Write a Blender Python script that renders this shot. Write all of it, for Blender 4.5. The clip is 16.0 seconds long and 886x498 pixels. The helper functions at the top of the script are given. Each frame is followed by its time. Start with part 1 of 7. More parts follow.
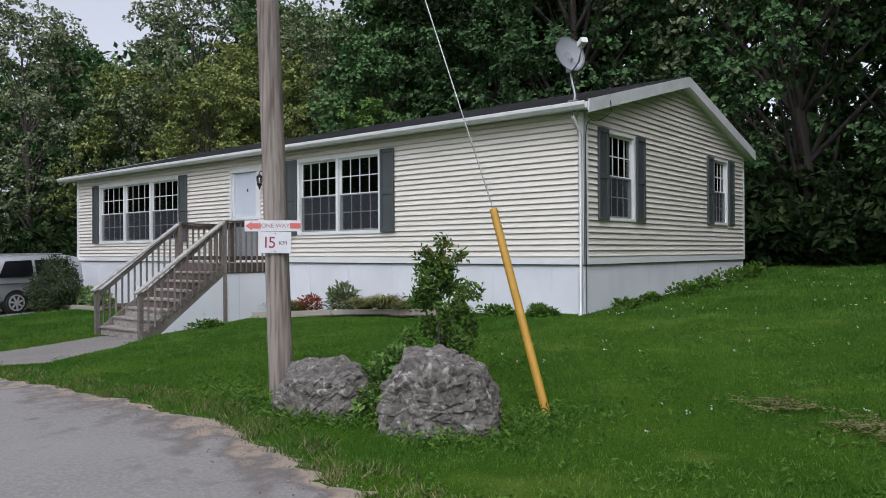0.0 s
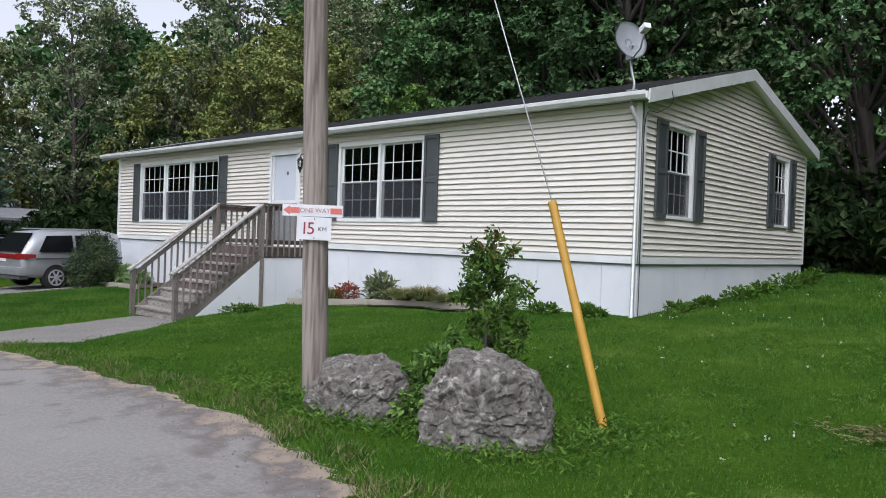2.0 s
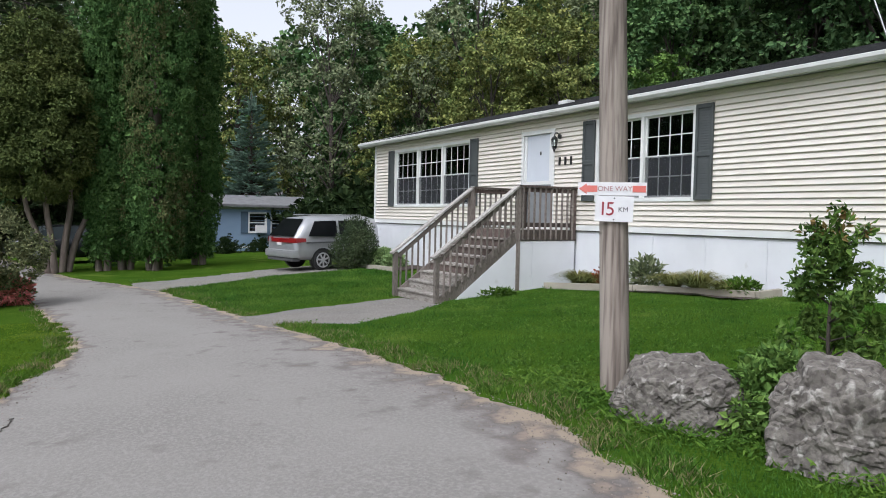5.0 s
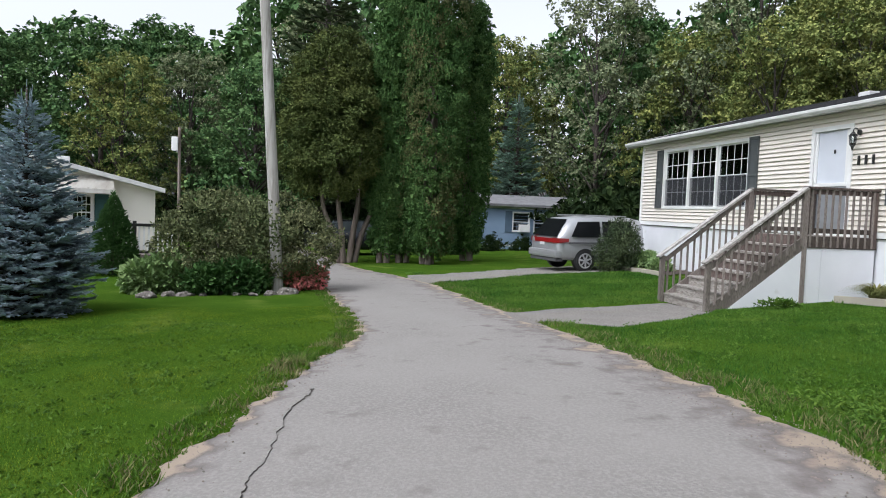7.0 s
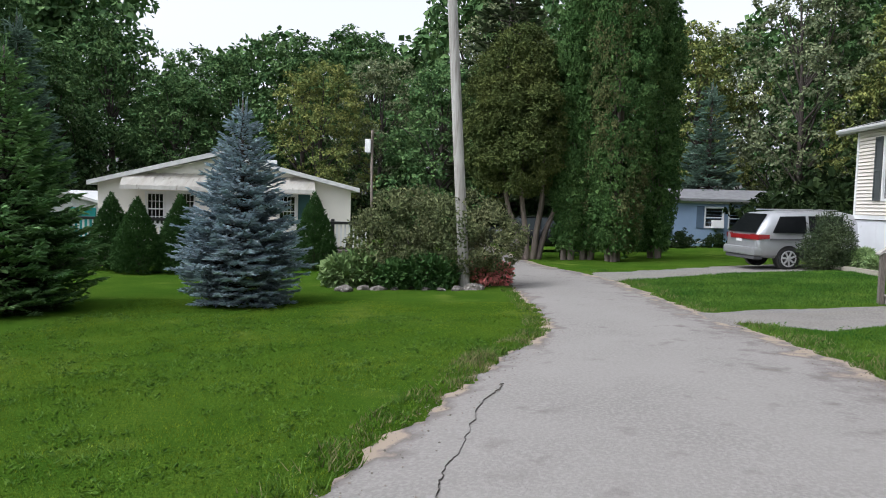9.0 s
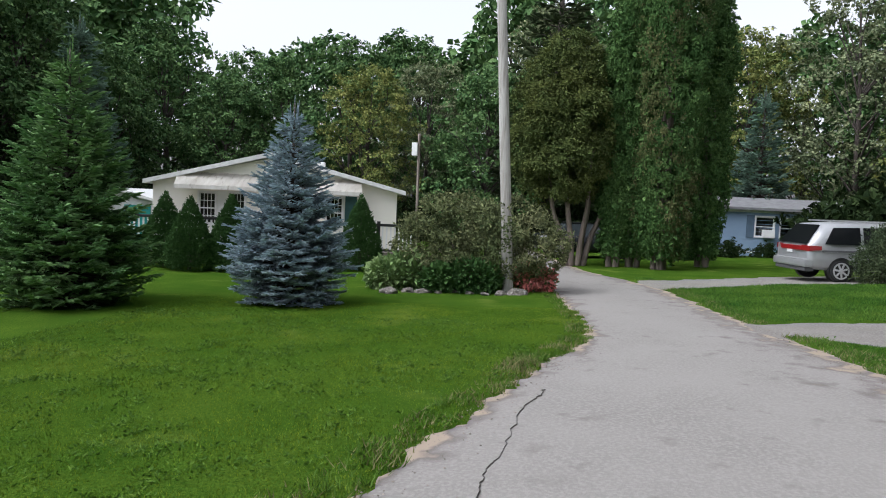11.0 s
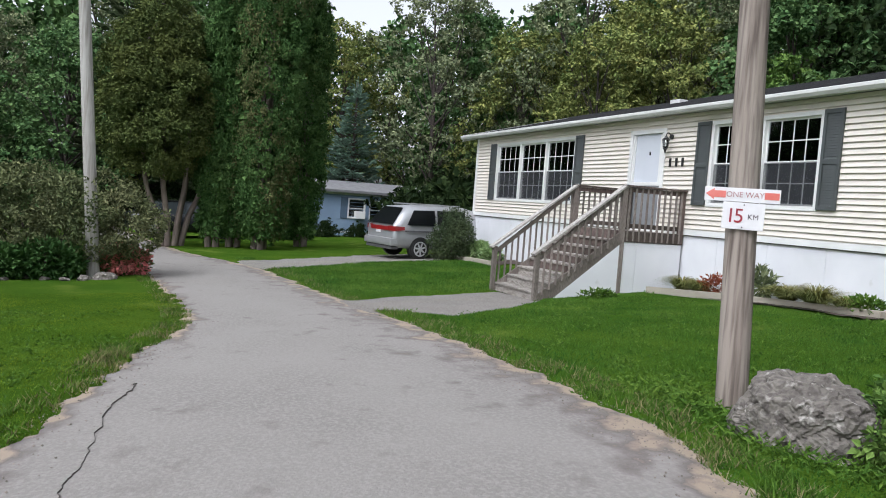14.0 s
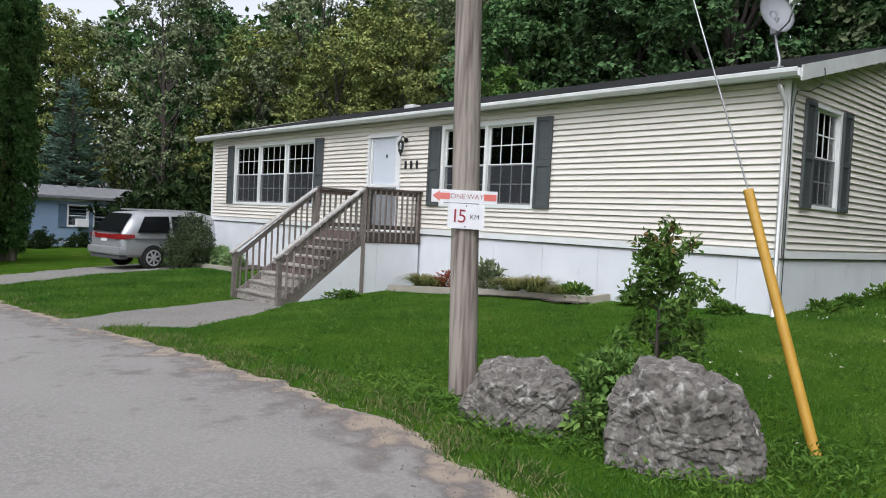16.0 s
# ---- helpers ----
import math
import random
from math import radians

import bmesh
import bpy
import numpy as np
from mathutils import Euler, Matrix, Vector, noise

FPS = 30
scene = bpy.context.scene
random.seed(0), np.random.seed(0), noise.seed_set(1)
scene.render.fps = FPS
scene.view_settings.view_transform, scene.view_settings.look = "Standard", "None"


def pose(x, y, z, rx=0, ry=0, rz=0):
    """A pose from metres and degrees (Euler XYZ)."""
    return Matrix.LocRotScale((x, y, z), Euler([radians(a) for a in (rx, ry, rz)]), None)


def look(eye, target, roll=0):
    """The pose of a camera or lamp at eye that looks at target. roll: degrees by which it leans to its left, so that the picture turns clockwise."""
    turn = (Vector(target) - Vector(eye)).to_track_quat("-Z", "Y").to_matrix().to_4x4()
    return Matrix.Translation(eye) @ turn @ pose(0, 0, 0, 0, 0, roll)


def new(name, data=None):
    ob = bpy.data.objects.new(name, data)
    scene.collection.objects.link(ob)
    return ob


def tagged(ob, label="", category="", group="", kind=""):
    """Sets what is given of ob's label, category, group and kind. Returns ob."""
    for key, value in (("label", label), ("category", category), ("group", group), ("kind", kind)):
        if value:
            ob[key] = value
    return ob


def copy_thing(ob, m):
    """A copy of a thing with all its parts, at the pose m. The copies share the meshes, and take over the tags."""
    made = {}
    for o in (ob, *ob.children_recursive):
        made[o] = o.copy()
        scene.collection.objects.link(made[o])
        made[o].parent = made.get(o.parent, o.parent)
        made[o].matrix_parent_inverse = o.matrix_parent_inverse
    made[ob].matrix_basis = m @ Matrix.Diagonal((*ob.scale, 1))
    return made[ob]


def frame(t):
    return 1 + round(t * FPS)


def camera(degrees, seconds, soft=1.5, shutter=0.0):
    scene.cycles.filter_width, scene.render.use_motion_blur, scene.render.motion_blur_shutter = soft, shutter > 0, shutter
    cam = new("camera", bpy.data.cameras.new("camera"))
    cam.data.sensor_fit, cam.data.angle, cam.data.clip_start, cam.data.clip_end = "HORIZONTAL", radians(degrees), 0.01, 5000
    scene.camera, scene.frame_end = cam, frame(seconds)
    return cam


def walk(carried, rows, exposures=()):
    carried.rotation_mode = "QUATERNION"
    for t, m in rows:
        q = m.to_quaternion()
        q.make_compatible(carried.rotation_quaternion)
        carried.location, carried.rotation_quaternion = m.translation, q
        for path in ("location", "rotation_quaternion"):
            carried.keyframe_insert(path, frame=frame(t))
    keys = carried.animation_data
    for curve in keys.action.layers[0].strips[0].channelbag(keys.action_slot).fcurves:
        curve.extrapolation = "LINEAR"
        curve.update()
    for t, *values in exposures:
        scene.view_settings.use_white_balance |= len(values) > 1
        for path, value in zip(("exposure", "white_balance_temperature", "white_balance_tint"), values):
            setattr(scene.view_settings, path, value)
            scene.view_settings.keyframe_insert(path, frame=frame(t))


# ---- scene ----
cam = camera(61.4, 16.0, soft=1.0)
PATH = [
    (0, (5.884, -10.695, 1.419), (4.61, -9.153, 1.426), -0.3),
    (0.5, (5.753, -10.619, 1.427), (4.432, -9.118, 1.38), -0.5),
    (1, (5.621, -10.467, 1.434), (4.257, -9.005, 1.415), 0.8),
    (1.5, (5.602, -10.395, 1.441), (4.187, -8.981, 1.405), 2.0),
    (2, (5.439, -10.358, 1.439), (4.092, -8.88, 1.419), 2.0),
    (2.5, (5.198, -10.4, 1.437), (3.887, -8.89, 1.4), 0.6),
    (3, (4.933, -10.348, 1.442), (3.628, -8.834, 1.377), 0.8),
    (3.5, (4.703, -10.305, 1.446), (3.341, -8.842, 1.39), 1.6),
    (4, (4.594, -10.322, 1.437), (3.147, -8.943, 1.371), 1.4),
    (4.5, (4.577, -10.384, 1.436), (2.986, -9.174, 1.361), 1.4),
    (5, (4.554, -10.384, 1.423), (2.828, -9.377, 1.337), 1.2),
    (5.2, (4.536, -10.391, 1.423), (2.769, -9.458, 1.335), 1.2),
    (7.3, (4.518, -10.495, 1.402), (2.542, -10.206, 1.292), 2.2),
    (7.5, (4.499, -10.507, 1.398), (2.517, -10.267, 1.284), 2.0),
    (8, (4.5, -10.513, 1.401), (2.507, -10.404, 1.271), 1.4),
    (8.5, (4.51, -10.533, 1.396), (2.514, -10.537, 1.267), 1.6),
    (9, (4.508, -10.547, 1.399), (2.515, -10.664, 1.269), 1.6),
    (9.5, (4.527, -10.56, 1.394), (2.54, -10.751, 1.266), 1.9),
    (9.7, (4.504, -10.565, 1.389), (2.519, -10.775, 1.26), 2.0),
    (11.8, (4.687, -10.537, 1.454), (2.704, -10.772, 1.328), 2.7),
    (12, (4.654, -10.534, 1.443), (2.664, -10.686, 1.309), 3.0),
    (12.5, (4.519, -10.547, 1.414), (2.524, -10.474, 1.28), 4.2),
    (13, (4.462, -10.545, 1.424), (2.494, -10.214, 1.298), 4.5),
    (13.5, (4.428, -10.558, 1.418), (2.536, -9.92, 1.3), 4.9),
    (14, (4.411, -10.526, 1.425), (2.578, -9.735, 1.309), 4.3),
    (14.5, (4.366, -10.476, 1.427), (2.61, -9.525, 1.318), 3.8),
    (15, (4.378, -10.45, 1.435), (2.712, -9.349, 1.336), 3.3),
    (15.5, (4.399, -10.43, 1.442), (2.828, -9.195, 1.361), 3.1),
    (16, (4.453, -10.447, 1.45), (2.98, -9.095, 1.381), 2.9),
]
walk(cam, [(t, look(eye, target, roll)) for t, eye, target, roll in PATH], exposures=[(0, 0.11, 5850, 14), (0.5, 0.50, 5850, 14), (1.0, 0.42, 5850, 14), (1.5, 0.37, 5850, 14), (3.5, 0.42, 5850, 13), (5, 0.46, 6000, 12), (7.5, 0.65, 6000, 12), (9, 0.67, 6000, 12), (12.5, 0.65, 6000, 12), (14.5, 0.56, 6000, 12), (16, 0.46, 6000, 12)])

# ---- world, sun, exposure ----
SUN_EL, SUN_AZ = radians(55), radians(150)
world = bpy.data.worlds.new("overcast_sky")
scene.world = world
world.use_nodes = True
wn = world.node_tree.nodes
sky = wn.new("ShaderNodeTexSky")
sky.sky_type, sky.sun_disc = "NISHITA", False
sky.sun_elevation, sky.sun_rotation = SUN_EL, SUN_AZ
sky.air_density, sky.dust_density, sky.ozone_density = 1.0, 4.0, 1.0
pale = wn.new("ShaderNodeHueSaturation")
pale.inputs["Saturation"].default_value = 0.12
pale.inputs["Value"].default_value = 1.2
world.node_tree.links.new(sky.outputs[0], pale.inputs["Color"])
world.node_tree.links.new(pale.outputs[0], wn["Background"].inputs[0])
wn["Background"].inputs[1].default_value = 0.15
sun_data = bpy.data.lights.new("sun", "SUN")
sun_data.energy, sun_data.angle, sun_data.color = 0.7, radians(35), (1.0, 0.985, 0.96)
sun = new("sun", sun_data)
sun_way = Vector((math.sin(SUN_AZ) * math.cos(SUN_EL), math.cos(SUN_AZ) * math.cos(SUN_EL), math.sin(SUN_EL)))
sun.matrix_world = look(sun_way * 50, (0, 0, 0))

# ---- materials ----


def surface(name, a, b=None, scale=4.0, rough=0.8, metal=0.0, bump=0.0, bump_scale=40.0, fine=None, spots=None, per_piece=0.0, per_island=0.0, stretch=(1, 1, 1), detail=5.0, spec=0.5, coords="world", light_through=0.0):
    """A procedural surface: two colours mixed by noise at one size, grain at another, relief, and a change from piece to piece."""
    m = bpy.data.materials.new(name)
    m.use_nodes = True
    nt, ns = m.node_tree, m.node_tree.nodes
    p = ns["Principled BSDF"]
    p.inputs["Roughness"].default_value, p.inputs["Metallic"].default_value = rough, metal
    p.inputs["Specular IOR Level"].default_value = spec
    b = b or tuple(c * 0.8 for c in a)
    if coords == "world":
        src = ns.new("ShaderNodeNewGeometry").outputs["Position"]
    else:
        src = ns.new("ShaderNodeTexCoord").outputs["Object"]
    mp = ns.new("ShaderNodeMapping")
    mp.inputs["Scale"].default_value = stretch
    nt.links.new(src, mp.inputs[0])

    def cloud(s, d=5.0):
        n = ns.new("ShaderNodeTexNoise")
        n.inputs["Scale"].default_value, n.inputs["Detail"].default_value = s, d
        nt.links.new(mp.outputs[0], n.inputs["Vector"])
        return n.outputs["Fac"]

    def blend(fac, x, y, mode="MIX"):
        mx = ns.new("ShaderNodeMix")
        mx.data_type, mx.blend_type = "RGBA", mode
        for sock, v in ((mx.inputs[0], fac), (mx.inputs[6], x), (mx.inputs[7], y)):
            if isinstance(v, (int, float)):
                sock.default_value = v
            elif isinstance(v, tuple):
                sock.default_value = (*v, 1)
            else:
                nt.links.new(v, sock)
        return mx.outputs[2]

    def ramp(v, lo, hi):
        r = ns.new("ShaderNodeMapRange")
        r.inputs[1].default_value, r.inputs[2].default_value = lo, hi
        nt.links.new(v, r.inputs[0])
        return r.outputs[0]

    col = blend(ramp(cloud(scale, detail), 0.32, 0.68), a, b)
    if fine:
        col = blend(ramp(cloud(fine[0], 4), 0.42, 0.66), col, fine[1])
    if spots:
        col = blend(ramp(cloud(spots[0], 6), spots[2], spots[2] + 0.12), col, spots[1])
    if per_piece or per_island:
        if per_piece:
            r, k = ns.new("ShaderNodeObjectInfo").outputs["Random"], per_piece
        else:
            r, k = ns.new("ShaderNodeNewGeometry").outputs["Random Per Island"], per_island
        hs = ns.new("ShaderNodeHueSaturation")
        rr = ns.new("ShaderNodeMapRange")
        rr.inputs[3].default_value, rr.inputs[4].default_value = 1 - k, 1 + k
        nt.links.new(r, rr.inputs[0])
        nt.links.new(rr.outputs[0], hs.inputs["Value"])
        hh = ns.new("ShaderNodeMapRange")
        hh.inputs[3].default_value, hh.inputs[4].default_value = 0.5 + 0.03 * k, 0.5 - 0.04 * k
        nt.links.new(r, hh.inputs[0])
        nt.links.new(hh.outputs[0], hs.inputs["Hue"])
        nt.links.new(col, hs.inputs["Color"])
        col = hs.outputs[0]
    nt.links.new(col, p.inputs["Base Color"])
    if bump:
        bn = ns.new("ShaderNodeBump")
        bn.inputs["Strength"].default_value, bn.inputs["Distance"].default_value = min(1.0, bump), 0.035 if bump == 1.0 else 0.02
        nt.links.new(cloud(bump_scale, 6), bn.inputs["Height"])
        nt.links.new(bn.outputs[0], p.inputs["Normal"])
    if light_through:
        tr = ns.new("ShaderNodeBsdfTranslucent")
        nt.links.new(col, tr.inputs[0])
        mix = ns.new("ShaderNodeMixShader")
        mix.inputs[0].default_value = light_through
        nt.links.new(p.outputs[0], mix.inputs[1])
        nt.links.new(tr.outputs[0], mix.inputs[2])
        nt.links.new(mix.outputs[0], ns["Material Output"].inputs[0])
    return m


def leaf_mat(name, a, b, vary=0.35, spec=0.05):
    return surface(name, a, b, scale=0.9, rough=0.6, per_island=vary, spec=spec, coords="object", light_through=0.08)


def clear_mat(name, tint, gloss):
    """Window glass: lets light through and mirrors by the angle."""
    m = bpy.data.materials.new(name)
    m.use_nodes = True
    nt, ns = m.node_tree, m.node_tree.nodes
    ns.remove(ns["Principled BSDF"])
    t, g, mix, fr = ns.new("ShaderNodeBsdfTransparent"), ns.new("ShaderNodeBsdfGlossy"), ns.new("ShaderNodeMixShader"), ns.new("ShaderNodeFresnel")
    t.inputs[0].default_value, g.inputs["Roughness"].default_value, fr.inputs[0].default_value = (*tint, 1), 0.02, gloss
    for a, b in ((fr.outputs[0], mix.inputs[0]), (t.outputs[0], mix.inputs[1]), (g.outputs[0], mix.inputs[2]), (mix.outputs[0], ns["Material Output"].inputs[0])):
        nt.links.new(a, b)
    return m


def mesh_screen_mat(name, colour, cover):
    m = bpy.data.materials.new(name)
    m.use_nodes = True
    nt, ns = m.node_tree, m.node_tree.nodes
    t, mix = ns.new("ShaderNodeBsdfTransparent"), ns.new("ShaderNodeMixShader")
    ns["Principled BSDF"].inputs["Base Color"].default_value = (*colour, 1)
    ns["Principled BSDF"].inputs["Roughness"].default_value = 0.9
    mix.inputs[0].default_value = cover
    nt.links.new(t.outputs[0], mix.inputs[1])
    nt.links.new(ns["Principled BSDF"].outputs[0], mix.inputs[2])
    nt.links.new(mix.outputs[0], ns["Material Output"].inputs[0])
    return m


M_SIDING = surface("cream_vinyl", (0.725, 0.673, 0.60), (0.695, 0.641, 0.565), scale=0.8, rough=0.55, bump=0.12, bump_scale=60, fine=(9, (0.70, 0.66, 0.585)), per_piece=0.03, stretch=(1, 1, 4))
M_WHITE = surface("white_vinyl", (0.78, 0.78, 0.76), (0.72, 0.72, 0.70), scale=2, rough=0.45, bump=0.05)
M_SKIRT = surface("white_skirting", (0.74, 0.75, 0.77), (0.66, 0.67, 0.69), scale=1.2, rough=0.6, bump=0.06, spots=(2.5, (0.5, 0.5, 0.46), 0.66))
M_GUTTER = surface("white_aluminium", (0.66, 0.66, 0.645), (0.56, 0.56, 0.54), scale=3, rough=0.4, spots=(7, (0.45, 0.44, 0.40), 0.68))
M_SHUTTER = surface("grey_shutter", (0.072, 0.08, 0.08), (0.06, 0.068, 0.068), scale=3, rough=0.6)
M_SHINGLE = surface("asphalt_shingle", (0.022, 0.023, 0.025), (0.045, 0.045, 0.046), scale=5, rough=0.95, bump=0.5, bump_scale=120, fine=(90, (0.02, 0.02, 0.022)), spots=(1.5, (0.055, 0.065, 0.04), 0.6))
M_SEAM = surface("dark_seam", (0.12, 0.11, 0.10), rough=0.9)
M_GLASS = clear_mat("window_glass", (0.75, 0.78, 0.78), 1.85)
M_SCREEN = mesh_screen_mat("insect_screen", (0.05, 0.053, 0.06), 0.36)
# dark wall colour that carries the dimness of unlit rooms
M_ROOM = surface("dimmed_room_wall", (0.16, 0.14, 0.12), (0.12, 0.11, 0.10), rough=0.9)
M_DOOR = surface("painted_steel_door", (0.60, 0.63, 0.68), (0.56, 0.59, 0.64), scale=2, rough=0.4)
M_KICK = surface("grey_door_panel", (0.24, 0.25, 0.26), rough=0.5)
M_BLACK = surface("black_metal", (0.02, 0.02, 0.02), rough=0.4)
M_DECK = surface("weathered_wood", (0.163, 0.137, 0.117), (0.280, 0.247, 0.215), scale=3, rough=0.9, bump=0.35, bump_scale=30, fine=(45, (0.143, 0.117, 0.104)), per_piece=0.28, stretch=(1.300, 1.300, 0.325))
M_DECKRED = surface("brown_stained_wood", (0.085, 0.062, 0.05), (0.14, 0.108, 0.09), scale=4, rough=0.9, bump=0.35, bump_scale=30, fine=(40, (0.06, 0.045, 0.04)), per_piece=0.35, stretch=(1, 1, 0.25))
M_TREAD = surface("grey_treads", (0.276, 0.253, 0.224), (0.380, 0.356, 0.322), scale=3, rough=0.9, bump=0.3, fine=(30, (0.184, 0.161, 0.138)), per_piece=0.15, stretch=(0.345, 1.150, 1.150))
M_RAILCAP = surface("bleached_rail", (0.36, 0.34, 0.31), (0.46, 0.44, 0.41), scale=4, rough=0.9, bump=0.3, fine=(30, (0.25, 0.23, 0.21)), stretch=(1, 0.3, 1))
M_POLE = surface("weathered_pole", (0.225, 0.18, 0.15), (0.335, 0.29, 0.25), scale=7, rough=0.92, bump=0.7, bump_scale=30, fine=(26, (0.12, 0.095, 0.08)), stretch=(1, 1, 0.045), detail=7)
M_ROCK = surface("limestone", (0.206, 0.187, 0.163), (0.108, 0.097, 0.083), scale=4.0, rough=0.92, bump=0.9, bump_scale=24, fine=(21, (0.079, 0.069, 0.061)), spots=(13, (0.346, 0.328, 0.296), 0.575), detail=12, coords="object", stretch=(1, 1.3, 0.75))
M_YELLOW = surface("yellow_plastic", (0.50, 0.285, 0.035), (0.43, 0.235, 0.028), scale=6, rough=0.5, spots=(9, (0.35, 0.20, 0.05), 0.66))
M_STEEL = surface("galvanised_steel", (0.42, 0.42, 0.42), rough=0.4, metal=0.8)
M_SIGN = surface("white_sign", (0.74, 0.73, 0.74), (0.66, 0.65, 0.66), scale=8, rough=0.45)
M_RED = surface("faded_red", (0.62, 0.13, 0.10), (0.66, 0.20, 0.17), scale=9, rough=0.5)
M_REDDARK = surface("sign_red", (0.32, 0.025, 0.04), rough=0.5)
M_INK = surface("sign_ink", (0.07, 0.06, 0.07), rough=0.6)
M_INKPALE = surface("faded_ink", (0.42, 0.20, 0.20), rough=0.6)
M_CONCRETE = surface("concrete", (0.180, 0.164, 0.144), (0.132, 0.120, 0.104), scale=1.6, rough=0.92, bump=0.3, bump_scale=60, fine=(30, (0.232, 0.216, 0.200)), spots=(1.1, (0.160, 0.144, 0.120), 0.62))
M_GRAVEL = surface("grey_gravel", (0.20, 0.187, 0.165), (0.15, 0.137, 0.12), scale=2, rough=0.95, bump=0.8, bump_scale=80, fine=(60, (0.28, 0.265, 0.24)))
M_TIMBER = surface("landscape_timber", (0.40, 0.365, 0.30), (0.30, 0.27, 0.22), scale=4, rough=0.9, bump=0.3, stretch=(0.3, 1, 1))
M_SOIL = surface("garden_soil", (0.07, 0.05, 0.035), (0.045, 0.034, 0.025), scale=8, rough=1.0, bump=0.8, bump_scale=50)
M_BARK = surface("dark_bark", (0.075, 0.06, 0.05), (0.04, 0.033, 0.028), scale=9, rough=0.95, bump=0.8, bump_scale=20, stretch=(1, 1, 0.2), coords="object")
M_BARKPALE = surface("pale_cedar_bark", (0.23, 0.185, 0.158), (0.13, 0.105, 0.09), scale=10, rough=0.95, bump=0.8, bump_scale=24, stretch=(1, 1, 0.12), coords="object")
L_MAPLE = leaf_mat("maple_leaf", (0.061, 0.134, 0.048), (0.106, 0.179, 0.064), 0.5)
L_WOOD = leaf_mat("woodland_leaf", (0.050, 0.108, 0.042), (0.088, 0.150, 0.058), 0.5)
# the deep shade of the wood is put into this leaf colour
L_DARK = leaf_mat("shade_tinted_leaf", (0.015, 0.029, 0.010), (0.025, 0.043, 0.014), 0.5)
L_OLIVE = leaf_mat("turning_leaf", (0.125, 0.176, 0.053), (0.219, 0.237, 0.073), 0.5)
L_ASH = leaf_mat("ash_leaf", (0.129, 0.166, 0.088), (0.207, 0.236, 0.126), 0.5)
L_SPRUCE = leaf_mat("spruce_needle", (0.127, 0.247, 0.102), (0.203, 0.330, 0.134), 0.4)
L_FIR = leaf_mat("fir_needle", (0.125, 0.200, 0.150), (0.181, 0.263, 0.200), 0.4)
L_BLUE = leaf_mat("blue_spruce_needle", (0.264, 0.341, 0.385), (0.374, 0.451, 0.490), 0.35)
L_CEDAR = leaf_mat("cedar_spray", (0.055, 0.120, 0.036), (0.084, 0.150, 0.046))
L_CEDARBR = leaf_mat("cedar_cone_brown", (0.125, 0.132, 0.056), (0.094, 0.121, 0.046))
L_CEDAROL = leaf_mat("olive_cedar_spray", (0.068, 0.099, 0.032), (0.109, 0.131, 0.039))
L_CONE = leaf_mat("dwarf_spruce_needle", (0.044, 0.100, 0.030), (0.064, 0.132, 0.040), 0.3)
L_BURN = leaf_mat("spindle_leaf", (0.088, 0.116, 0.049), (0.172, 0.187, 0.093), 0.55)
L_YEW = leaf_mat("yew_needle", (0.04, 0.062, 0.03), (0.07, 0.09, 0.042), 0.4)
L_HYDR = leaf_mat("hydrangea_leaf", (0.156, 0.258, 0.094), (0.250, 0.343, 0.149))
L_PINK = leaf_mat("pink_bloom", (0.75, 0.28, 0.26), (0.58, 0.22, 0.17))
L_SHRUB = leaf_mat("sapling_leaf", (0.065, 0.13, 0.028), (0.105, 0.17, 0.036), 0.45)
L_SHRUBRED = leaf_mat("reddened_leaf", (0.20, 0.14, 0.05), (0.14, 0.12, 0.04))
L_VINE = leaf_mat("vine_leaf", (0.092, 0.176, 0.040), (0.128, 0.216, 0.052))
L_GRASS = leaf_mat("grass_blade", (0.034, 0.104, 0.016), (0.088, 0.168, 0.028), 0.4, 0.02)
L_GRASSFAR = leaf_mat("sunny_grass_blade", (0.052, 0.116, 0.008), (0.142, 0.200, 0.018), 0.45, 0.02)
L_WEED = leaf_mat("weed_leaf", (0.060, 0.128, 0.018), (0.088, 0.160, 0.026))
L_STRAW = leaf_mat("ornamental_grass_blade", (0.20, 0.175, 0.06), (0.105, 0.14, 0.04), 0.45)
L_DRY = leaf_mat("dry_grass_blade", (0.211, 0.199, 0.094), (0.156, 0.156, 0.066))
L_RUST = leaf_mat("rust_bloom", (0.25, 0.07, 0.03), (0.17, 0.06, 0.03))
L_DAISY = leaf_mat("pale_flower", (0.62, 0.60, 0.50), (0.45, 0.42, 0.34))

# ---- building helpers ----


def part(name, bm, material, parent=None, label=""):
    """Links a bmesh as ONE mesh object, under a thing or part where one is given."""
    me = bpy.data.meshes.new(name)
    bm.to_mesh(me)
    bm.free()
    me.materials.append(material)
    ob = new(name, me)
    ob.parent = parent
    return tagged(ob, label)


def thing(name, label, category, group="", kind="", at=(0, 0, 0)):
    ob = new(name)
    ob.location = at
    ob.empty_display_size = 0.1
    return tagged(ob, label, category, group, kind)


def box(bm, x0, x1, y0, y1, z0, z1, bevel=0.0, m=None):
    made = bmesh.ops.create_cube(bm, size=1.0, matrix=Matrix.Translation(((x0 + x1) / 2, (y0 + y1) / 2, (z0 + z1) / 2)) @ Matrix.Diagonal((x1 - x0, y1 - y0, z1 - z0, 1)))
    vs = made["verts"]
    if bevel:
        es = list({e for v in vs for e in v.link_edges})
        r = bmesh.ops.bevel(bm, geom=es, offset=bevel, segments=2, affect="EDGES", profile=0.7)
        vs = list({v for v in r["verts"]} | {v for v in vs if v.is_valid})
    if m is not None:
        bmesh.ops.transform(bm, matrix=m, verts=vs)
    return bm


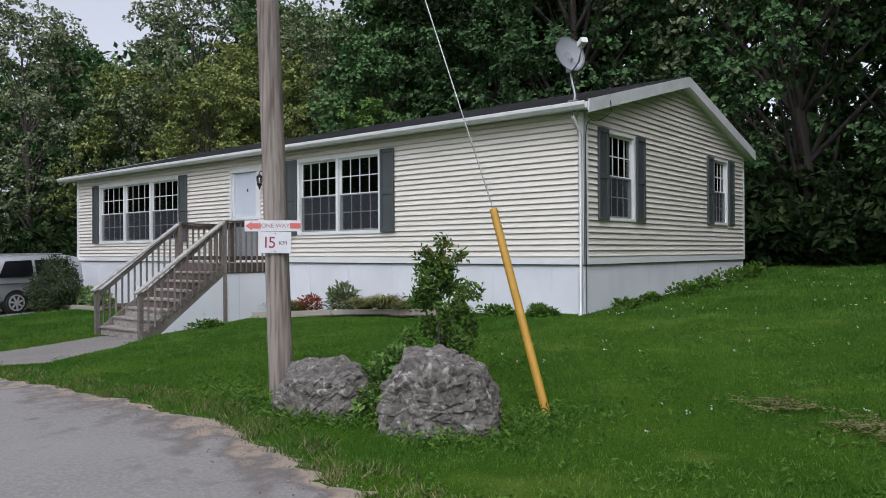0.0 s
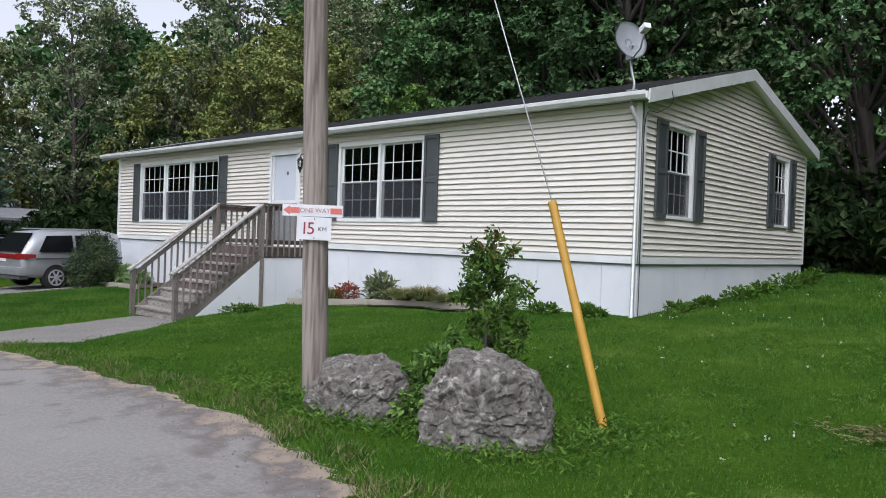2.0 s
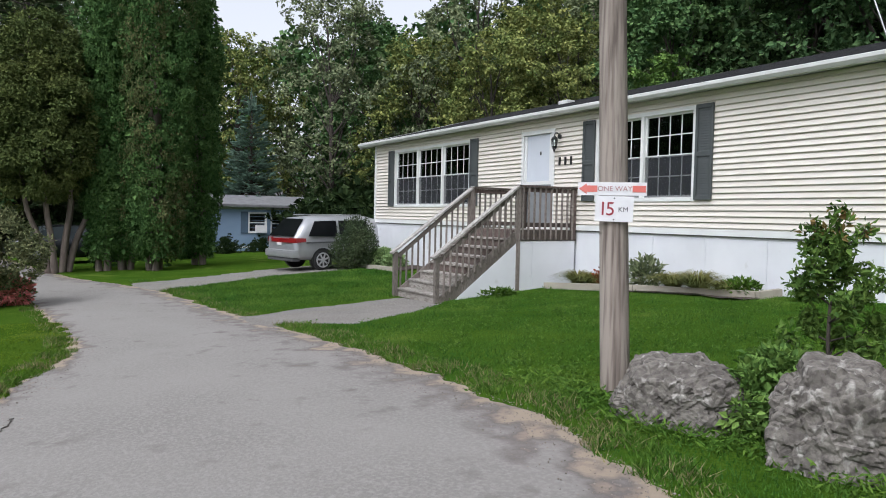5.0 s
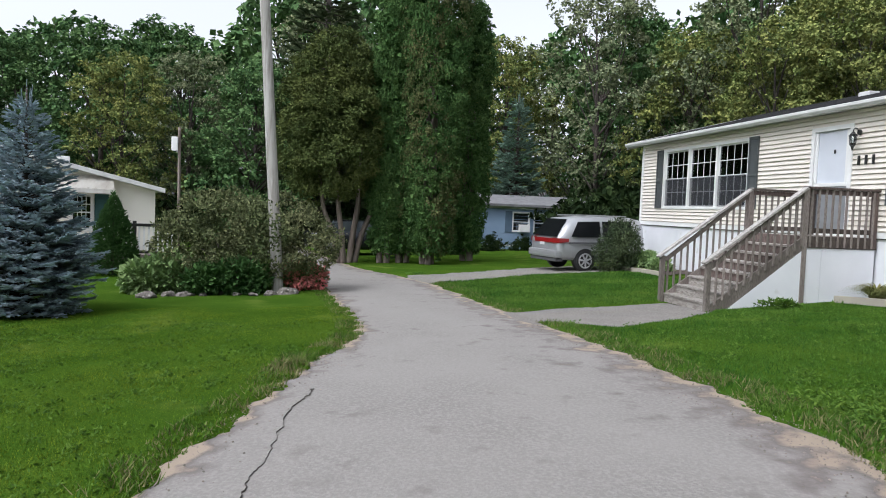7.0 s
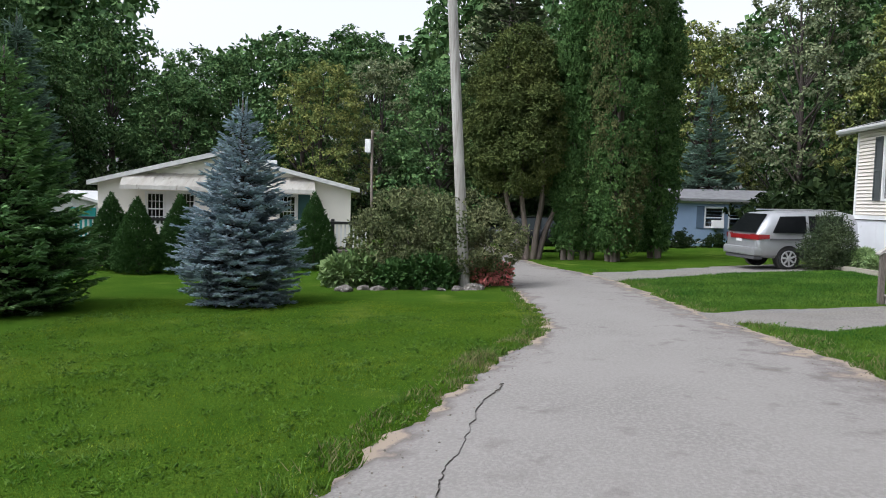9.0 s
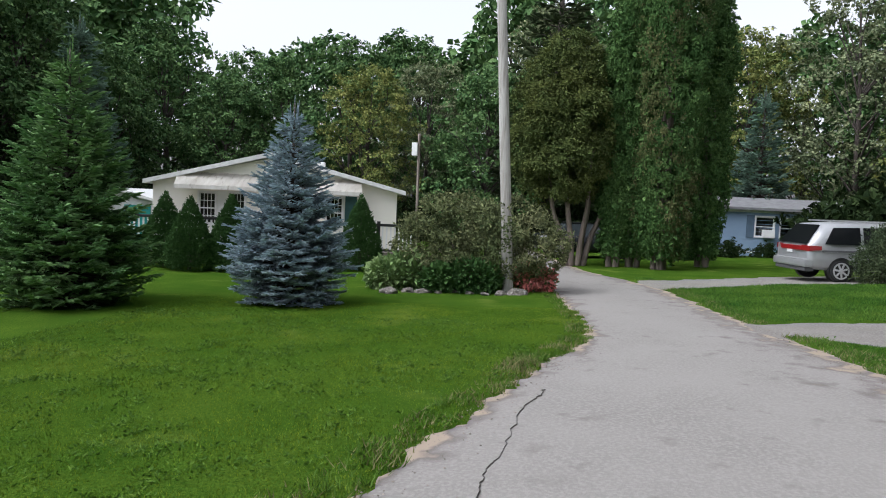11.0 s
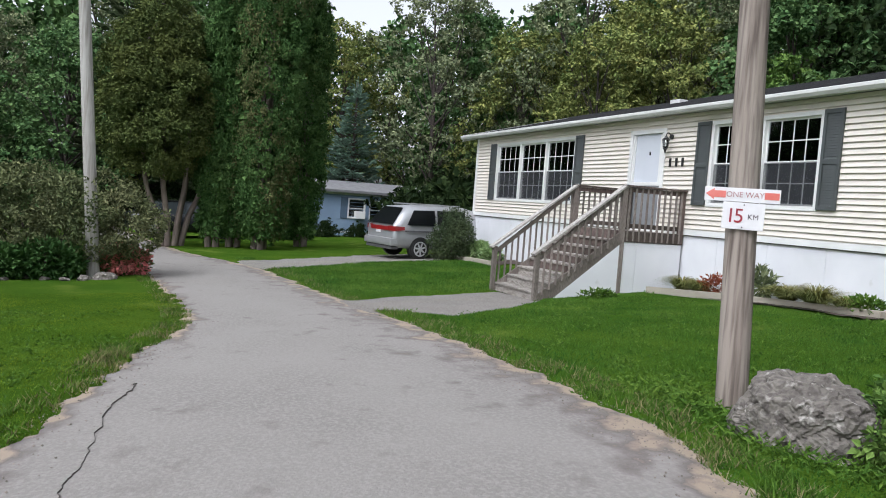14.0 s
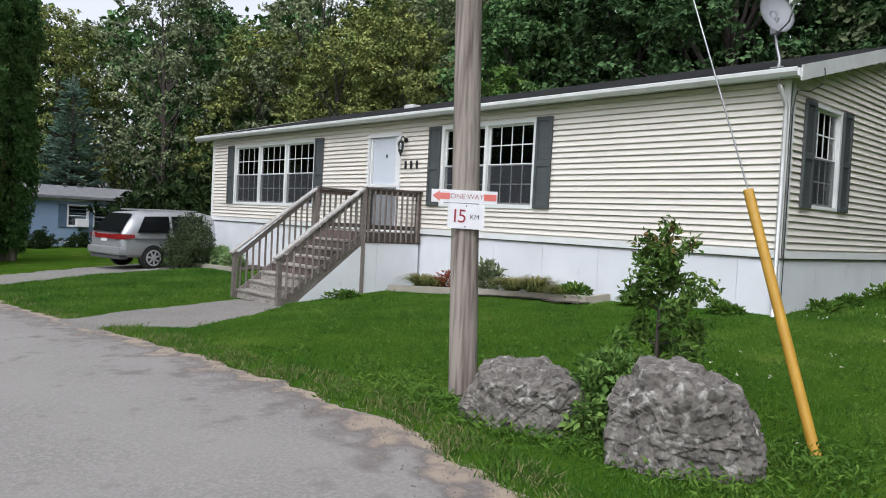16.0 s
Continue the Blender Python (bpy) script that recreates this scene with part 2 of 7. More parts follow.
def boxes(*rows, bevel=0.0):
    bm = bmesh.new()
    for r in rows:
        box(bm, *r, bevel=bevel)
    return bm


def beam(a, b, w, h, bevel=0.004, up=(0, 0, 1)):
    """A squared timber from a to b, w wide and h deep."""
    a, b = Vector(a), Vector(b)
    d = b - a
    x = d.normalized()
    y = Vector(up).cross(x)
    y = y.normalized() if y.length > 1e-4 else Vector((0, 1, 0))
    z = x.cross(y)
    m = Matrix((x, y, z)).transposed().to_4x4()
    m.translation = (a + b) / 2
    return box(bmesh.new(), -d.length / 2, d.length / 2, -w / 2, w / 2, -h / 2, h / 2, bevel, m)


def tube(bm, pts, radii, sides=8, cap=True):
    """A tapered limb along the points."""
    pts = [Vector(p) for p in pts]
    rings = []
    for i, p in enumerate(pts):
        d = (pts[min(i + 1, len(pts) - 1)] - pts[max(i - 1, 0)]).normalized()
        u = d.orthogonal().normalized() if abs(d.z) < 0.9 else Vector((1, 0, 0)).cross(d).normalized()
        v = d.cross(u)
        rings.append([bm.verts.new(p + (u * math.cos(k * math.tau / sides) + v * math.sin(k * math.tau / sides)) * radii[i]) for k in range(sides)])
    for r, s in zip(rings, rings[1:]):
        for k in range(sides):
            f = bm.faces.new((r[k], r[(k + 1) % sides], s[(k + 1) % sides], s[k]))
            f.smooth = True
    if cap:
        bm.faces.new(rings[0][::-1])
        bm.faces.new(rings[-1])
    return bm


def raw(name, verts, faces, material, parent=None, label="", smooth=False):
    """A mesh straight from arrays of points and of equal-sized faces."""
    verts, faces = np.asarray(verts, np.float32), np.asarray(faces, np.int32)
    me = bpy.data.meshes.new(name)
    n, k = faces.shape
    me.vertices.add(len(verts))
    me.vertices.foreach_set("co", verts.ravel())
    me.loops.add(n * k)
    me.loops.foreach_set("vertex_index", faces.ravel())
    me.polygons.add(n)
    me.polygons.foreach_set("loop_start", np.arange(n, dtype=np.int32) * k)
    me.polygons.foreach_set("loop_total", np.full(n, k, np.int32))
    me.polygons.foreach_set("use_smooth", np.full(n, smooth))
    me.update(calc_edges=True)
    me.materials.append(material)
    ob = new(name, me)
    ob.parent = parent
    return tagged(ob, label)


def unit(v):
    return v / np.maximum(np.linalg.norm(v, axis=-1, keepdims=True), 1e-9)


def leaf_arrays(rng, at, along, size, wide=0.5, fold=0.25, face=None):
    """Folded lozenge leaves: points, directions and lengths in; vertices and quads out."""
    n = len(at)
    along = unit(along)
    side = unit(np.cross(along, face if face is not None else rng.normal(size=(n, 3))))
    up = np.cross(side, along)
    size = np.broadcast_to(np.asarray(size, float), (n,))[:, None]
    mid = at + along * size * 0.45
    v = np.stack([at, mid + side * size * wide / 2 + up * size * fold * 0.3, at + along * size - up * size * fold * 0.5, mid - side * size * wide / 2 + up * size * fold * 0.3], 1)
    return v.reshape(-1, 3), np.arange(4 * n).reshape(-1, 4)


def tuft_points(rng, centre, out, radius, per, flat=1.0, up=0.35):
    """Leaves gathered into small domes that face outwards: returns places and directions."""
    n = len(centre)
    way = unit(rng.normal(size=(n, per, 3)))
    o = unit(out + np.array([0, 0, up]))[:, None]
    side = (way * o).sum(-1, keepdims=True)
    way = np.where(side < -0.15, way - 2 * side * o, way)
    r = np.broadcast_to(np.asarray(radius, float), (n,))[:, None, None] * (0.55 + 0.5 * rng.random((n, per, 1)))
    at = centre[:, None] + way * r * np.array([1, 1, flat])
    return at.reshape(-1, 3), (way + 0.5 * o).reshape(-1, 3)


def smooth01(a, lo, hi):
    t = np.clip((a - lo) / (hi - lo), 0, 1)
    return t * t * (3 - 2 * t)


def waves(x, y, s, seed=0.0):
    """A smooth uneven field between about -1 and 1, s metres from hump to hump."""
    x, y = np.asarray(x) / s, np.asarray(y) / s
    return (np.sin(x * 2.1 + 1.7 * np.sin(y * 1.3 + seed) + seed) + np.sin(y * 2.6 + 1.3 * np.sin(x * 1.9 - seed) + 2 * seed) + 0.6 * np.sin((x + y) * 4.3 + seed * 3) + 0.5 * np.sin((x - 1.4 * y) * 5.9 - seed)) / 2.6


# ---- ground ----


def land(x, y):
    """The lie of the land: it falls away along the lane and to the lawn beside it, and climbs behind the house."""
    x, y = np.asarray(x, float), np.asarray(y, float)
    p = 0.35 + 0.03 * x + 0.055 * y
    p = np.where(p < -0.3, -0.3 - 0.5 * (1 - np.exp(np.minimum(p + 0.3, 0) / 0.5)), p)
    p = np.where(p > 0.9, 0.9 + 1.2 * (1 - np.exp(-np.maximum(p - 0.9, 0) / 1.2)), p)
    return p - 0.17 * np.exp(-((x + 8.6) ** 2 + (y + 3.2) ** 2) / 12) - 0.10 * np.exp(-((x - 2.5) ** 2 + (y + 5.6) ** 2) / 3.0)


def flow(pts, per=8):
    """A smooth line through the points."""
    p = np.array([pts[0], *pts, pts[-1]], float)
    out = []
    for a, b, c, d in zip(p, p[1:], p[2:], p[3:]):
        for k in range(per):
            t = k / per
            out.append(0.5 * (2 * b + (c - a) * t + (2 * a - 5 * b + 4 * c - d) * t * t + (3 * b - a - 3 * c + d) * t**3))
    return np.array([*out, p[-1]])


LANE_NORTH = flow([(-60, -14), (-40, -11.6), (-28, -9.9), (-20, -8.75), (-16.5, -7.8), (-13.8, -7.3), (-9, -7.0), (-5, -6.84), (-2.5, -6.84), (-0.85, -6.86), (0.4, -7.0), (1.4, -7.22), (2.5, -7.5), (4, -7.9), (7, -8.6), (12, -9.5), (40, -13)])
LANE_SOUTH = flow([(-60, -18), (-40, -15), (-28, -12.2), (-19, -10.75), (-15, -10.4), (-12.3, -10.0), (-7.4, -9.68), (-5.3, -9.82), (-3.9, -10.36), (-3.2, -10.56), (-1.3, -11.05), (0.5, -11.54), (3, -12.4), (6, -13.6), (12, -15.5), (40, -22)])
LANE = np.vstack([LANE_NORTH, LANE_SOUTH[::-1]])
DRIVE = flow([(-13.7, -7.6), (-14.6, -5.6), (-15.7, -3.6), (-16.3, -1.2), (-19.3, -0.6), (-19.0, -3.2), (-17.6, -5.6), (-16.4, -7.9)])
WALKWAY = np.array([(-7.7, -7.1), (-8.68, -5.45), (-9.4, -3.25), (-7.45, -3.25), (-6.9, -4.0), (-5.4, -6.05), (-5.7, -6.45), (-6.6, -7.1)])


def depth_in(poly, x, y):
    """Metres inside the outline (positive) or outside it (negative)."""
    x, y = np.asarray(x, float), np.asarray(y, float)
    inside = np.zeros(x.shape, bool)
    near = np.full(x.shape, 1e9)
    for (ax, ay), (bx, by) in zip(poly, np.roll(poly, -1, 0)):
        dx, dy = bx - ax, by - ay
        t = np.clip(((x - ax) * dx + (y - ay) * dy) / (dx * dx + dy * dy + 1e-12), 0, 1)
        near = np.minimum(near, np.hypot(x - ax - t * dx, y - ay - t * dy))
        cross = ((ay > y) != (by > y)) & (x < dx * (y - ay) / (dy if dy else 1e-12) + ax)
        inside ^= cross
    return np.where(inside, near, -near)


def ragged(x, y):
    return 0.11 * waves(x, y, 0.55, 2.0) + 0.08 * waves(x, y, 0.19, 5.0)


def turf(x, y):
    """The grass sheet, which dips under the lane, the drive and the path."""
    x, y = np.asarray(x, float), np.asarray(y, float)
    z = land(x, y) + 0.035 + 0.018 * waves(x, y, 1.6, 1.0) + 0.008 * waves(x, y, 0.35, 4.0)
    near = (np.abs(x + 12) < 50) & (np.abs(y + 9) < 16)
    d = np.full(x.shape, -9.0)
    if near.any():
        xs, ys = x[near], y[near]
        lane = depth_in(LANE, xs, ys) + ragged(xs, ys)
        drive = depth_in(DRIVE, xs, ys) + 1.5 * ragged(xs, ys)
        path = depth_in(WALKWAY, xs, ys) + 0.4 * ragged(xs, ys)
        d[near] = np.maximum(np.maximum(lane, drive), path)
    return z - 0.13 * smooth01(d, -0.12, 0.3)


fine_x = np.r_[np.arange(-34, -12, 0.2), np.arange(-12, 7, 0.1), np.arange(7, 14.01, 0.2)]
fine_y = np.r_[np.arange(-30, -13, 0.2), np.arange(-13, -5, 0.1), np.arange(-5, 12.01, 0.2)]
far = np.array([1, 2.2, 4, 7, 12, 20, 35, 60, 110, 220, 450, 900])
GX = np.r_[(-34 - far)[::-1], fine_x, 14 + far]
GY = np.r_[(-30 - far)[::-1], fine_y, 12 + far]
gx, gy = np.meshgrid(GX, GY)
gz = turf(gx, gy)
nx, ny = len(GX), len(GY)
ids = np.arange(nx * ny).reshape(ny, nx)
quads = np.stack([ids[:-1, :-1], ids[:-1, 1:], ids[1:, 1:], ids[1:, :-1]], -1).reshape(-1, 4)
M_LAWN = surface("lawn", (0.044, 0.098, 0.010), (0.082, 0.138, 0.016), scale=1.1, rough=0.95, bump=1.0, bump_scale=70, fine=(38, (0.04, 0.095, 0.010)), spots=(0.9, (0.105, 0.155, 0.026), 0.60), detail=6, spec=0.0)
ground = raw("ground", np.stack([gx, gy, gz], -1).reshape(-1, 3), quads, M_LAWN, smooth=True)
tagged(ground, "mown green lawn with clover and pale worn patches", "ground", kind="structure")


def lane_material():
    """Worn grey asphalt with a sandy, broken verge."""
    m = surface("asphalt", (0.226, 0.211, 0.194), (0.186, 0.173, 0.158), scale=0.9, rough=0.9, bump=0.35, bump_scale=55, fine=(34, (0.25, 0.234, 0.216)), spots=(1.3, (0.185, 0.17, 0.156), 0.66), detail=10)
    nt, ns = m.node_tree, m.node_tree.nodes
    p = ns["Principled BSDF"]
    was = p.inputs["Base Color"].links[0].from_socket
    at = ns.new("ShaderNodeAttribute")
    at.attribute_name = "verge"
    no = ns.new("ShaderNodeTexNoise")
    no.inputs["Scale"].default_value, no.inputs["Detail"].default_value = 3.0, 12
    nt.links.new(ns.new("ShaderNodeNewGeometry").outputs["Position"], no.inputs["Vector"])
    ad = ns.new("ShaderNodeMath")
    ad.operation = "MULTIPLY_ADD"
    ad.inputs[1].default_value = 1.9
    nt.links.new(no.outputs["Fac"], ad.inputs[0])
    nt.links.new(at.outputs["Fac"], ad.inputs[2])
    for lo, hi, colour in ((1.22, 1.50, (0.135, 0.115, 0.106)), (1.50, 1.72, (0.30, 0.24, 0.18))):
        r = ns.new("ShaderNodeMapRange")
        r.inputs[1].default_value, r.inputs[2].default_value = lo, hi
        mx = ns.new("ShaderNodeMix")
        mx.data_type = "RGBA"
        nt.links.new(ad.outputs[0], r.inputs[0])
        nt.links.new(r.outputs[0], mx.inputs[0])
        nt.links.new(was, mx.inputs[6])
        mx.inputs[7].default_value = (*colour, 1)
        was = mx.outputs[2]
    nt.links.new(was, p.inputs["Base Color"])
    return m


def lane_mesh():
    n, k = 420, 36
    s = np.linspace(0, 1, n)

    def even(line):
        d = np.r_[0, np.cumsum(np.hypot(*np.diff(line, axis=0).T))]
        return np.stack([np.interp(s * d[-1], d, line[:, i]) for i in (0, 1)], -1)

    a, b = even(LANE_NORTH), even(LANE_SOUTH)
    t = np.linspace(-0.06, 1.06, k)[None, :, None]
    v = a[:, None] * (1 - t) + b[:, None] * t
    x, y = v[..., 0], v[..., 1]
    across = np.broadcast_to(t[..., 0], x.shape)
    z = land(x, y) + 0.05 * (1 - (2 * across - 1) ** 2) - 0.01 + 0.006 * waves(x, y, 0.9, 3.0)
    i = np.arange(n * k).reshape(n, k)
    f = np.stack([i[:-1, :-1], i[1:, :-1], i[1:, 1:], i[:-1, 1:]], -1).reshape(-1, 4)
    ob = raw("road", np.stack([x, y, z], -1).reshape(-1, 3), f, lane_material(), smooth=True)
    width = np.hypot(*(a - b).T)[:, None]
    north, south = across * width, (1 - across) * width
    verge = np.maximum(0.98 * np.exp(-np.maximum(north, 0) / 0.46), 0.95 * np.exp(-np.maximum(south, 0) / 0.20))
    at = ob.data.attributes.new("verge", "FLOAT", "POINT")
    at.data.foreach_set("value", verge.astype(np.float32).ravel())
    return tagged(ob, "worn grey asphalt lane with a sandy broken edge", "road", kind="structure")


road = lane_mesh()


def flat_patch(name, poly, lift, material, label, category, step=0.3):
    lo, hi = poly.min(0) - 0.3, poly.max(0) + 0.3
    xs, ys = np.arange(lo[0], hi[0] + step, step), np.arange(lo[1], hi[1] + step, step)
    x, y = np.meshgrid(xs, ys)
    keep = depth_in(poly, x, y) > -0.3
    z = land(x, y) + lift + 0.006 * waves(x, y, 0.5, 7.0)
    i = np.arange(x.size).reshape(x.shape)
    f = np.stack([i[:-1, :-1], i[:-1, 1:], i[1:, 1:], i[1:, :-1]], -1).reshape(-1, 4)
    f = f[keep.ravel()[f].all(1)]
    return tagged(raw(name, np.stack([x, y, z], -1).reshape(-1, 3), f, material, smooth=True), label, category, kind="structure")


flat_patch("driveway", DRIVE, -0.005, M_GRAVEL, "pale grey gravel driveway beside the house", "driveway")

flat_patch("walkway", WALKWAY, 0.0, M_CONCRETE, "pale concrete path from the lane to the steps", "path", 0.15)


def crack_line():
    """The long crack in the lane, sunk into its surface."""
    line = flow([(1.3, -10.83), (0.5, -10.77), (0.1, -10.76), (-0.28, -10.68), (-0.9, -10.62), (-1.63, -10.54), (-2.0, -10.42), (-2.3, -10.36)], 10)
    rng = np.random.default_rng(4)
    bm = bmesh.new()
    rows = []
    for i, (x, y) in enumerate(line):
        w = 0.0011 + 0.0018 * rng.random()
        j = 0.008 * rng.normal()
        z = float(land(x, y)) + 0.024
        rows.append((bm.verts.new((x, y + j - w, z)), bm.verts.new((x, y + j, z - 0.012)), bm.verts.new((x, y + j + w, z))))
    for a, b in zip(rows, rows[1:]):
        bm.faces.new((a[0], b[0], b[1], a[1]))
        bm.faces.new((a[1], b[1], b[2], a[2]))
    return tagged(part("crack", bm, surface("crack_dirt", (0.14, 0.128, 0.115), rough=1.0), road))


crack_line()

# ---- the cream house ----
HX0, HX1, HY0, HY1 = -17.7, 0.0, 0.0, 7.8
SEAM, WALLTOP, RIDGE_Y, RIDGE_Z = 1.20, 3.62, 3.9, 4.86
SLOPE = (RIDGE_Z - 3.78) / (RIDGE_Y + 0.22)


def holed_wall(name, parent, axis, lo, hi, z0, z1, holes, material, inner, outer):
    """A wall along x or y with thickness, and openings through it."""
    us = sorted({lo, hi, *[h[0] for h in holes], *[h[1] for h in holes]})
    zs = sorted({z0, z1, *[h[2] for h in holes], *[h[3] for h in holes]})
    bm = bmesh.new()
    for u0, u1 in zip(us, us[1:]):
        for a, b in zip(zs, zs[1:]):
            if any(h[0] <= (u0 + u1) / 2 <= h[1] and h[2] <= (a + b) / 2 <= h[3] for h in holes):
                continue
            box(bm, *((u0, u1, inner, outer) if axis == "x" else (inner, outer, u0, u1)), a, b)
    bmesh.ops.remove_doubles(bm, verts=bm.verts, dist=0.0005)
    return part(name, bm, material, parent)


def plank(parent, axis, u0, u1, z, h, out, face, top=None):
    """One lapped siding board: proud at its foot, flush at its head. top: the ends at the head where a gable cuts it."""
    a0, a1 = top or (u0, u1)
    s = 1 if out > 0 else -1
    foot, head = face + s * 0.034, face + s * 0.008
    rows = [(u0, face, z), (u1, face, z), (u1, face + s * 0.002, z + 0.016), (u0, face + s * 0.002, z + 0.016), (u0, foot, z + 0.022), (u1, foot, z + 0.022), (a1, head, z + h), (a0, head, z + h)]
    v = [(u, w, q) if axis == "x" else (w, u, q) for u, w, q in rows]
    bm = bmesh.new()
    b = [bm.verts.new(p) for p in v]
    for f in ((0, 1, 2, 3), (3, 2, 5, 4), (4, 5, 6, 7), (0, 3, 4, 7), (1, 6, 5, 2)):
        bm.faces.new([b[i] for i in f])
    bmesh.ops.recalc_face_normals(bm, faces=bm.faces)
    return part("plank", bm, M_SIDING, parent)


def clear_spans(lo, hi, z0, z1, holes):
    """The stretches of a board that no opening interrupts."""
    spans = [(lo, hi)]
    for h in holes:
        if h[2] < z1 - 0.02 and h[3] > z0 + 0.02:
            spans = [s for a, b in spans for s in ((a, min(b, h[0])), (max(a, h[1]), b)) if s[1] - s[0] > 0.03]
    return spans


def sash_window(parent, axis, u0, u1, z0, z1, face, out, lights, label="", screen=True, bars=True):
    """A white vinyl window: casing, then for each light an upper and a lower sash with glazing bars."""
    s = 1 if out > 0 else -1

    def at(a, b, d0, d1, q0, q1):
        d0, d1 = sorted((face + s * d0, face + s * d1))
        return (a, b, d0, d1, q0, q1) if axis == "x" else (d0, d1, a, b, q0, q1)

    c = 0.075 if axis == "x" else 0.052
    bm = boxes(at(u0, u0 + c, -0.09, 0.032, z0, z1), at(u1 - c, u1, -0.09, 0.032, z0, z1), at(u0 + c, u1 - c, -0.09, 0.032, z1 - c, z1), at(u0 + c, u1 - c, -0.09, 0.04, z0, z0 + c), bevel=0.004)
    win = part("window", bm, M_WHITE, parent, label)
    step = (u1 - u0 - 2 * c + c) / lights
    for i in range(lights):
        a = u0 + c + i * step
        b = a + step - c
        if i:
            part("mullion", box(bmesh.new(), *at(a - c, a, -0.085, 0.030, z0 + c, z1 - c), bevel=0.004), M_WHITE, win)
        zm = (z0 + z1) / 2
        for q0, q1, d in ((zm - 0.02, z1 - c, -0.030), (z0 + c, zm + 0.02, -0.055)):
            r = 0.038
            part("sash", boxes(at(a, a + r, d - 0.03, d, q0, q1), at(b - r, b, d - 0.03, d, q0, q1), at(a + r, b - r, d - 0.03, d, q1 - r, q1), at(a + r, b - r, d - 0.03, d, q0, q0 + r), bevel=0.003), M_WHITE, win)
            pane = part("pane", box(bmesh.new(), *at(a + r, b - r, d - 0.018, d - 0.013, q0 + r, q1 - r)), M_GLASS, win)
            pane.visible_shadow = False
            for k in range(1, 4 if bars else 1):
                x = a + r + (b - a - 2 * r) * k / 4
                part("glazing_bar", box(bmesh.new(), *at(x - 0.010, x + 0.010, d - 0.012, d - 0.004, q0 + r, q1 - r)), M_WHITE, win)
            zc = (q0 + q1) / 2
            if bars:
                part("glazing_bar", box(bmesh.new(), *at(a + r, b - r, d - 0.0118, d - 0.0042, zc - 0.010, zc + 0.010)), M_WHITE, win)
        if screen:
            part("insect_screen", box(bmesh.new(), *at(a + 0.01, b - 0.01, -0.022, -0.021, z0 + c, zm)), M_SCREEN, win, "grey insect screen")
    return win


def shutter(parent, axis, u0, u1, z0, z1, face, out):
    """A louvred shutter: two panels of slats in a frame."""
    s = 1 if out > 0 else -1

    def at(a, b, d0, d1, q0, q1):
        d0, d1 = sorted((face + s * d0, face + s * d1))
        return (a, b, d0, d1, q0, q1) if axis == "x" else (d0, d1, a, b, q0, q1)

    r = 0.055
    zm = z0 + (z1 - z0) * 0.48
    frame_bm = boxes(at(u0, u0 + r, 0.030, 0.070, z0, z1), at(u1 - r, u1, 0.030, 0.070, z0, z1), at(u0 + r, u1 - r, 0.030, 0.070, z1 - 0.07, z1), at(u0 + r, u1 - r, 0.030, 0.070, z0, z0 + 0.07), at(u0 + r, u1 - r, 0.030, 0.070, zm - 0.04, zm + 0.04), bevel=0.004)
    sh = part("shutter", frame_bm, M_SHUTTER, parent, "dark grey louvred vinyl shutter")
    bm = bmesh.new()
    box(bm, *at(u0 + r, u1 - r, 0.030, 0.040, z0 + 0.05, z1 - 0.05))
    for q0, q1 in ((z0 + 0.07, zm - 0.04), (zm + 0.04, z1 - 0.07)):
        n = int((q1 - q0) / 0.042)
        for k in range(n):
            q = q0 + (k + 0.5) * (q1 - q0) / n
            w = 0.020
            rows = [(u0 + r, 0.044, q + w), (u1 - r, 0.044, q + w), (u1 - r, 0.056, q - w), (u0 + r, 0.056, q - w)]
            vs = [bm.verts.new((u, face + s * d, z) if axis == "x" else (face + s * d, u, z)) for u, d, z in rows]
            bm.faces.new(vs)
    part("louvres", bm, M_SHUTTER, sh)
    return sh


house = thing("house", "long cream vinyl-sided mobile home with white skirting", "house")
FRONT = [(-16.27, -11.88, 1.70, 3.44), (-7.10, -4.53, 1.79, 3.46)]
DOORWAY = (-9.62, -8.47, 1.20, 3.40)
SIDE = [(0.76, 1.82, 1.93, 3.46), (5.70, 6.66, 1.98, 3.46)]
wall_front = holed_wall("wall", house, "x", HX0, HX1, 1.185, WALLTOP, [*FRONT, DOORWAY], M_SIDING, HY0, HY0 + 0.14)
wall_side = holed_wall("wall", house, "y", HY0 + 0.14, HY1, 1.185, WALLTOP, SIDE, M_SIDING, HX1 - 0.14, HX1)
holed_wall("wall", house, "x", HX0, HX1 - 0.14, 1.185, WALLTOP, [], M_SIDING, HY1 - 0.14, HY1)
wall_far = holed_wall("wall", house, "y", HY0 + 0.14, HY1 - 0.14, 1.185, WALLTOP, [], M_SIDING, HX0, HX0 + 0.14)
for gable_x in (HX1 - 0.14, HX0):
    bm = bmesh.new()
    top = 3.78 + SLOPE * 0.22 - 0.16
    ends = []
    for x in (gable_x, gable_x + 0.14):
        ends.append([bm.verts.new(p) for p in ((x, HY0, WALLTOP), (x, HY1, WALLTOP), (x, HY1, top), (x, RIDGE_Y, RIDGE_Z - 0.15), (x, HY0, top))])
    bm.faces.new(ends[0][::-1])
    bm.faces.new(ends[1])
    for k in range(5):
        bm.faces.new((ends[0][k], ends[0][(k + 1) % 5], ends[1][(k + 1) % 5], ends[1][k]))
    part("gable_wall", bm, M_SIDING, house)

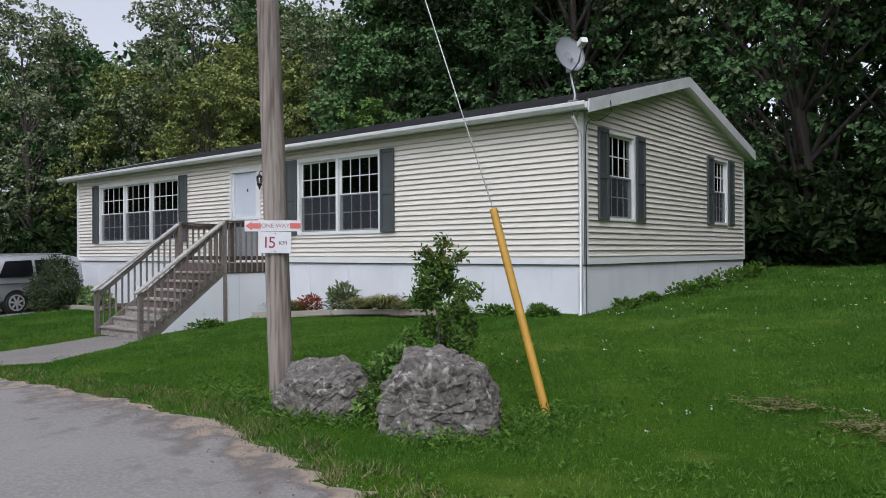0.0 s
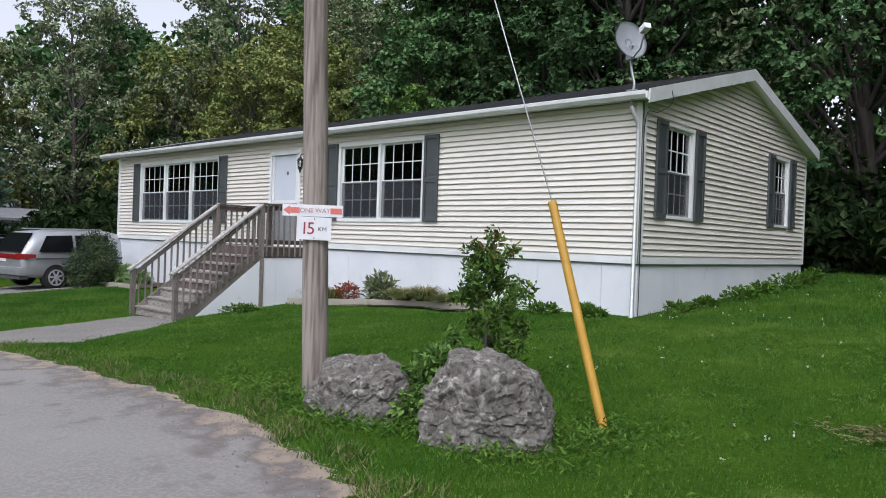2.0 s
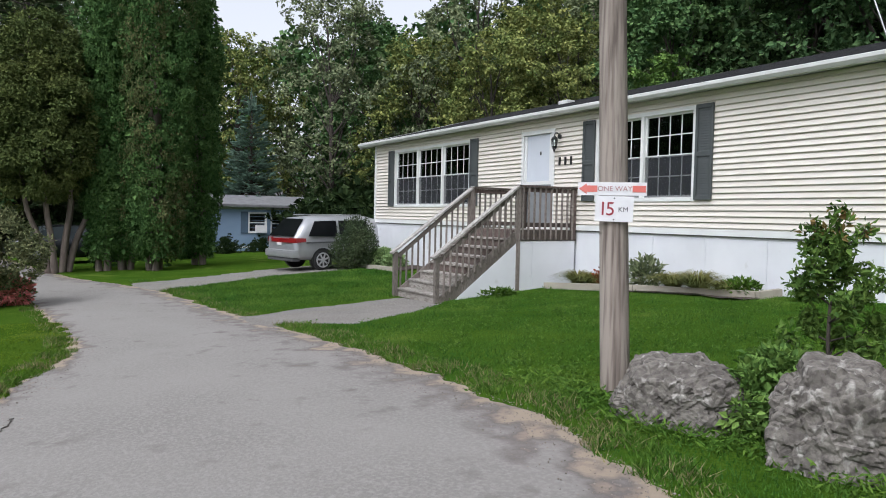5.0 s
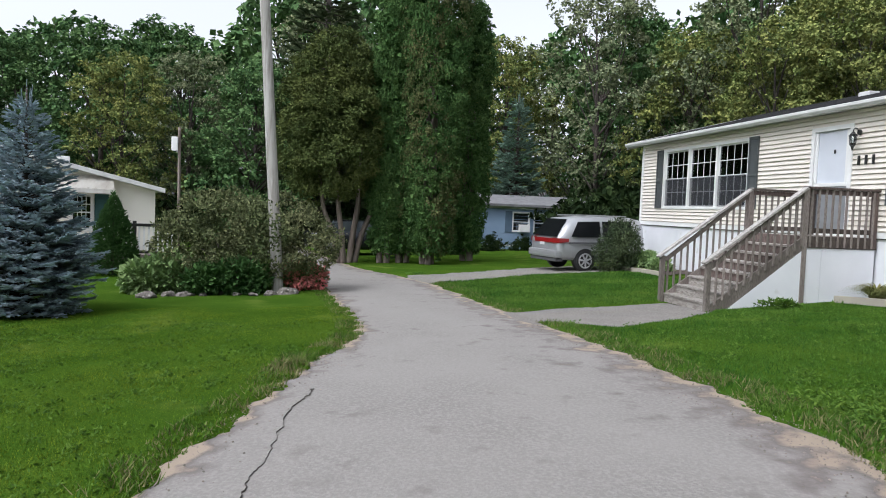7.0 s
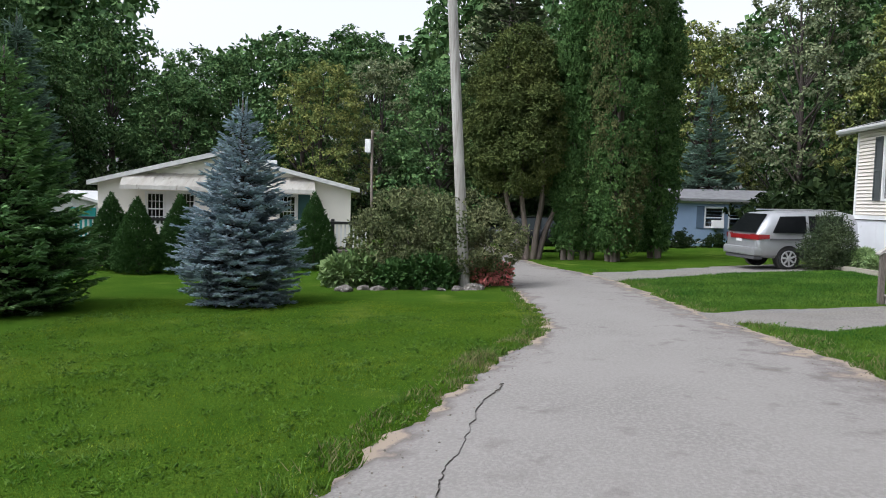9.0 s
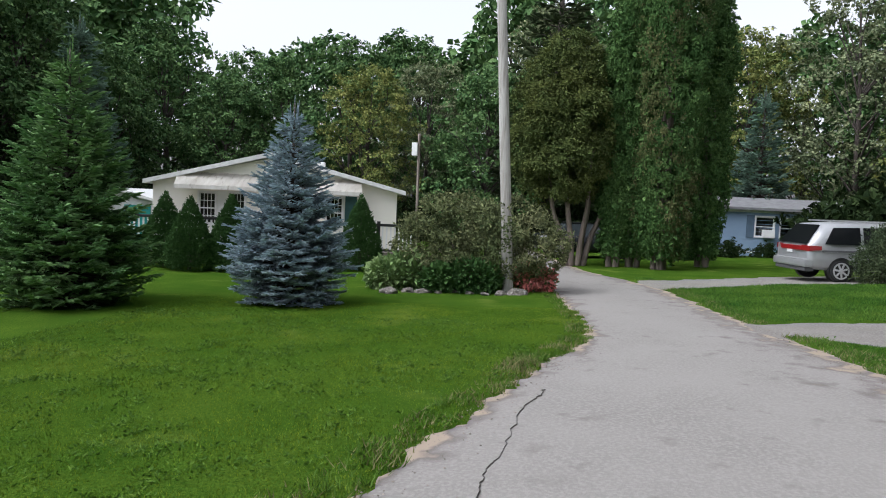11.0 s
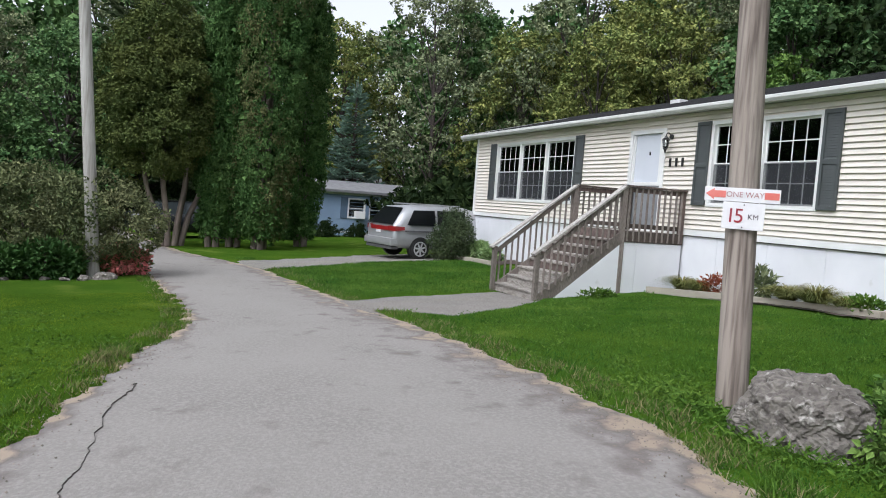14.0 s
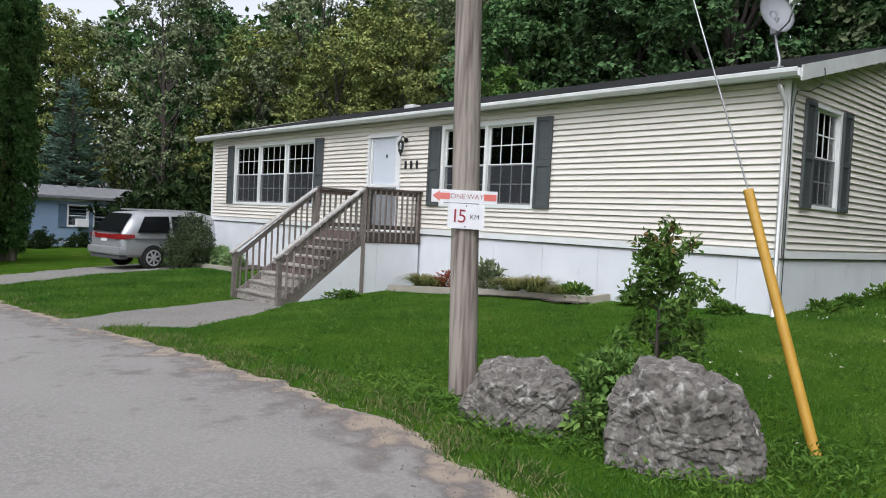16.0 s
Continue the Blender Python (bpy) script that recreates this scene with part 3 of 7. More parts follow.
COURSE = 0.0985
HOLES_F = [(a - 0.005, b + 0.005, c - 0.005, d + 0.005) for a, b, c, d in [(-16.27, -11.88, 1.70, 3.44), (-7.10, -4.53, 1.79, 3.46), (-9.66, -8.43, 1.20, 3.42)]]
HOLES_S = [(a - 0.005, b + 0.005, c - 0.005, d + 0.005) for a, b, c, d in SIDE]

# white band and skirting below
part("trim_board", boxes((HX0 - 0.02, HX1 + 0.02, -0.026, -0.001, SEAM, SEAM + 0.11), (HX1 + 0.001, HX1 + 0.026, 0.0, HY1, SEAM, SEAM + 0.11)), M_WHITE, house, "white starter band under the siding")
part("seam", boxes((HX0, HX1, -0.012, 0.0, SEAM - 0.022, SEAM - 0.002), (HX1, HX1 + 0.012, 0.0, HY1, SEAM - 0.022, SEAM - 0.002)), M_SEAM, house)


def skirting(axis, lo, hi, face, out, width=1.22):
    u = lo
    while u < hi - 0.02:
        b = min(hi, u + width)
        low = min(float(land(u, face)) if axis == "x" else float(land(face, u)), float(land(b, face)) if axis == "x" else float(land(face, b))) - 0.15
        d0, d1 = sorted((face, face + out * -0.03))
        bm = box(bmesh.new(), *((u + 0.003, b - 0.003, d0, d1) if axis == "x" else (d0, d1, u + 0.003, b - 0.003)), low, SEAM - 0.022, bevel=0.003)
        part("skirting_panel", bm, M_SKIRT, house, "white skirting panel")
        u = b


skirting("x", HX0, HX1, HY0 + 0.012, -1)
skirting("y", HY0 + 0.05, HY1, HX1 - 0.012, 1)
skirting("x", HX0, HX1, HY1 - 0.012, 1, 3.0)
skirting("y", HY0 + 0.05, HY1, HX0 + 0.012, -1, 2.0)
# corner posts
for x0, x1, y0, y1 in ((HX1 - 0.09, HX1 + 0.03, -0.03, -0.001), (HX1 + 0.001, HX1 + 0.03, -0.03, 0.09), (HX0 - 0.03, HX0 + 0.09, -0.03, -0.001), (HX1 + 0.001, HX1 + 0.03, HY1 - 0.09, HY1 + 0.03)):
    part("corner_post", box(bmesh.new(), x0, x1, y0, y1, SEAM + 0.002, WALLTOP + 0.04, bevel=0.006), M_WHITE, house)

# openings
for (a, b, c, d), n in zip(FRONT, (3, 2)):
    sash_window(house, "x", a, b, c, d, HY0, -1, n, "white vinyl sash windows with glazing bars")
    shutter(house, "x", a - 0.37, a - 0.01, c + 0.02, d, HY0, -1)
    shutter(house, "x", b + 0.01, b + 0.38, c + 0.02, d, HY0, -1)
for a, b, c, d in SIDE:
    sash_window(house, "y", a, b, c, d, HX1, 1, 1, "white vinyl sash window with glazing bars")
    shutter(house, "y", a - 0.36, a - 0.01, c, d, HX1, 1)
    shutter(house, "y", b + 0.01, b + 0.36, c, d, HX1, 1)
bm = boxes((-9.66, -9.56, -0.035, 0.10, 1.22, 3.42), (-8.53, -8.43, -0.035, 0.10, 1.22, 3.42), (-9.56, -8.53, -0.035, 0.10, 3.33, 3.42), (-9.56, -8.53, -0.05, 0.10, 1.20, 1.25), bevel=0.005)
door = part("door", bm, M_WHITE, house, "pale grey front door in a white frame")
part("door_leaf", box(bmesh.new(), -9.555, -8.535, 0.02, 0.065, 1.255, 3.325, bevel=0.004), M_DOOR, door)
part("storm_door_panel", boxes((-9.54, -8.55, -0.012, 0.016, 1.26, 2.19), bevel=0.004), M_KICK, door, "grey lower panel")
part("storm_door_rail", boxes((-9.54, -8.55, -0.02, 0.014, 2.195, 2.27), (-9.54, -9.47, -0.02, 0.014, 2.275, 3.31), (-8.62, -8.55, -0.02, 0.014, 2.275, 3.31), bevel=0.004), M_WHITE, door)
part("peephole", boxes((-9.0, -8.955, 0.008, 0.021, 2.86, 2.94), bevel=0.006), M_BLACK, door)
part("handle", boxes((-8.66, -8.625, -0.05, -0.019, 2.04, 2.16), bevel=0.008), M_BLACK, door)
# rooms behind the glass, their dimness put into the dark wall colour
part("interior", boxes((HX0 + 0.15, HX1 - 0.15, 3.4, 3.5, 1.2, 3.6), (HX0 + 0.15, HX1 - 0.15, 0.15, 7.6, 1.14, 1.18), (HX0 + 0.15, HX1 - 0.15, 0.15, 7.6, 3.60, 3.63), (-9.9, -9.8, 0.15, 3.4, 1.2, 3.6), (-3.2, -3.1, 0.15, 3.4, 1.2, 3.6)), M_ROOM, house, "darkened walls standing in for unlit rooms behind the glass")


def roof():
    """Two shingled slopes in lapped rows, with boxed eaves and rakes."""
    over, n = 0.22, 26
    x0, x1 = HX0 - 0.75, HX1 + over
    bm, courses = bmesh.new(), []
    half = RIDGE_Y - HY0 + over
    for sgn in (-1, 1):
        for k in range(n):
            a, b = k / n, min(1, (k + 1.12) / n)
            ya, yb = RIDGE_Y + sgn * half * (1 - a), RIDGE_Y + sgn * half * (1 - b)
            za, zb = 3.78 + SLOPE * half * a, 3.78 + SLOPE * half * b
            v = [bm.verts.new(p) for p in ((x0, ya, za + 0.012), (x1, ya, za + 0.012), (x1, yb, zb), (x0, yb, zb), (x0, ya, za - 0.02), (x1, ya, za - 0.02))]
            bm.faces.new(v[:4] if sgn < 0 else v[3::-1])
            bm.faces.new((v[4], v[5], v[1], v[0]))
            courses.append(bm)
            bm = bmesh.new()
    bm.free()
    rf = part("roof", boxes((x0, x1, RIDGE_Y - 0.12, RIDGE_Y + 0.12, 3.78 + SLOPE * half - 0.02, 3.79 + SLOPE * half), bevel=0.004), M_SHINGLE, house, "dark asphalt-shingle roof, shallow pitch")
    for c in courses:
        part("shingle_course", c, M_SHINGLE, rf)
    # deck boards under the shingles, and the boxed edges
    bm = bmesh.new()
    for sgn in (-1, 1):
        ye = RIDGE_Y + sgn * half
        v = [bm.verts.new((x, y, z)) for x in (x0, x1) for y, z in ((ye, 3.76), (RIDGE_Y, 3.76 + SLOPE * half), (RIDGE_Y, 3.64 + SLOPE * half), (ye, 3.64))]
        for f in ((0, 1, 2, 3), (7, 6, 5, 4), (0, 4, 5, 1), (1, 5, 6, 2), (2, 6, 7, 3), (3, 7, 4, 0)):
            bm.faces.new([v[i] for i in f])
    bmesh.ops.recalc_face_normals(bm, faces=bm.faces)
    part("soffit", bm, M_WHITE, rf, "white vented soffit")
    for x in (x0, x1):
        for sgn in (-1, 1):
            ye = RIDGE_Y + sgn * (half + 0.02)
            bm = bmesh.new()
            v = [bm.verts.new((q, y, z)) for q in (x - 0.012, x + 0.012) for y, z in ((ye, 3.80), (RIDGE_Y, 3.80 + SLOPE * half), (RIDGE_Y, 3.59 + SLOPE * half), (ye, 3.59))]
            for f in ((0, 1, 2, 3), (7, 6, 5, 4), (0, 4, 5, 1), (1, 5, 6, 2), (2, 6, 7, 3), (3, 7, 4, 0)):
                bm.faces.new([v[i] for i in f])
            bmesh.ops.recalc_face_normals(bm, faces=bm.faces)
            part("rake_board", bm, M_GUTTER, rf, "white metal rake board")
    # gutter along the front: a real trough
    bm = bmesh.new()
    prof = [(0.0, 0.115), (0.0, 0.0), (-0.075, 0.0), (-0.115, 0.055), (-0.115, 0.105), (-0.10, 0.115), (-0.10, 0.06), (-0.07, 0.012), (-0.012, 0.012), (-0.012, 0.115)]
    rings = [[bm.verts.new((x, HY0 - over + dy, 3.655 + dz)) for dy, dz in prof] for x in (x0 + 0.02, x1 - 0.03)]
    m = len(prof)
    for k in range(m):
        bm.faces.new((rings[0][k], rings[0][(k + 1) % m], rings[1][(k + 1) % m], rings[1][k]))
    bm.faces.new(rings[0])
    bm.faces.new(rings[1][::-1])
    bmesh.ops.recalc_face_normals(bm, faces=bm.faces)
    part("gutter", bm, M_GUTTER, house, "white aluminium gutter with dark streaks")
    bm = tube(bmesh.new(), [(-0.06, -0.27, 3.66), (-0.06, -0.27, 3.55), (-0.03, -0.12, 3.36), (-0.03, -0.07, 3.25), (-0.03, -0.07, 0.45), (0.0, -0.16, 0.37)], [0.034] * 6, 4)
    part("downspout", bm, M_GUTTER, house, "white downspout at the corner")
    # one tube: the cable loop, then a thin dark line down the corner
    part("cable", tube(bmesh.new(), flow([(0.24, 0.45, 3.88), (0.26, 0.42, 3.68), (0.16, 0.2, 3.52), (0.06, -0.02, 3.42), (0.045, -0.02, 2.4), (0.045, -0.02, 1.2), (0.045, -0.02, 0.3)], 5), [0.007] * 31, 5), M_BLACK, house, "black cable loop at the eave and a thin dark line down the corner")
    part("roof_vent", boxes((-12.5, -12.1, 3.3, 3.6, 4.60, 4.82), bevel=0.03), M_GUTTER, rf)


roof()


def lantern():
    ob = thing("wall_lantern", "black carriage lantern on the wall beside the door", "lamp", at=(-8.25, -0.045, 3.1))
    part("backplate", tube(bmesh.new(), [(0, 0.015, 0.12), (0, -0.02, 0.12)], [0.055, 0.05], 12), M_BLACK, ob)
    part("arm", tube(bmesh.new(), flow([(0, -0.01, 0.12), (0, -0.07, 0.19), (0, -0.13, 0.17), (0, -0.14, 0.1)], 5), [0.011] * 16, 6), M_BLACK, ob)
    part("cap", tube(bmesh.new(), [(0, -0.14, 0.13), (0, -0.14, 0.10), (0, -0.14, 0.05)], [0.012, 0.04, 0.085], 6), M_BLACK, ob)
    part("glass", tube(bmesh.new(), [(0, -0.14, 0.05), (0, -0.14, -0.14)], [0.07, 0.045], 6), M_GLASS, ob)
    for k in range(6):
        a = k * math.tau / 6
        part("bar", tube(bmesh.new(), [(0.072 * math.cos(a), -0.14 + 0.072 * math.sin(a), 0.05), (0.047 * math.cos(a), -0.14 + 0.047 * math.sin(a), -0.14)], [0.006, 0.006], 4), M_BLACK, ob)
    part("finial", tube(bmesh.new(), [(0, -0.14, -0.14), (0, -0.14, -0.17), (0, -0.14, -0.24)], [0.05, 0.03, 0.008], 8), M_BLACK, ob)


lantern()
plate = thing("house_sign", "three dark bars in place of wall numerals", "sign", at=(-8.05, -0.043, 2.68))
for k in range(3):
    part("bar", boxes((-0.21 + k * 0.19, -0.15 + k * 0.19, -0.008, 0.008, -0.09, 0.09), bevel=0.004), M_BLACK, plate)


def satellite_dish():
    ob = thing("satellite_dish", "grey-white oval satellite dish on a bent roof mast", "satellite dish", at=(-0.35, 0.32, 3.92))
    part("foot", boxes((-0.09, 0.09, -0.07, 0.07, -0.02, 0.012), bevel=0.01, ), M_STEEL, ob)
    part("mast", tube(bmesh.new(), flow([(0, 0, 0), (0, 0.02, 0.12), (-0.05, 0.03, 0.30), (-0.10, 0.05, 0.55)], 4), [0.024] * 13, 8), M_STEEL, ob)
    face = look((-0.13, 0.02, 0.78), (0.72, -0.50, 1.14))
    bm = bmesh.new()
    rings = []
    for k in range(8):
        r = k / 7
        rings.append([bm.verts.new(face @ Vector((0.275 * r * math.cos(a), 0.335 * r * math.sin(a), 0.085 - 0.085 * r * r - 0.085))) for a in np.linspace(0, math.tau, 28, endpoint=False)])
    for a, b in zip(rings[1:], rings[2:]):
        for k in range(28):
            bm.faces.new((a[k], a[(k + 1) % 28], b[(k + 1) % 28], b[k])).smooth = True
    bm.faces.new(rings[1])
    for v in rings[0]:
        bm.verts.remove(v)
    bmesh.ops.solidify(bm, geom=bm.faces[:], thickness=0.012)
    part("reflector", bm, surface("dish_grey", (0.47, 0.48, 0.50), (0.42, 0.43, 0.45), rough=0.5), ob)
    part("logo_patch", box(bmesh.new(), -0.075, 0.075, -0.03, 0.045, -0.004, 0.004, m=face @ pose(0, 0.06, 0.004)), surface("dish_mark", (0.34, 0.35, 0.37), rough=0.5), ob)
    tip = face @ Vector((0.02, -0.12, -0.50))
    part("arm", tube(bmesh.new(), [face @ Vector((0, -0.31, 0.0)), face @ Vector((0, -0.30, -0.28)), tip], [0.014] * 3, 6), M_STEEL, ob)
    part("feed_horn", box(bmesh.new(), -0.06, 0.06, -0.045, 0.045, -0.10, 0.06, bevel=0.012, m=face @ pose(0.02, -0.09, -0.5)), M_WHITE, ob)
    part("bracket", boxes((-0.16, -0.06, 0.0, 0.10, 0.5, 0.74), bevel=0.01), M_STEEL, ob)


satellite_dish()

# ---- porch and steps ----
PX0, PX1, PY, PZ, FOOT_Y = -9.42, -7.68, -1.52, 1.20, -3.32


def porch():
    ob = thing("porch_steps", "weathered wooden porch with steps and picket railings", "porch", at=(-8.5, -1.5, 0))
    back = Matrix.Translation((8.5, 1.5, 0))

    def add(name, bm, mat, label=""):
        bmesh.ops.transform(bm, matrix=back, verts=bm.verts)
        return part(name, bm, mat, ob, label)

    gz = float(land((PX0 + PX1) / 2, FOOT_Y))
    n = 10
    for k in range(n):
        y0 = PY + (0 - PY) * k / n
        add("deck_board", box(bmesh.new(), PX0, PX1, y0 + 0.004, y0 + (0 - PY) / n - 0.004, PZ - 0.035, PZ, bevel=0.004), M_TREAD)
    add("rim_board", boxes((PX0, PX1, PY - 0.038, PY - 0.002, PZ - 0.22, PZ - 0.002), bevel=0.005), M_DECKRED)
    add("rim_board", boxes((PX1 + 0.002, PX1 + 0.04, PY - 0.03, -0.03, PZ - 0.22, PZ - 0.002), bevel=0.005), M_DECKRED)
    add("rim_board", boxes((PX0 - 0.04, PX0 - 0.002, PY - 0.03, -0.03, PZ - 0.22, PZ - 0.002), bevel=0.005), M_DECKRED)
    steps = 8
    rise, run = (PZ - gz) / steps, (PY - FOOT_Y) / (steps - 1)
    for k in range(steps - 1):
        z = gz + rise * (k + 1)
        y = FOOT_Y + run * k
        add("tread", boxes((PX0 + 0.03, PX1 - 0.03, y - 0.03, y + run * 0.5 - 0.006, z - 0.036, z), (PX0 + 0.03, PX1 - 0.03, y + run * 0.5 + 0.006, y + run + 0.01, z - 0.036, z), bevel=0.005), M_TREAD, "grey weathered tread")
        # upper risers are dark to stand in for shaded gaps between treads
        add("riser", boxes((PX0 + 0.04, PX1 - 0.04, y + 0.0, y + 0.02, z - rise + 0.004, z - 0.038)), M_TREAD if k < 3 else M_DECKRED)
    # stringers
    for x in (PX0, PX1):
        bm = bmesh.new()
        v = [bm.verts.new((q, y, z)) for q in (x - 0.02, x + 0.02) for y, z in ((FOOT_Y - 0.04, gz - 0.03), (FOOT_Y - 0.04, gz + 0.12), (PY, PZ), (PY, PZ - 0.26), (FOOT_Y + 0.24, gz - 0.03))]
        bm.faces.new(v[:5])
        bm.faces.new(v[:4:-1])
        for k in range(5):
            bm.faces.new((v[k], v[(k + 1) % 5], v[5 + (k + 1) % 5], v[5 + k]))
        bmesh.ops.recalc_face_normals(bm, faces=bm.faces)
        add("stringer", bm, M_DECK)
    # white side panels
    bm = bmesh.new()
    x = PX1 + 0.012
    v = [bm.verts.new((q, y, z)) for q in (x - 0.012, x + 0.014) for y, z in ((FOOT_Y + 0.30, gz - 0.1), (FOOT_Y + 0.30, gz + 0.06), (PY, PZ - 0.25), (PY, gz - 0.1))]
    for f in ((0, 1, 2, 3), (7, 6, 5, 4), (0, 4, 5, 1), (1, 5, 6, 2), (2, 6, 7, 3), (3, 7, 4, 0)):
        bm.faces.new([v[i] for i in f])
    bmesh.ops.recalc_face_normals(bm, faces=bm.faces)
    add("side_panel", bm, M_SKIRT, "white painted panel beside the steps")
    for y0, y1 in ((PY + 0.06, PY + 0.36), (PY + 0.365, -0.05)):
        add("side_panel", boxes((PX1 + 0.0, PX1 + 0.026, y0, y1, gz - 0.1, PZ - 0.225), bevel=0.003), M_SKIRT, "white painted panel under the deck")
    add("side_panel", boxes((PX0 - 0.03, PX0, PY, -0.05, gz - 0.1, PZ - 0.225)), M_SKIRT)
    # posts
    top = 2.06
    w = 0.045
    for px, py, z0, z1, mat in ((PX1, PY, gz - 0.1, top, M_DECK), (PX0, PY, gz - 0.1, top, M_DECK), (PX1 + 0.0, -0.09, PZ - 0.2, top, M_DECKRED), (PX0, -0.09, PZ - 0.2, top, M_DECKRED), (PX1, FOOT_Y - 0.06, gz - 0.1, gz + 0.93, M_DECK), (PX0, FOOT_Y - 0.06, gz - 0.1, gz + 0.93, M_DECK)):
        add("post", boxes((px - w, px + w, py - w, py + w, z0, z1), bevel=0.008), mat)
    # rails and pickets
    for x in (PX0, PX1):
        add("handrail", beam((x, PY - 0.02, top + 0.02), (x, -0.03, top + 0.02), 0.14, 0.038), M_DECKRED)
        add("handrail", beam((x, FOOT_Y - 0.16, gz + 0.90), (x, PY + 0.03, top + 0.035), 0.14, 0.04), M_RAILCAP, "pale grey worn handrail")
        for a, b in (((x, PY, PZ + 0.10), (x, -0.09, PZ + 0.10)), ((x, PY, top - 0.05), (x, -0.09, top - 0.05))):
            add("rail", beam(a, b, 0.04, 0.09), M_DECKRED)
        add("rail", beam((x, FOOT_Y, gz + 0.84), (x, PY, top - 0.06), 0.035, 0.08), M_DECK)
        s = 1 if x > -8.5 else -1
        k = 10
        for i in range(k):
            y = PY + 0.10 + (-0.14 - PY - 0.10) * i / (k - 1)
            add("picket", boxes((x + s * 0.022, x + s * 0.058, y - 0.016, y + 0.016, PZ - 0.20, top - 0.005), bevel=0.004), M_DECK)
        k = 13
        for i in range(k):
            t = (i + 0.6) / k
            y = FOOT_Y + (PY - FOOT_Y) * t
            z0 = gz + 0.10 + (PZ - 0.16 - gz - 0.10) * t
            z1 = gz + 0.87 + (top - gz - 0.87) * t
            add("picket", boxes((x + s * 0.020, x + s * 0.056, y - 0.016, y + 0.016, z0, z1), bevel=0.004), M_DECK)
    return ob


porch()

# ---- pole, signs, guy guard, boulders ----


def gz_at(x, y):
    return float(turf(np.array([x]), np.array([y]))[0])

M_POLEGREY = surface("bleached_pole", (0.36, 0.345, 0.315), (0.44, 0.425, 0.40), scale=7, rough=0.9, bump=0.5, bump_scale=30, fine=(26, (0.27, 0.25, 0.225)), stretch=(1, 1, 0.045))


def utility_pole(name, base, top, r0, r1, label, wood=None):
    ob = thing(name, label, "utility pole", at=base)
    d = Vector(top) - Vector(base)
    bm = bmesh.new()
    n, sides = 26, 40
    rng = np.random.default_rng(3)
    groove = 1 - 0.045 * (rng.random(sides) > 0.9)
    rows = []
    for i in range(n):
        t = i / (n - 1)
        c = d * t - Vector((0, 0, 0.3 * (1 - t)))
        r = r0 + (r1 - r0) * t
        rows.append([bm.verts.new(c + Vector((math.cos(a), math.sin(a), 0)) * r * groove[k] * (1 + 0.012 * math.sin(3 * a + i * 0.7))) for k, a in enumerate(np.linspace(0, math.tau, sides, endpoint=False))])
    for a, b in zip(rows, rows[1:]):
        for k in range(sides):
            bm.faces.new((a[k], a[(k + 1) % sides], b[(k + 1) % sides], b[k])).smooth = True
    bm.faces.new(rows[-1])
    part("shaft", bm, wood or M_POLE, ob)
    return ob


utility_pole("utility_pole", (0.063, -6.10, gz_at(0.063, -6.10)), (-0.47, -6.10, 10.2), 0.121, 0.088, "grey weathered wooden utility pole beside the lane")
utility_pole("utility_pole", (-11.77, -10.99, gz_at(-11.77, -10.99)), (-12.35, -11.75, 9.6), 0.125, 0.095, "grey wooden utility pole at the flower bed", M_POLEGREY)
FAR_MAST = utility_pole("service_mast", (-24.0, -15.0, -0.75), (-24.0, -15.05, 4.0), 0.055, 0.05, "thin wooden service mast behind the bungalow")
part("meter_box", boxes((-0.02, 0.16, -0.30, -0.08, 3.9, 4.4), bevel=0.02), M_WHITE, FAR_MAST, "grey-white electric meter box")


def text_bm(words, size, depth):
    cu = bpy.data.curves.new("letters", "FONT")
    cu.body, cu.size, cu.extrude, cu.align_x, cu.align_y = words, size, depth, "CENTER", "CENTER"
    tmp = new("letters", cu)
    me = tmp.to_mesh(depsgraph=bpy.context.evaluated_depsgraph_get())
    bm = bmesh.new()
    bm.from_mesh(me)
    tmp.to_mesh_clear()
    bpy.data.objects.remove(tmp)
    bpy.data.curves.remove(cu)
    return bm


SIGN_TURN = pose(0, 0, 0, 90, 0, 44)


def sign_board(name, centre, w, h, label, roll=0.0):
    ob = thing(name, label, "sign", at=centre)
    ob.matrix_basis = Matrix.Translation(centre) @ SIGN_TURN @ pose(0, 0, 0, 0, 0, roll)
    part("board", box(bmesh.new(), -w / 2, w / 2, -h / 2, h / 2, -0.008, 0.004, bevel=0.003), M_SIGN, ob)
    return ob


def letters(words, size, x, y, mat, ob):
    bm = text_bm(words, size, 0.001)
    bmesh.ops.transform(bm, matrix=Matrix.Translation((x, y, 0.006)), verts=bm.verts)
    return part("lettering", bm, mat, ob)


out = Vector((math.sin(radians(44)), -math.cos(radians(44)), 0))
axis_at = Vector((-0.02, -6.10, 0))
one_way = sign_board("arrow_sign", axis_at + out * 0.128 + Vector((-0.013, -0.012, 1.675)), 0.54, 0.105, "white arrow sign with faded red one-way arrow")
for kind, rows in (("arrow_head", [(-0.262, 0), (-0.20, 0.043), (-0.20, 0.026), (-0.115, 0.026), (-0.115, -0.026), (-0.20, -0.026), (-0.20, -0.043)]), ("arrow_shaft", [(0.16, 0.026), (0.262, 0.026), (0.262, -0.026), (0.16, -0.026)])):
    bm = bmesh.new()
    a = [bm.verts.new((x, y, 0.007)) for x, y in rows]
    b = [bm.verts.new((x, y, 0.0045)) for x, y in rows]
    bm.faces.new(a)
    for k in range(len(a)):
        bm.faces.new((a[k], b[k], b[(k + 1) % len(a)], a[(k + 1) % len(a)]))
    bmesh.ops.recalc_face_normals(bm, faces=bm.faces)
    part(kind, bm, M_RED, one_way, "faded red piece of the arrow")
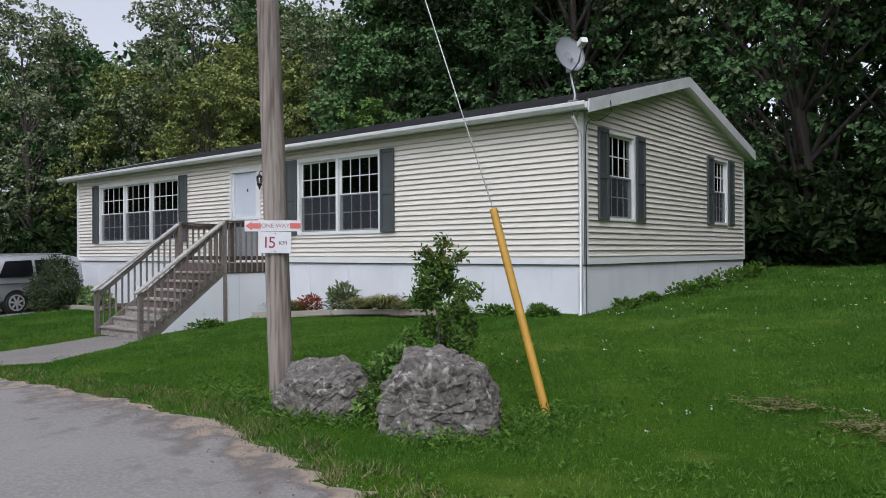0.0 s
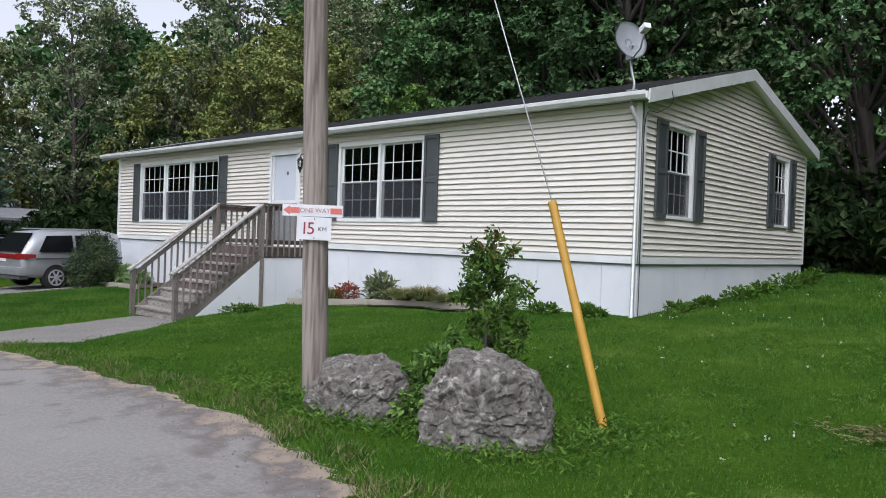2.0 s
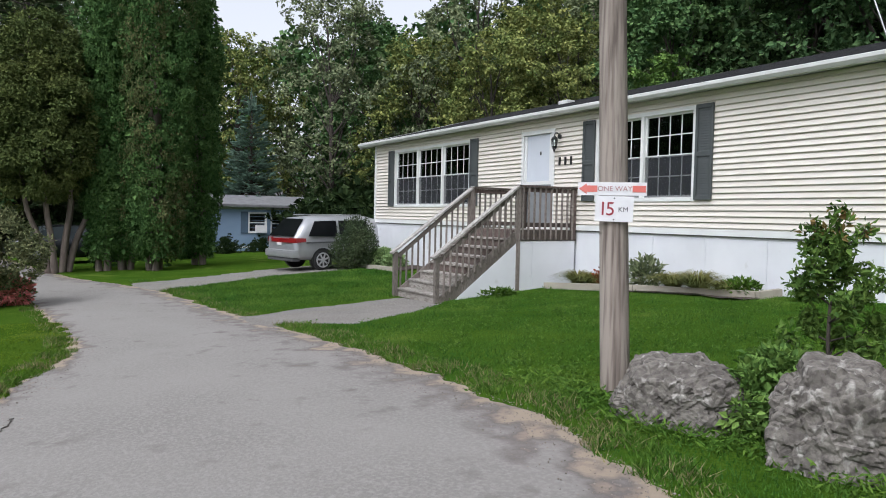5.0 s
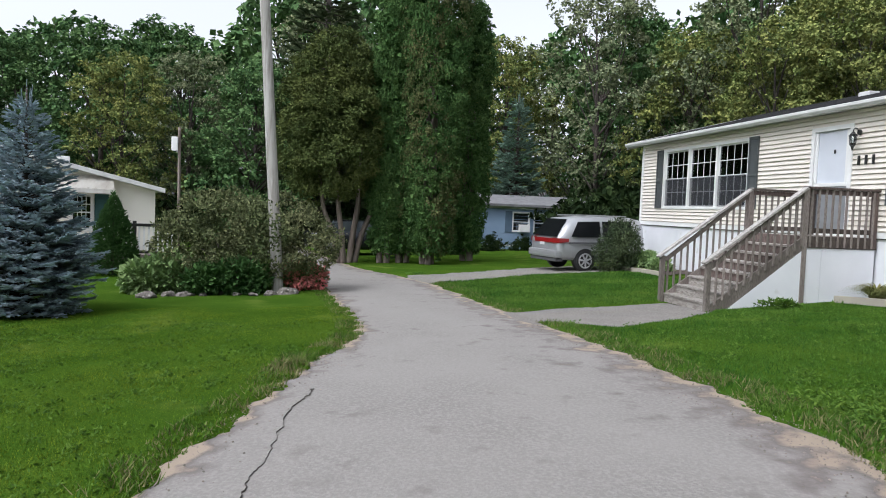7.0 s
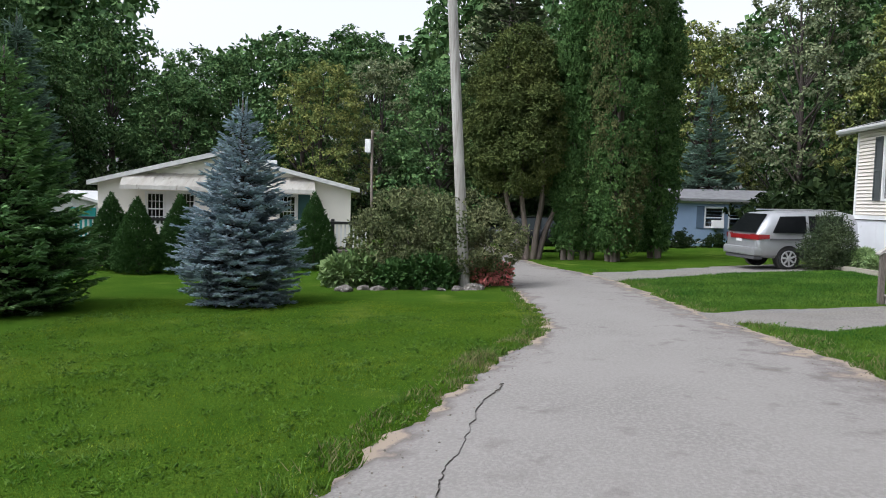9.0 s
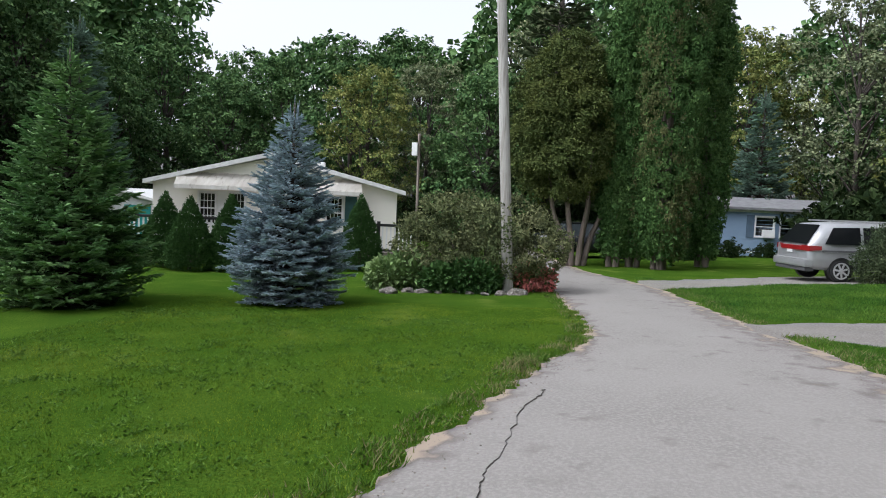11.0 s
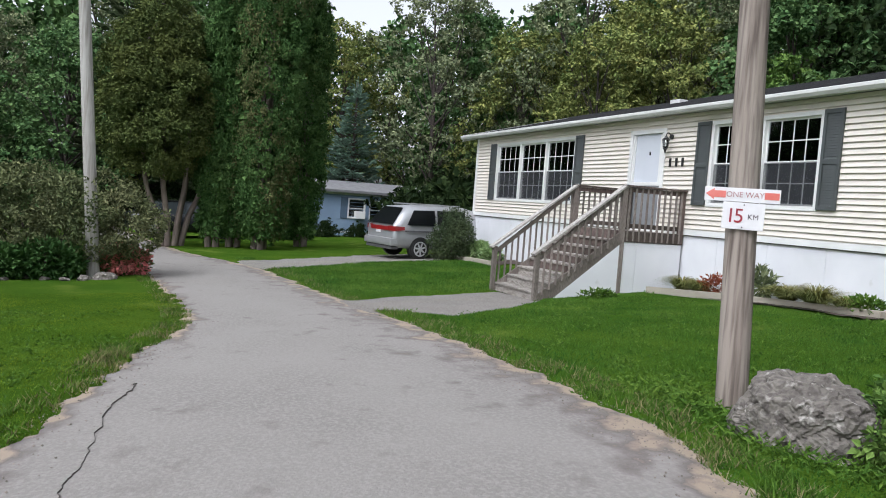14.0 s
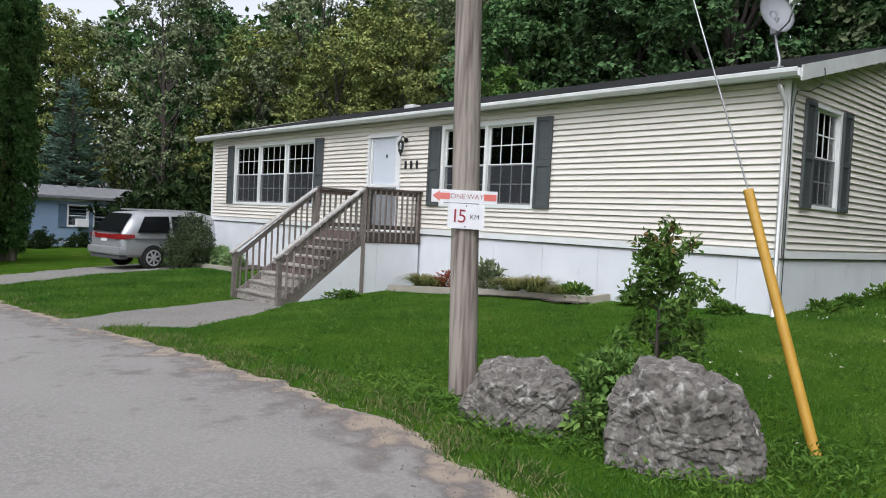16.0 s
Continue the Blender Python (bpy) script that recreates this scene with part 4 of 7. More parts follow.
letters("ONE WAY", 0.058, 0.022, 0.0, M_INKPALE, one_way)
limit = sign_board("speed_sign", axis_at + out * 0.131 + Vector((0.002, 0.002, 1.515)), 0.30, 0.205, "white board with a red 15 km limit", -1.0)
letters("1", 0.155, -0.088, -0.005, M_REDDARK, limit)
letters("5", 0.155, -0.030, -0.005, M_REDDARK, limit)
letters("KM", 0.056, 0.072, -0.005, M_INK, limit)
for y in (-0.085, 0.085):
    part("nail", tube(bmesh.new(), [(0.0, y, 0.003), (0.0, y, 0.009)], [0.006, 0.006], 6), M_BLACK, limit)


def guy():
    ob = thing("guy_wire_guard", "yellow plastic guard on the pole's slanting guy wire", "guy wire", at=(2.63, -5.40, gz_at(2.63, -5.40)))
    a, b = Vector((0, 0, -0.06)), Vector((-0.65, 0.14, 1.73))
    d = (b - a)
    bm = bmesh.new()
    side = d.cross(Vector((0.6, -0.8, 0))).normalized()
    front = side.cross(d).normalized()
    rings = []
    for t in (0.0, 0.5, 1.0):
        c = a + d * t
        prof = [(math.cos(q) * 0.036, math.sin(q) * 0.036) for q in np.linspace(-2.6, 2.6, 16)]
        prof += [(x * 0.82, y * 0.82) for x, y in prof[::-1]]
        rings.append([bm.verts.new(c + front * x + side * y) for x, y in prof])
    m = len(rings[0])
    for r, s in zip(rings, rings[1:]):
        for k in range(m):
            bm.faces.new((r[k], r[(k + 1) % m], s[(k + 1) % m], s[k]))
    bm.faces.new(rings[0])
    bm.faces.new(rings[-1])
    bmesh.ops.recalc_face_normals(bm, faces=bm.faces)
    part("guard", bm, M_YELLOW, ob)
    part("wire", tube(bmesh.new(), [a + d * 0.02, b, Vector((-3.03, -0.68, 9.35))], [0.006] * 3, 6), M_STEEL, ob, "thin steel wire")


guy()


def boulder(name, centre, size, seed, turn, label, tip=0.0, block=4.0, wear=0.80):
    """A weathered limestone block: a rounded block with broken faces, ledges, clefts and pits."""
    rng = np.random.default_rng(seed)
    bm = bmesh.new()
    bmesh.ops.create_icosphere(bm, subdivisions=6, radius=1.0)
    cuts = unit(rng.normal(size=(30, 3)))
    cuts[:, 2] = np.abs(cuts[:, 2])
    far_cut = wear - 0.04 + 0.20 * rng.random(30)
    slant = Matrix.Rotation(0.5, 3, "Y") @ Matrix.Rotation(0.35, 3, "X")
    o = Vector((seed * 3.1, 0, 0))
    for v in bm.verts:
        p = v.co.copy()
        k = (abs(p.x) ** block + abs(p.y) ** block + abs(p.z) ** block) ** (-1 / block)
        for c, f in zip(cuts, far_cut):
            q = p.x * c[0] + p.y * c[1] + p.z * c[2]
            if q * k > f:
                k = f / q
        p = p * k
        w = slant @ p
        flat = Vector((w.x * 2.6, w.y * 2.6, w.z * 3.6)) + o
        n1 = noise.fractal(p * 1.4 + o, 1.0, 2.0, 4) * 0.05
        d = noise.voronoi(flat * 0.75)[0]
        e = noise.voronoi(Vector((w.x * 6, w.y * 6, w.z * 11)) + o)[0]
        ledge = -0.045 * math.exp(-(d[1] - d[0]) * 22) - 0.05 * abs(noise.noise(flat * 0.8)) + 0.05 * noise.cell(flat * 0.8) + 0.030 * noise.cell(flat * 1.9) + 0.006 * noise.cell(w * 9 + o)
        chips = -0.008 * math.exp(-(e[1] - e[0]) * 12) - 0.024 * abs(noise.noise(Vector((w.x * 5, w.y * 5, w.z * 10)) + o))
        pits = -0.09 * max(0, noise.noise(flat * 1.1) - 0.25) - 0.03 * max(0, noise.noise(w * 9 + o) - 0.28) + 0.007 * noise.noise(w * 22 + o) + 0.006 * noise.noise(w * 41 + o)
        v.co = p * (1.06 + n1 + ledge + chips + pits)
    bmesh.ops.transform(bm, matrix=Matrix.Diagonal((*size, 1)), verts=bm.verts)
    ob = part(name, bm, M_ROCK, None)
    x, y, z = centre
    ob.matrix_basis = pose(x, y, z, 0, tip, turn)
    return tagged(ob, label, "boulder", "boulders by the pole")


boulder("boulder", (0.80, -6.24, gz_at(0.80, -6.24) + 0.11), (0.49, 0.40, 0.40), 5, 36, "low grey limestone boulder beside the utility pole", -18, 2.7)
boulder("boulder", (2.02, -6.05, gz_at(2.02, -6.05) + 0.18), (0.445, 0.40, 0.40), 12, 33, "blocky grey limestone boulder with pale veins", 4, 5.2, 1.03)
# ---- plants ----


def limb_path(rng, a, b, bend, n=6):
    t = np.linspace(0, 1, n)[:, None]
    off = rng.normal(size=3) * bend
    return np.array(a) * (1 - t) + np.array(b) * t + off * np.sin(t * math.pi) * np.linalg.norm(np.subtract(b, a))


def broadleaf(name, seed, height, spread, trunk, leaves, leaf, bark, leaf_size, bottom=0.25, clumps=46, label="", category="tree", group="", airy=0.5):
    """A tree: a tapered trunk, limbs, and a crown of many leaves in uneven clumps with gaps."""
    rng = np.random.default_rng(seed)
    ob = thing(name, label, category, group)
    bm = bmesh.new()
    lean = rng.normal(size=2) * 0.03 * height
    spine = limb_path(rng, (0, 0, -0.3), (lean[0], lean[1], height * 0.86), 0.03, 9)
    tube(bm, spine, np.linspace(trunk, trunk * 0.18, 9), 9)
    centres, radii = [], []
    for k in range(clumps):
        t = bottom + (1 - bottom) * ((k + rng.random()) / clumps) ** 0.85
        prof = spread * (0.30 + 0.95 * math.sin(math.pi * min(1, (t - bottom) / (1 - bottom) * 0.80 + 0.16))) * (0.55 + 0.55 * rng.random())
        a = k * 2.4 + rng.normal() * 0.5
        s = spine[min(8, int(t * 0.9 * 8))]
        c = np.array([s[0] + prof * math.cos(a), s[1] + prof * math.sin(a), height * t * (0.97 + 0.03 * rng.random())])
        centres.append(c)
        radii.append(spread * (0.23 + 0.20 * rng.random()))
        if k % 2 == 0:
            base = spine[max(1, min(7, int((t - 0.16) * 8)))]
            pth = limb_path(rng, base, c, 0.08)
            tube(bm, pth, np.linspace(trunk * 0.30, trunk * 0.05, 6), 5, cap=False)
    part("trunk", bm, bark, ob)
    centres, radii = np.array(centres), np.array(radii)
    per = 26
    sprays = leaves // per
    pick = rng.choice(clumps, sprays, p=radii ** 2 / (radii ** 2).sum())
    way = unit(rng.normal(size=(sprays, 3)) + np.array([0, 0, 0.25]))
    r = radii[pick] * (airy + (1 - airy) * rng.random(sprays) ** 0.6) * (1 + 0.16 * rng.normal(size=sprays))
    mid = centres[pick] + way * r[:, None] * np.array([1.15, 1.15, 0.72])
    at, along = tuft_points(rng, mid, way, leaf_size * (1.3 + 0.9 * rng.random(sprays)), per, 0.7, 0.7)
    dome = along
    along = along * np.array([0.5, 0.5, 0.1]) + rng.normal(size=at.shape) * 0.6 - np.array([0, 0, 0.30])
    v, f = leaf_arrays(rng, at, along, leaf_size * (0.6 + 0.7 * rng.random(len(at))), 0.74, 0.22, np.array([0, 0, 0.35]) + dome + rng.normal(size=at.shape) * 0.35)
    raw("crown", v, f, leaf, ob)
    return ob


def spruce(name, seed, height, profile, leaf, bark, label, levels, per, twig, spread, category="tree", brush=0.30, rise=0.10, spires=9):
    """A spruce: uneven whorls of boughs, each a flat fan of needled twigs with an upturned tip; profile gives half-width by height."""
    rng = np.random.default_rng(seed)
    ob = thing(name, label, category)
    bm = bmesh.new()
    tube(bm, [(0, 0, -0.2), (0, 0, height * 0.5), (0, 0, height * 0.97)], [0.020 * height, 0.011 * height, 0.003 * height], 8)
    hs, ws = zip(*profile)
    at, along, face, size = [], [], [], []
    for k in range(levels):
        t = 0.015 + 0.875 * (k / (levels - 1)) ** 0.96
        reach = float(np.interp(t, hs, ws)) * spread
        count = max(5, int(per * (reach / spread) ** 0.65))
        for j in range(count):
            a = math.tau * (j + 0.8 * rng.random()) / count + k * 0.9
            ln = reach * (0.80 + 0.30 * rng.random())
            z = height * t + rng.normal() * height * 0.010
            d, q = np.array([math.cos(a), math.sin(a), 0]), np.array([-math.sin(a), math.cos(a), 0])
            tilt = -0.10 + 0.55 * t + 0.06 * rng.normal()
            up = np.array([0, 0, 1.0])

            def spot(f):
                return np.array([0, 0, z]) + d * ln * f + up * (ln * tilt * f + rise * ln * f * f)

            tube(bm, [spot(0), spot(0.5), spot(0.97)], [0.0045 * height * (1 - 0.7 * t), 0.003 * height * (1 - 0.7 * t), 0.0012], 4, cap=False)
            m = max(3, int(0.95 * ln / twig * 2.0))
            for i in range(m):
                f = 0.34 + 0.66 * (i + rng.random() * 0.6) / m
                base = spot(min(f, 1.0))
                out = (1.0 - f) * ln * 0.62 + twig * 0.25
                for w in (-1, 1):
                    o = unit(d * (0.55 + 0.3 * rng.random()) + q * w * 0.8 + up * (0.16 + 0.12 * rng.normal()))
                    for c in range(max(1, int(out / twig + 0.6))):
                        p = base + o * c * twig * 0.72
                        at.append(p)
                        along.append(o + rng.normal(size=3) * 0.12)
                        face.append(up + rng.normal(size=3) * 0.35)
                        size.append(twig * (0.8 + 0.45 * rng.random()))
            for c in range(3):
                at.append(spot(0.84 + 0.06 * c))
                along.append(d + up * 0.45 + rng.normal(size=3) * 0.15)
                face.append(up + rng.normal(size=3) * 0.4)
                size.append(twig * 1.15)
    for k in range(spires):
        a = k * 2.4
        reach = 0.0 if k == 0 else height * (0.012 + 0.022 * rng.random())
        z0, tall = height * (0.80 + 0.08 * rng.random()), height * (0.07 + 0.06 * rng.random())
        base = np.array([reach * math.cos(a), reach * math.sin(a), z0])
        if k == 0:
            base, tall = np.array([0, 0, height * 0.86]), height * 0.14
        tip = base * np.array([1.5, 1.5, 1]) + np.array([0, 0, tall])
        for c in range(14):
            f = c / 14
            for w in range(3):
                at.append(base + (tip - base) * f)
                along.append(unit(tip - base) + unit(rng.normal(size=3)) * 0.45 * (1.1 - f))
                face.append(rng.normal(size=3))
                size.append(twig * (0.75 - 0.3 * f))
    part("trunk", bm, bark, ob)
    at, along, face, size = np.array(at), np.array(along), np.array(face), np.array(size)
    v0, f0 = leaf_arrays(rng, at, along, size, brush, 0.25, face)
    # a second blade across the first makes each twig a round brush
    v1, f1 = leaf_arrays(rng, at, along, size * 0.94, brush * 0.85, 0.1, np.cross(unit(along), face))
    raw("crown", np.vstack([v0, v1]), np.vstack([f0, f1 + len(v0)]), leaf, ob)
    return ob


def shell_plant(name, seed, lobes, count, leaf, size, label, category, along_up=0.3, wide=0.5, thick=0.3, stems=(), bark=None, group="", inner=None, tuft=None):
    """A dense shrub or column: leaves over the skin of several rounded lobes (x, y, z, rx, ry, rz), on woody stems."""
    rng = np.random.default_rng(seed)
    ob = thing(name, label, category, group)
    bm = bmesh.new()
    for path, r0, r1 in stems:
        p = flow(path, 4)
        tube(bm, p, np.linspace(r0, r1, len(p)), 7)
    if stems:
        part("stem", bm, bark or M_BARK, ob)
    else:
        bm.free()
    lobes = np.array(lobes, float)
    area = lobes[:, 3] * lobes[:, 5] + lobes[:, 4] * lobes[:, 5]
    pick = rng.choice(len(lobes), count, p=area / area.sum())
    way = unit(rng.normal(size=(count, 3)))
    rough = 1 - thick * rng.random(count) ** 1.5 + 0.10 * np.sin(way[:, 0] * 9 + pick * 3) * np.sin(way[:, 2] * 13 + way[:, 1] * 7 + pick)
    at = lobes[pick, :3] + way * lobes[pick, 3:] * rough[:, None]
    keep = at[:, 2] > 0.02
    at, way = at[keep], way[keep]
    along = way + np.array([0, 0, along_up]) + rng.normal(size=at.shape) * 0.55
    if tuft:
        sel = rng.choice(len(at), len(at) // tuft[0], replace=False)
        bits, ways = tuft_points(rng, at[sel], way[sel], tuft[1] * (0.7 + 0.6 * rng.random(len(sel))), tuft[0], 0.8)
        along = ways + np.array([0, 0, along_up]) + rng.normal(size=bits.shape) * 0.3
        at = bits
        way = ways
        along = np.array([0, 0, along_up]) + 0.3 * ways + rng.normal(size=bits.shape) * 0.6
    v, f = leaf_arrays(rng, at, along, size * (0.6 + 0.8 * rng.random(len(at))), wide, 0.3, way + rng.normal(size=at.shape) * 0.25 if tuft else np.array([0, 0, 1.0]) + rng.normal(size=at.shape) * 0.6)
    if inner is None:
        raw("crown", v, f, leaf, ob)
    else:
        low = rng.random(len(at)) < inner[1]
        raw("crown", v, f[~low], leaf, ob)
        raw("crown", v, f[low], inner[0], ob, inner[2])
    return ob


def put(ob, x, y, turn=0.0, scale=1.0, dz=0.0):
    ob.matrix_basis = pose(x, y, gz_at(x, y) + dz, 0, 0, turn) @ Matrix.Scale(scale, 4)
    return ob


# lawn beside the lane
SPRUCE_LINE = [(0, 0.74), (0.05, 0.80), (0.16, 1.0), (0.26, 0.95), (0.37, 0.80), (0.5, 0.60), (0.64, 0.43), (0.77, 0.26), (0.87, 0.13), (1, 0.02)]
OPEN_LINE = [(0, 0.80), (0.08, 0.95), (0.2, 1.0), (0.4, 0.74), (0.6, 0.50), (0.8, 0.26), (0.9, 0.13), (1, 0.02)]
put(spruce("blue_spruce", 21, 3.78, SPRUCE_LINE, L_BLUE, M_BARK, "young blue spruce standing on the lawn", 32, 20, 0.115, 1.20), -8.64, -14.95, 20)
put(spruce("green_spruce", 22, 4.45, OPEN_LINE, L_SPRUCE, M_BARK, "dark green spruce standing on the lawn", 30, 19, 0.15, 1.42, rise=0.16), -7.25, -18.42, 50)

rng_c = np.random.default_rng(8)
for cx, cy, h in ((-14.7, -20.5, 1.95), (-14.0, -19.45, 1.85), (-14.4, -18.5, 1.95), (-16.0, -15.35, 2.05)):
    lob = [(0, 0, h * 0.16, 0.62, 0.62, h * 0.24), (0, 0, h * 0.32, 0.58, 0.58, h * 0.26), (0, 0, h * 0.50, 0.45, 0.45, h * 0.25), (0, 0, h * 0.66, 0.31, 0.31, h * 0.22), (0, 0, h * 0.80, 0.18, 0.18, h * 0.17), (0, 0, h * 0.91, 0.08, 0.08, h * 0.12)]
    put(shell_plant("dwarf_spruce", int(cx * -10 + cy * -7), lob, 14000, L_CONE, 0.075, "clipped conical dwarf spruce before the deck", "shrub", 0.9, 0.4, 0.09, [([(0, 0, -0.1), (0, 0, h * 0.5), (0, 0, h * 0.8)], 0.05, 0.01)], M_BARK, "dwarf spruces before the deck"), cx, cy, rng_c.random() * 360)

# flower bed at the far pole
lob = [(0.0, -0.35, 1.15, 1.15, 1.1, 0.95), (0.3, 0.9, 1.2, 0.95, 0.95, 0.85), (-0.5, 0.2, 1.0, 1.2, 1.1, 0.95), (0.2, -0.9, 0.95, 0.85, 0.8, 0.75), (0.4, 1.5, 1.05, 0.6, 0.65, 0.6)]
stems = [([(0, 0.1 * k, 0), (0.1 * (k - 2), 0.25 * (k - 2), 0.5), (0.25 * (k - 2), 0.5 * (k - 2), 1.1)], 0.05, 0.012) for k in range(5)]
put(shell_plant("spindle_bush", 31, lob, 26000, L_BURN, 0.08, "broad rounded spindle bush with greying leaves", "shrub", 0.1, 0.5, 0.16, stems, tuft=(60, 0.23)), -12.6, -11.95, 0, 1.0)
put(shell_plant("hydrangea", 32, [(0, 0, 0.35, 0.55, 0.6, 0.45), (0.2, -0.45, 0.3, 0.45, 0.45, 0.38)], 2600, L_HYDR, 0.14, "pale green hydrangea at the bed's edge", "shrub", 0.3, 0.6, 0.4, [([(0, 0, -0.05), (0, 0, 0.3), (0.1, 0, 0.5)], 0.02, 0.01)]), -12.1, -13.3)
put(shell_plant("garden_shrub", 33, [(0, 0, 0.32, 0.45, 0.7, 0.40), (0.1, -0.6, 0.28, 0.4, 0.45, 0.33)], 3200, L_CONE, 0.11, "low dark shrub among the bed's stones", "shrub", 0.3, 0.6, 0.5, [([(0, 0, -0.05), (0, 0, 0.3), (0.1, 0, 0.5)], 0.02, 0.01)]), -11.6, -11.85)
put(shell_plant("azalea", 34, [(0, 0, 0.3, 0.4, 0.38, 0.34), (-0.2, 0.3, 0.25, 0.3, 0.3, 0.28)], 2400, L_MAPLE, 0.09, "low bush with pink blooms beside the far pole", "shrub", 0.3, 0.6, 0.5, [([(0, 0, -0.05), (0, 0, 0.3), (0.1, 0, 0.4)], 0.02, 0.01)], inner=(L_PINK, 0.8, "pink blooms")), -12.2, -10.55)
rng_s = np.random.default_rng(17)
for k in range(9):
    t = k / 8
    x, y = -10.95 - 0.3 * math.sin(t * 3.1) - 1.2 * max(0, t - 0.7), -13.5 + 2.7 * t
    bm = bmesh.new()
    bmesh.ops.create_icosphere(bm, subdivisions=3, radius=1.0)
    for v in bm.verts:
        v.co *= 1 + 0.35 * noise.noise(v.co * 1.3 + Vector((k * 5.0, 0, 0))) + 0.1 * noise.noise(v.co * 4 + Vector((k, 0, 0)))
    s = 0.08 + 0.12 * rng_s.random()
    bmesh.ops.transform(bm, matrix=Matrix.Diagonal((s * 1.3, s, s * 0.65, 1)), verts=bm.verts)
    st = tagged(part("edging_stone", bm, M_ROCK), "grey field stone edging the flower bed", "stone", "stones edging the flower bed")
    st.matrix_basis = pose(x + 0.1 * rng_s.normal(), y, gz_at(x, y) + 0.01, 0, 0, rng_s.random() * 360)

# tall cedars along the lane
def cedar_column(name, seed, height, radius, lean, count, label, brown):
    rng = np.random.default_rng(seed)
    ob = thing(name, label, "tree")
    bm = bmesh.new()
    for k in range(3):
        a = k * 2.1
        tube(bm, flow([(0.15 * math.cos(a), 0.15 * math.sin(a), -0.2), (0.2 * math.cos(a), 0.2 * math.sin(a), 1.2), (0.1 * math.cos(a), 0.1 * math.sin(a), height * 0.6)], 4), np.linspace(0.13, 0.03, 13), 7)
    part("trunk", bm, M_BARKPALE, ob)
    per = 52
    n = count // per
    u, a = rng.random(n), rng.random(n) * math.tau
    z = 0.45 + (height - 0.45) * u ** 1.05
    t = z / height
    prof = radius * (0.72 + 0.28 * np.sin(np.clip(t * 3.0, 0, 1.5))) * np.clip((1 - t) * 5.0, 0.05, 1) ** 0.55 * np.clip(z / 1.6, 0.2, 1) ** 0.35
    fold = np.sin(a * 4 + 0.9 * np.sin(z * 0.7 + seed) + seed)
    r = prof * (0.92 + 0.10 * fold) + 0.085 * rng.normal(size=n)
    way = np.stack([np.cos(a), np.sin(a), np.zeros(n)], 1)
    mid = np.stack([r * np.cos(a) + lean * t, r * np.sin(a), z], 1)
    at, along = tuft_points(rng, mid, way, 0.17 * (0.75 + 0.55 * rng.random(n)), per, 1.35, 0.5)
    domes = along
    core = np.stack([0.72 * r * np.cos(a) + lean * t, 0.72 * r * np.sin(a), z], 1)
    at = np.vstack([at, np.repeat(core, 4, 0) + rng.normal(size=(4 * n, 3)) * 0.14])
    a, z = np.r_[np.repeat(a, per), np.repeat(a, 4)], np.r_[np.repeat(z, per), np.repeat(z, 4)]
    tone = np.r_[np.repeat(rng.normal(size=n), per), np.full(4 * n, -9.0)]
    outward = np.vstack([domes, np.repeat(way, 4, 0)])
    along = np.vstack([np.tile([0, 0, 0.8], (len(domes), 1)) + 0.25 * domes, np.repeat(way, 4, 0) - np.array([0, 0, 0.6])]) + rng.normal(size=at.shape) * 0.45
    count = len(at)
    v, f = leaf_arrays(rng, at, along, np.r_[np.full(count - 4 * n, 0.085), np.full(4 * n, 0.20)] * (0.6 + 0.7 * rng.random(count)), 0.65, 0.3, outward + rng.normal(size=(count, 3)) * 0.25)
    patch = (np.sin(a * 2 + seed) * np.sin(z * 0.8 + seed) + 0.45 * tone + 0.25 * rng.normal(size=count)) > brown
    raw("crown", v, f[~patch], L_CEDAR, ob)
    raw("crown", v, f[patch], L_CEDARBR, ob, "browning seed-laden sprays")
    return ob


put(cedar_column("cedar_tree", 41, 12.4, 1.02, 0.1, 76000, "tall dense column of green cedar with browning cones", 0.35), -21.2, -6.25)
put(cedar_column("cedar_tree", 42, 10.6, 0.72, -0.1, 50000, "tall dense column of fresh green cedar", 1.4), -22.0, -7.05, 70)
put(cedar_column("cedar_tree", 46, 9.3, 0.60, 0.0, 38000, "narrow column of fresh green cedar at the lane", 1.7), -21.9, -7.68, 20)
put(cedar_column("cedar_tree", 43, 9.5, 0.60, 0.0, 36000, "slim dark cedar column behind the taller ones", 1.8), -22.9, -4.45, 130)
# spreading old cedar on bare pale stems
stems = []
for k in range(8):
    a = k * 0.8 + 0.3
    stems.append(([(0.14 * math.cos(a), 0.28 * math.sin(a), -0.1), (0.34 * math.cos(a), 0.55 * math.sin(a), 1.0), (0.6 * math.cos(a), 1.0 * math.sin(a), 2.2), (0.7 * math.cos(a), 1.2 * math.sin(a), 4.4)], 0.12, 0.05))
lobes = [(0, -0.75, 5.0, 1.6, 1.6, 2.7), (0, -0.5, 6.5, 1.1, 1.1, 1.55), (0, -1.35, 4.0, 1.3, 1.0, 1.5), (0, 0.1, 4.2, 1.3, 1.0, 1.8), (0.8, -0.6, 3.7, 1.1, 1.3, 1.4), (0.9, -1.3, 4.9, 0.8, 0.8, 1.0), (1.0, 0.0, 5.0, 0.8, 0.8, 1.0)]
put(shell_plant("cedar_tree", 45, lobes, 60000, L_CEDAROL, 0.115, "spreading olive-green cedar on several bare pale stems", "tree", -0.25, 0.5, 0.16, stems, M_BARKPALE, tuft=(60, 0.27)), -22.1, -9.0)

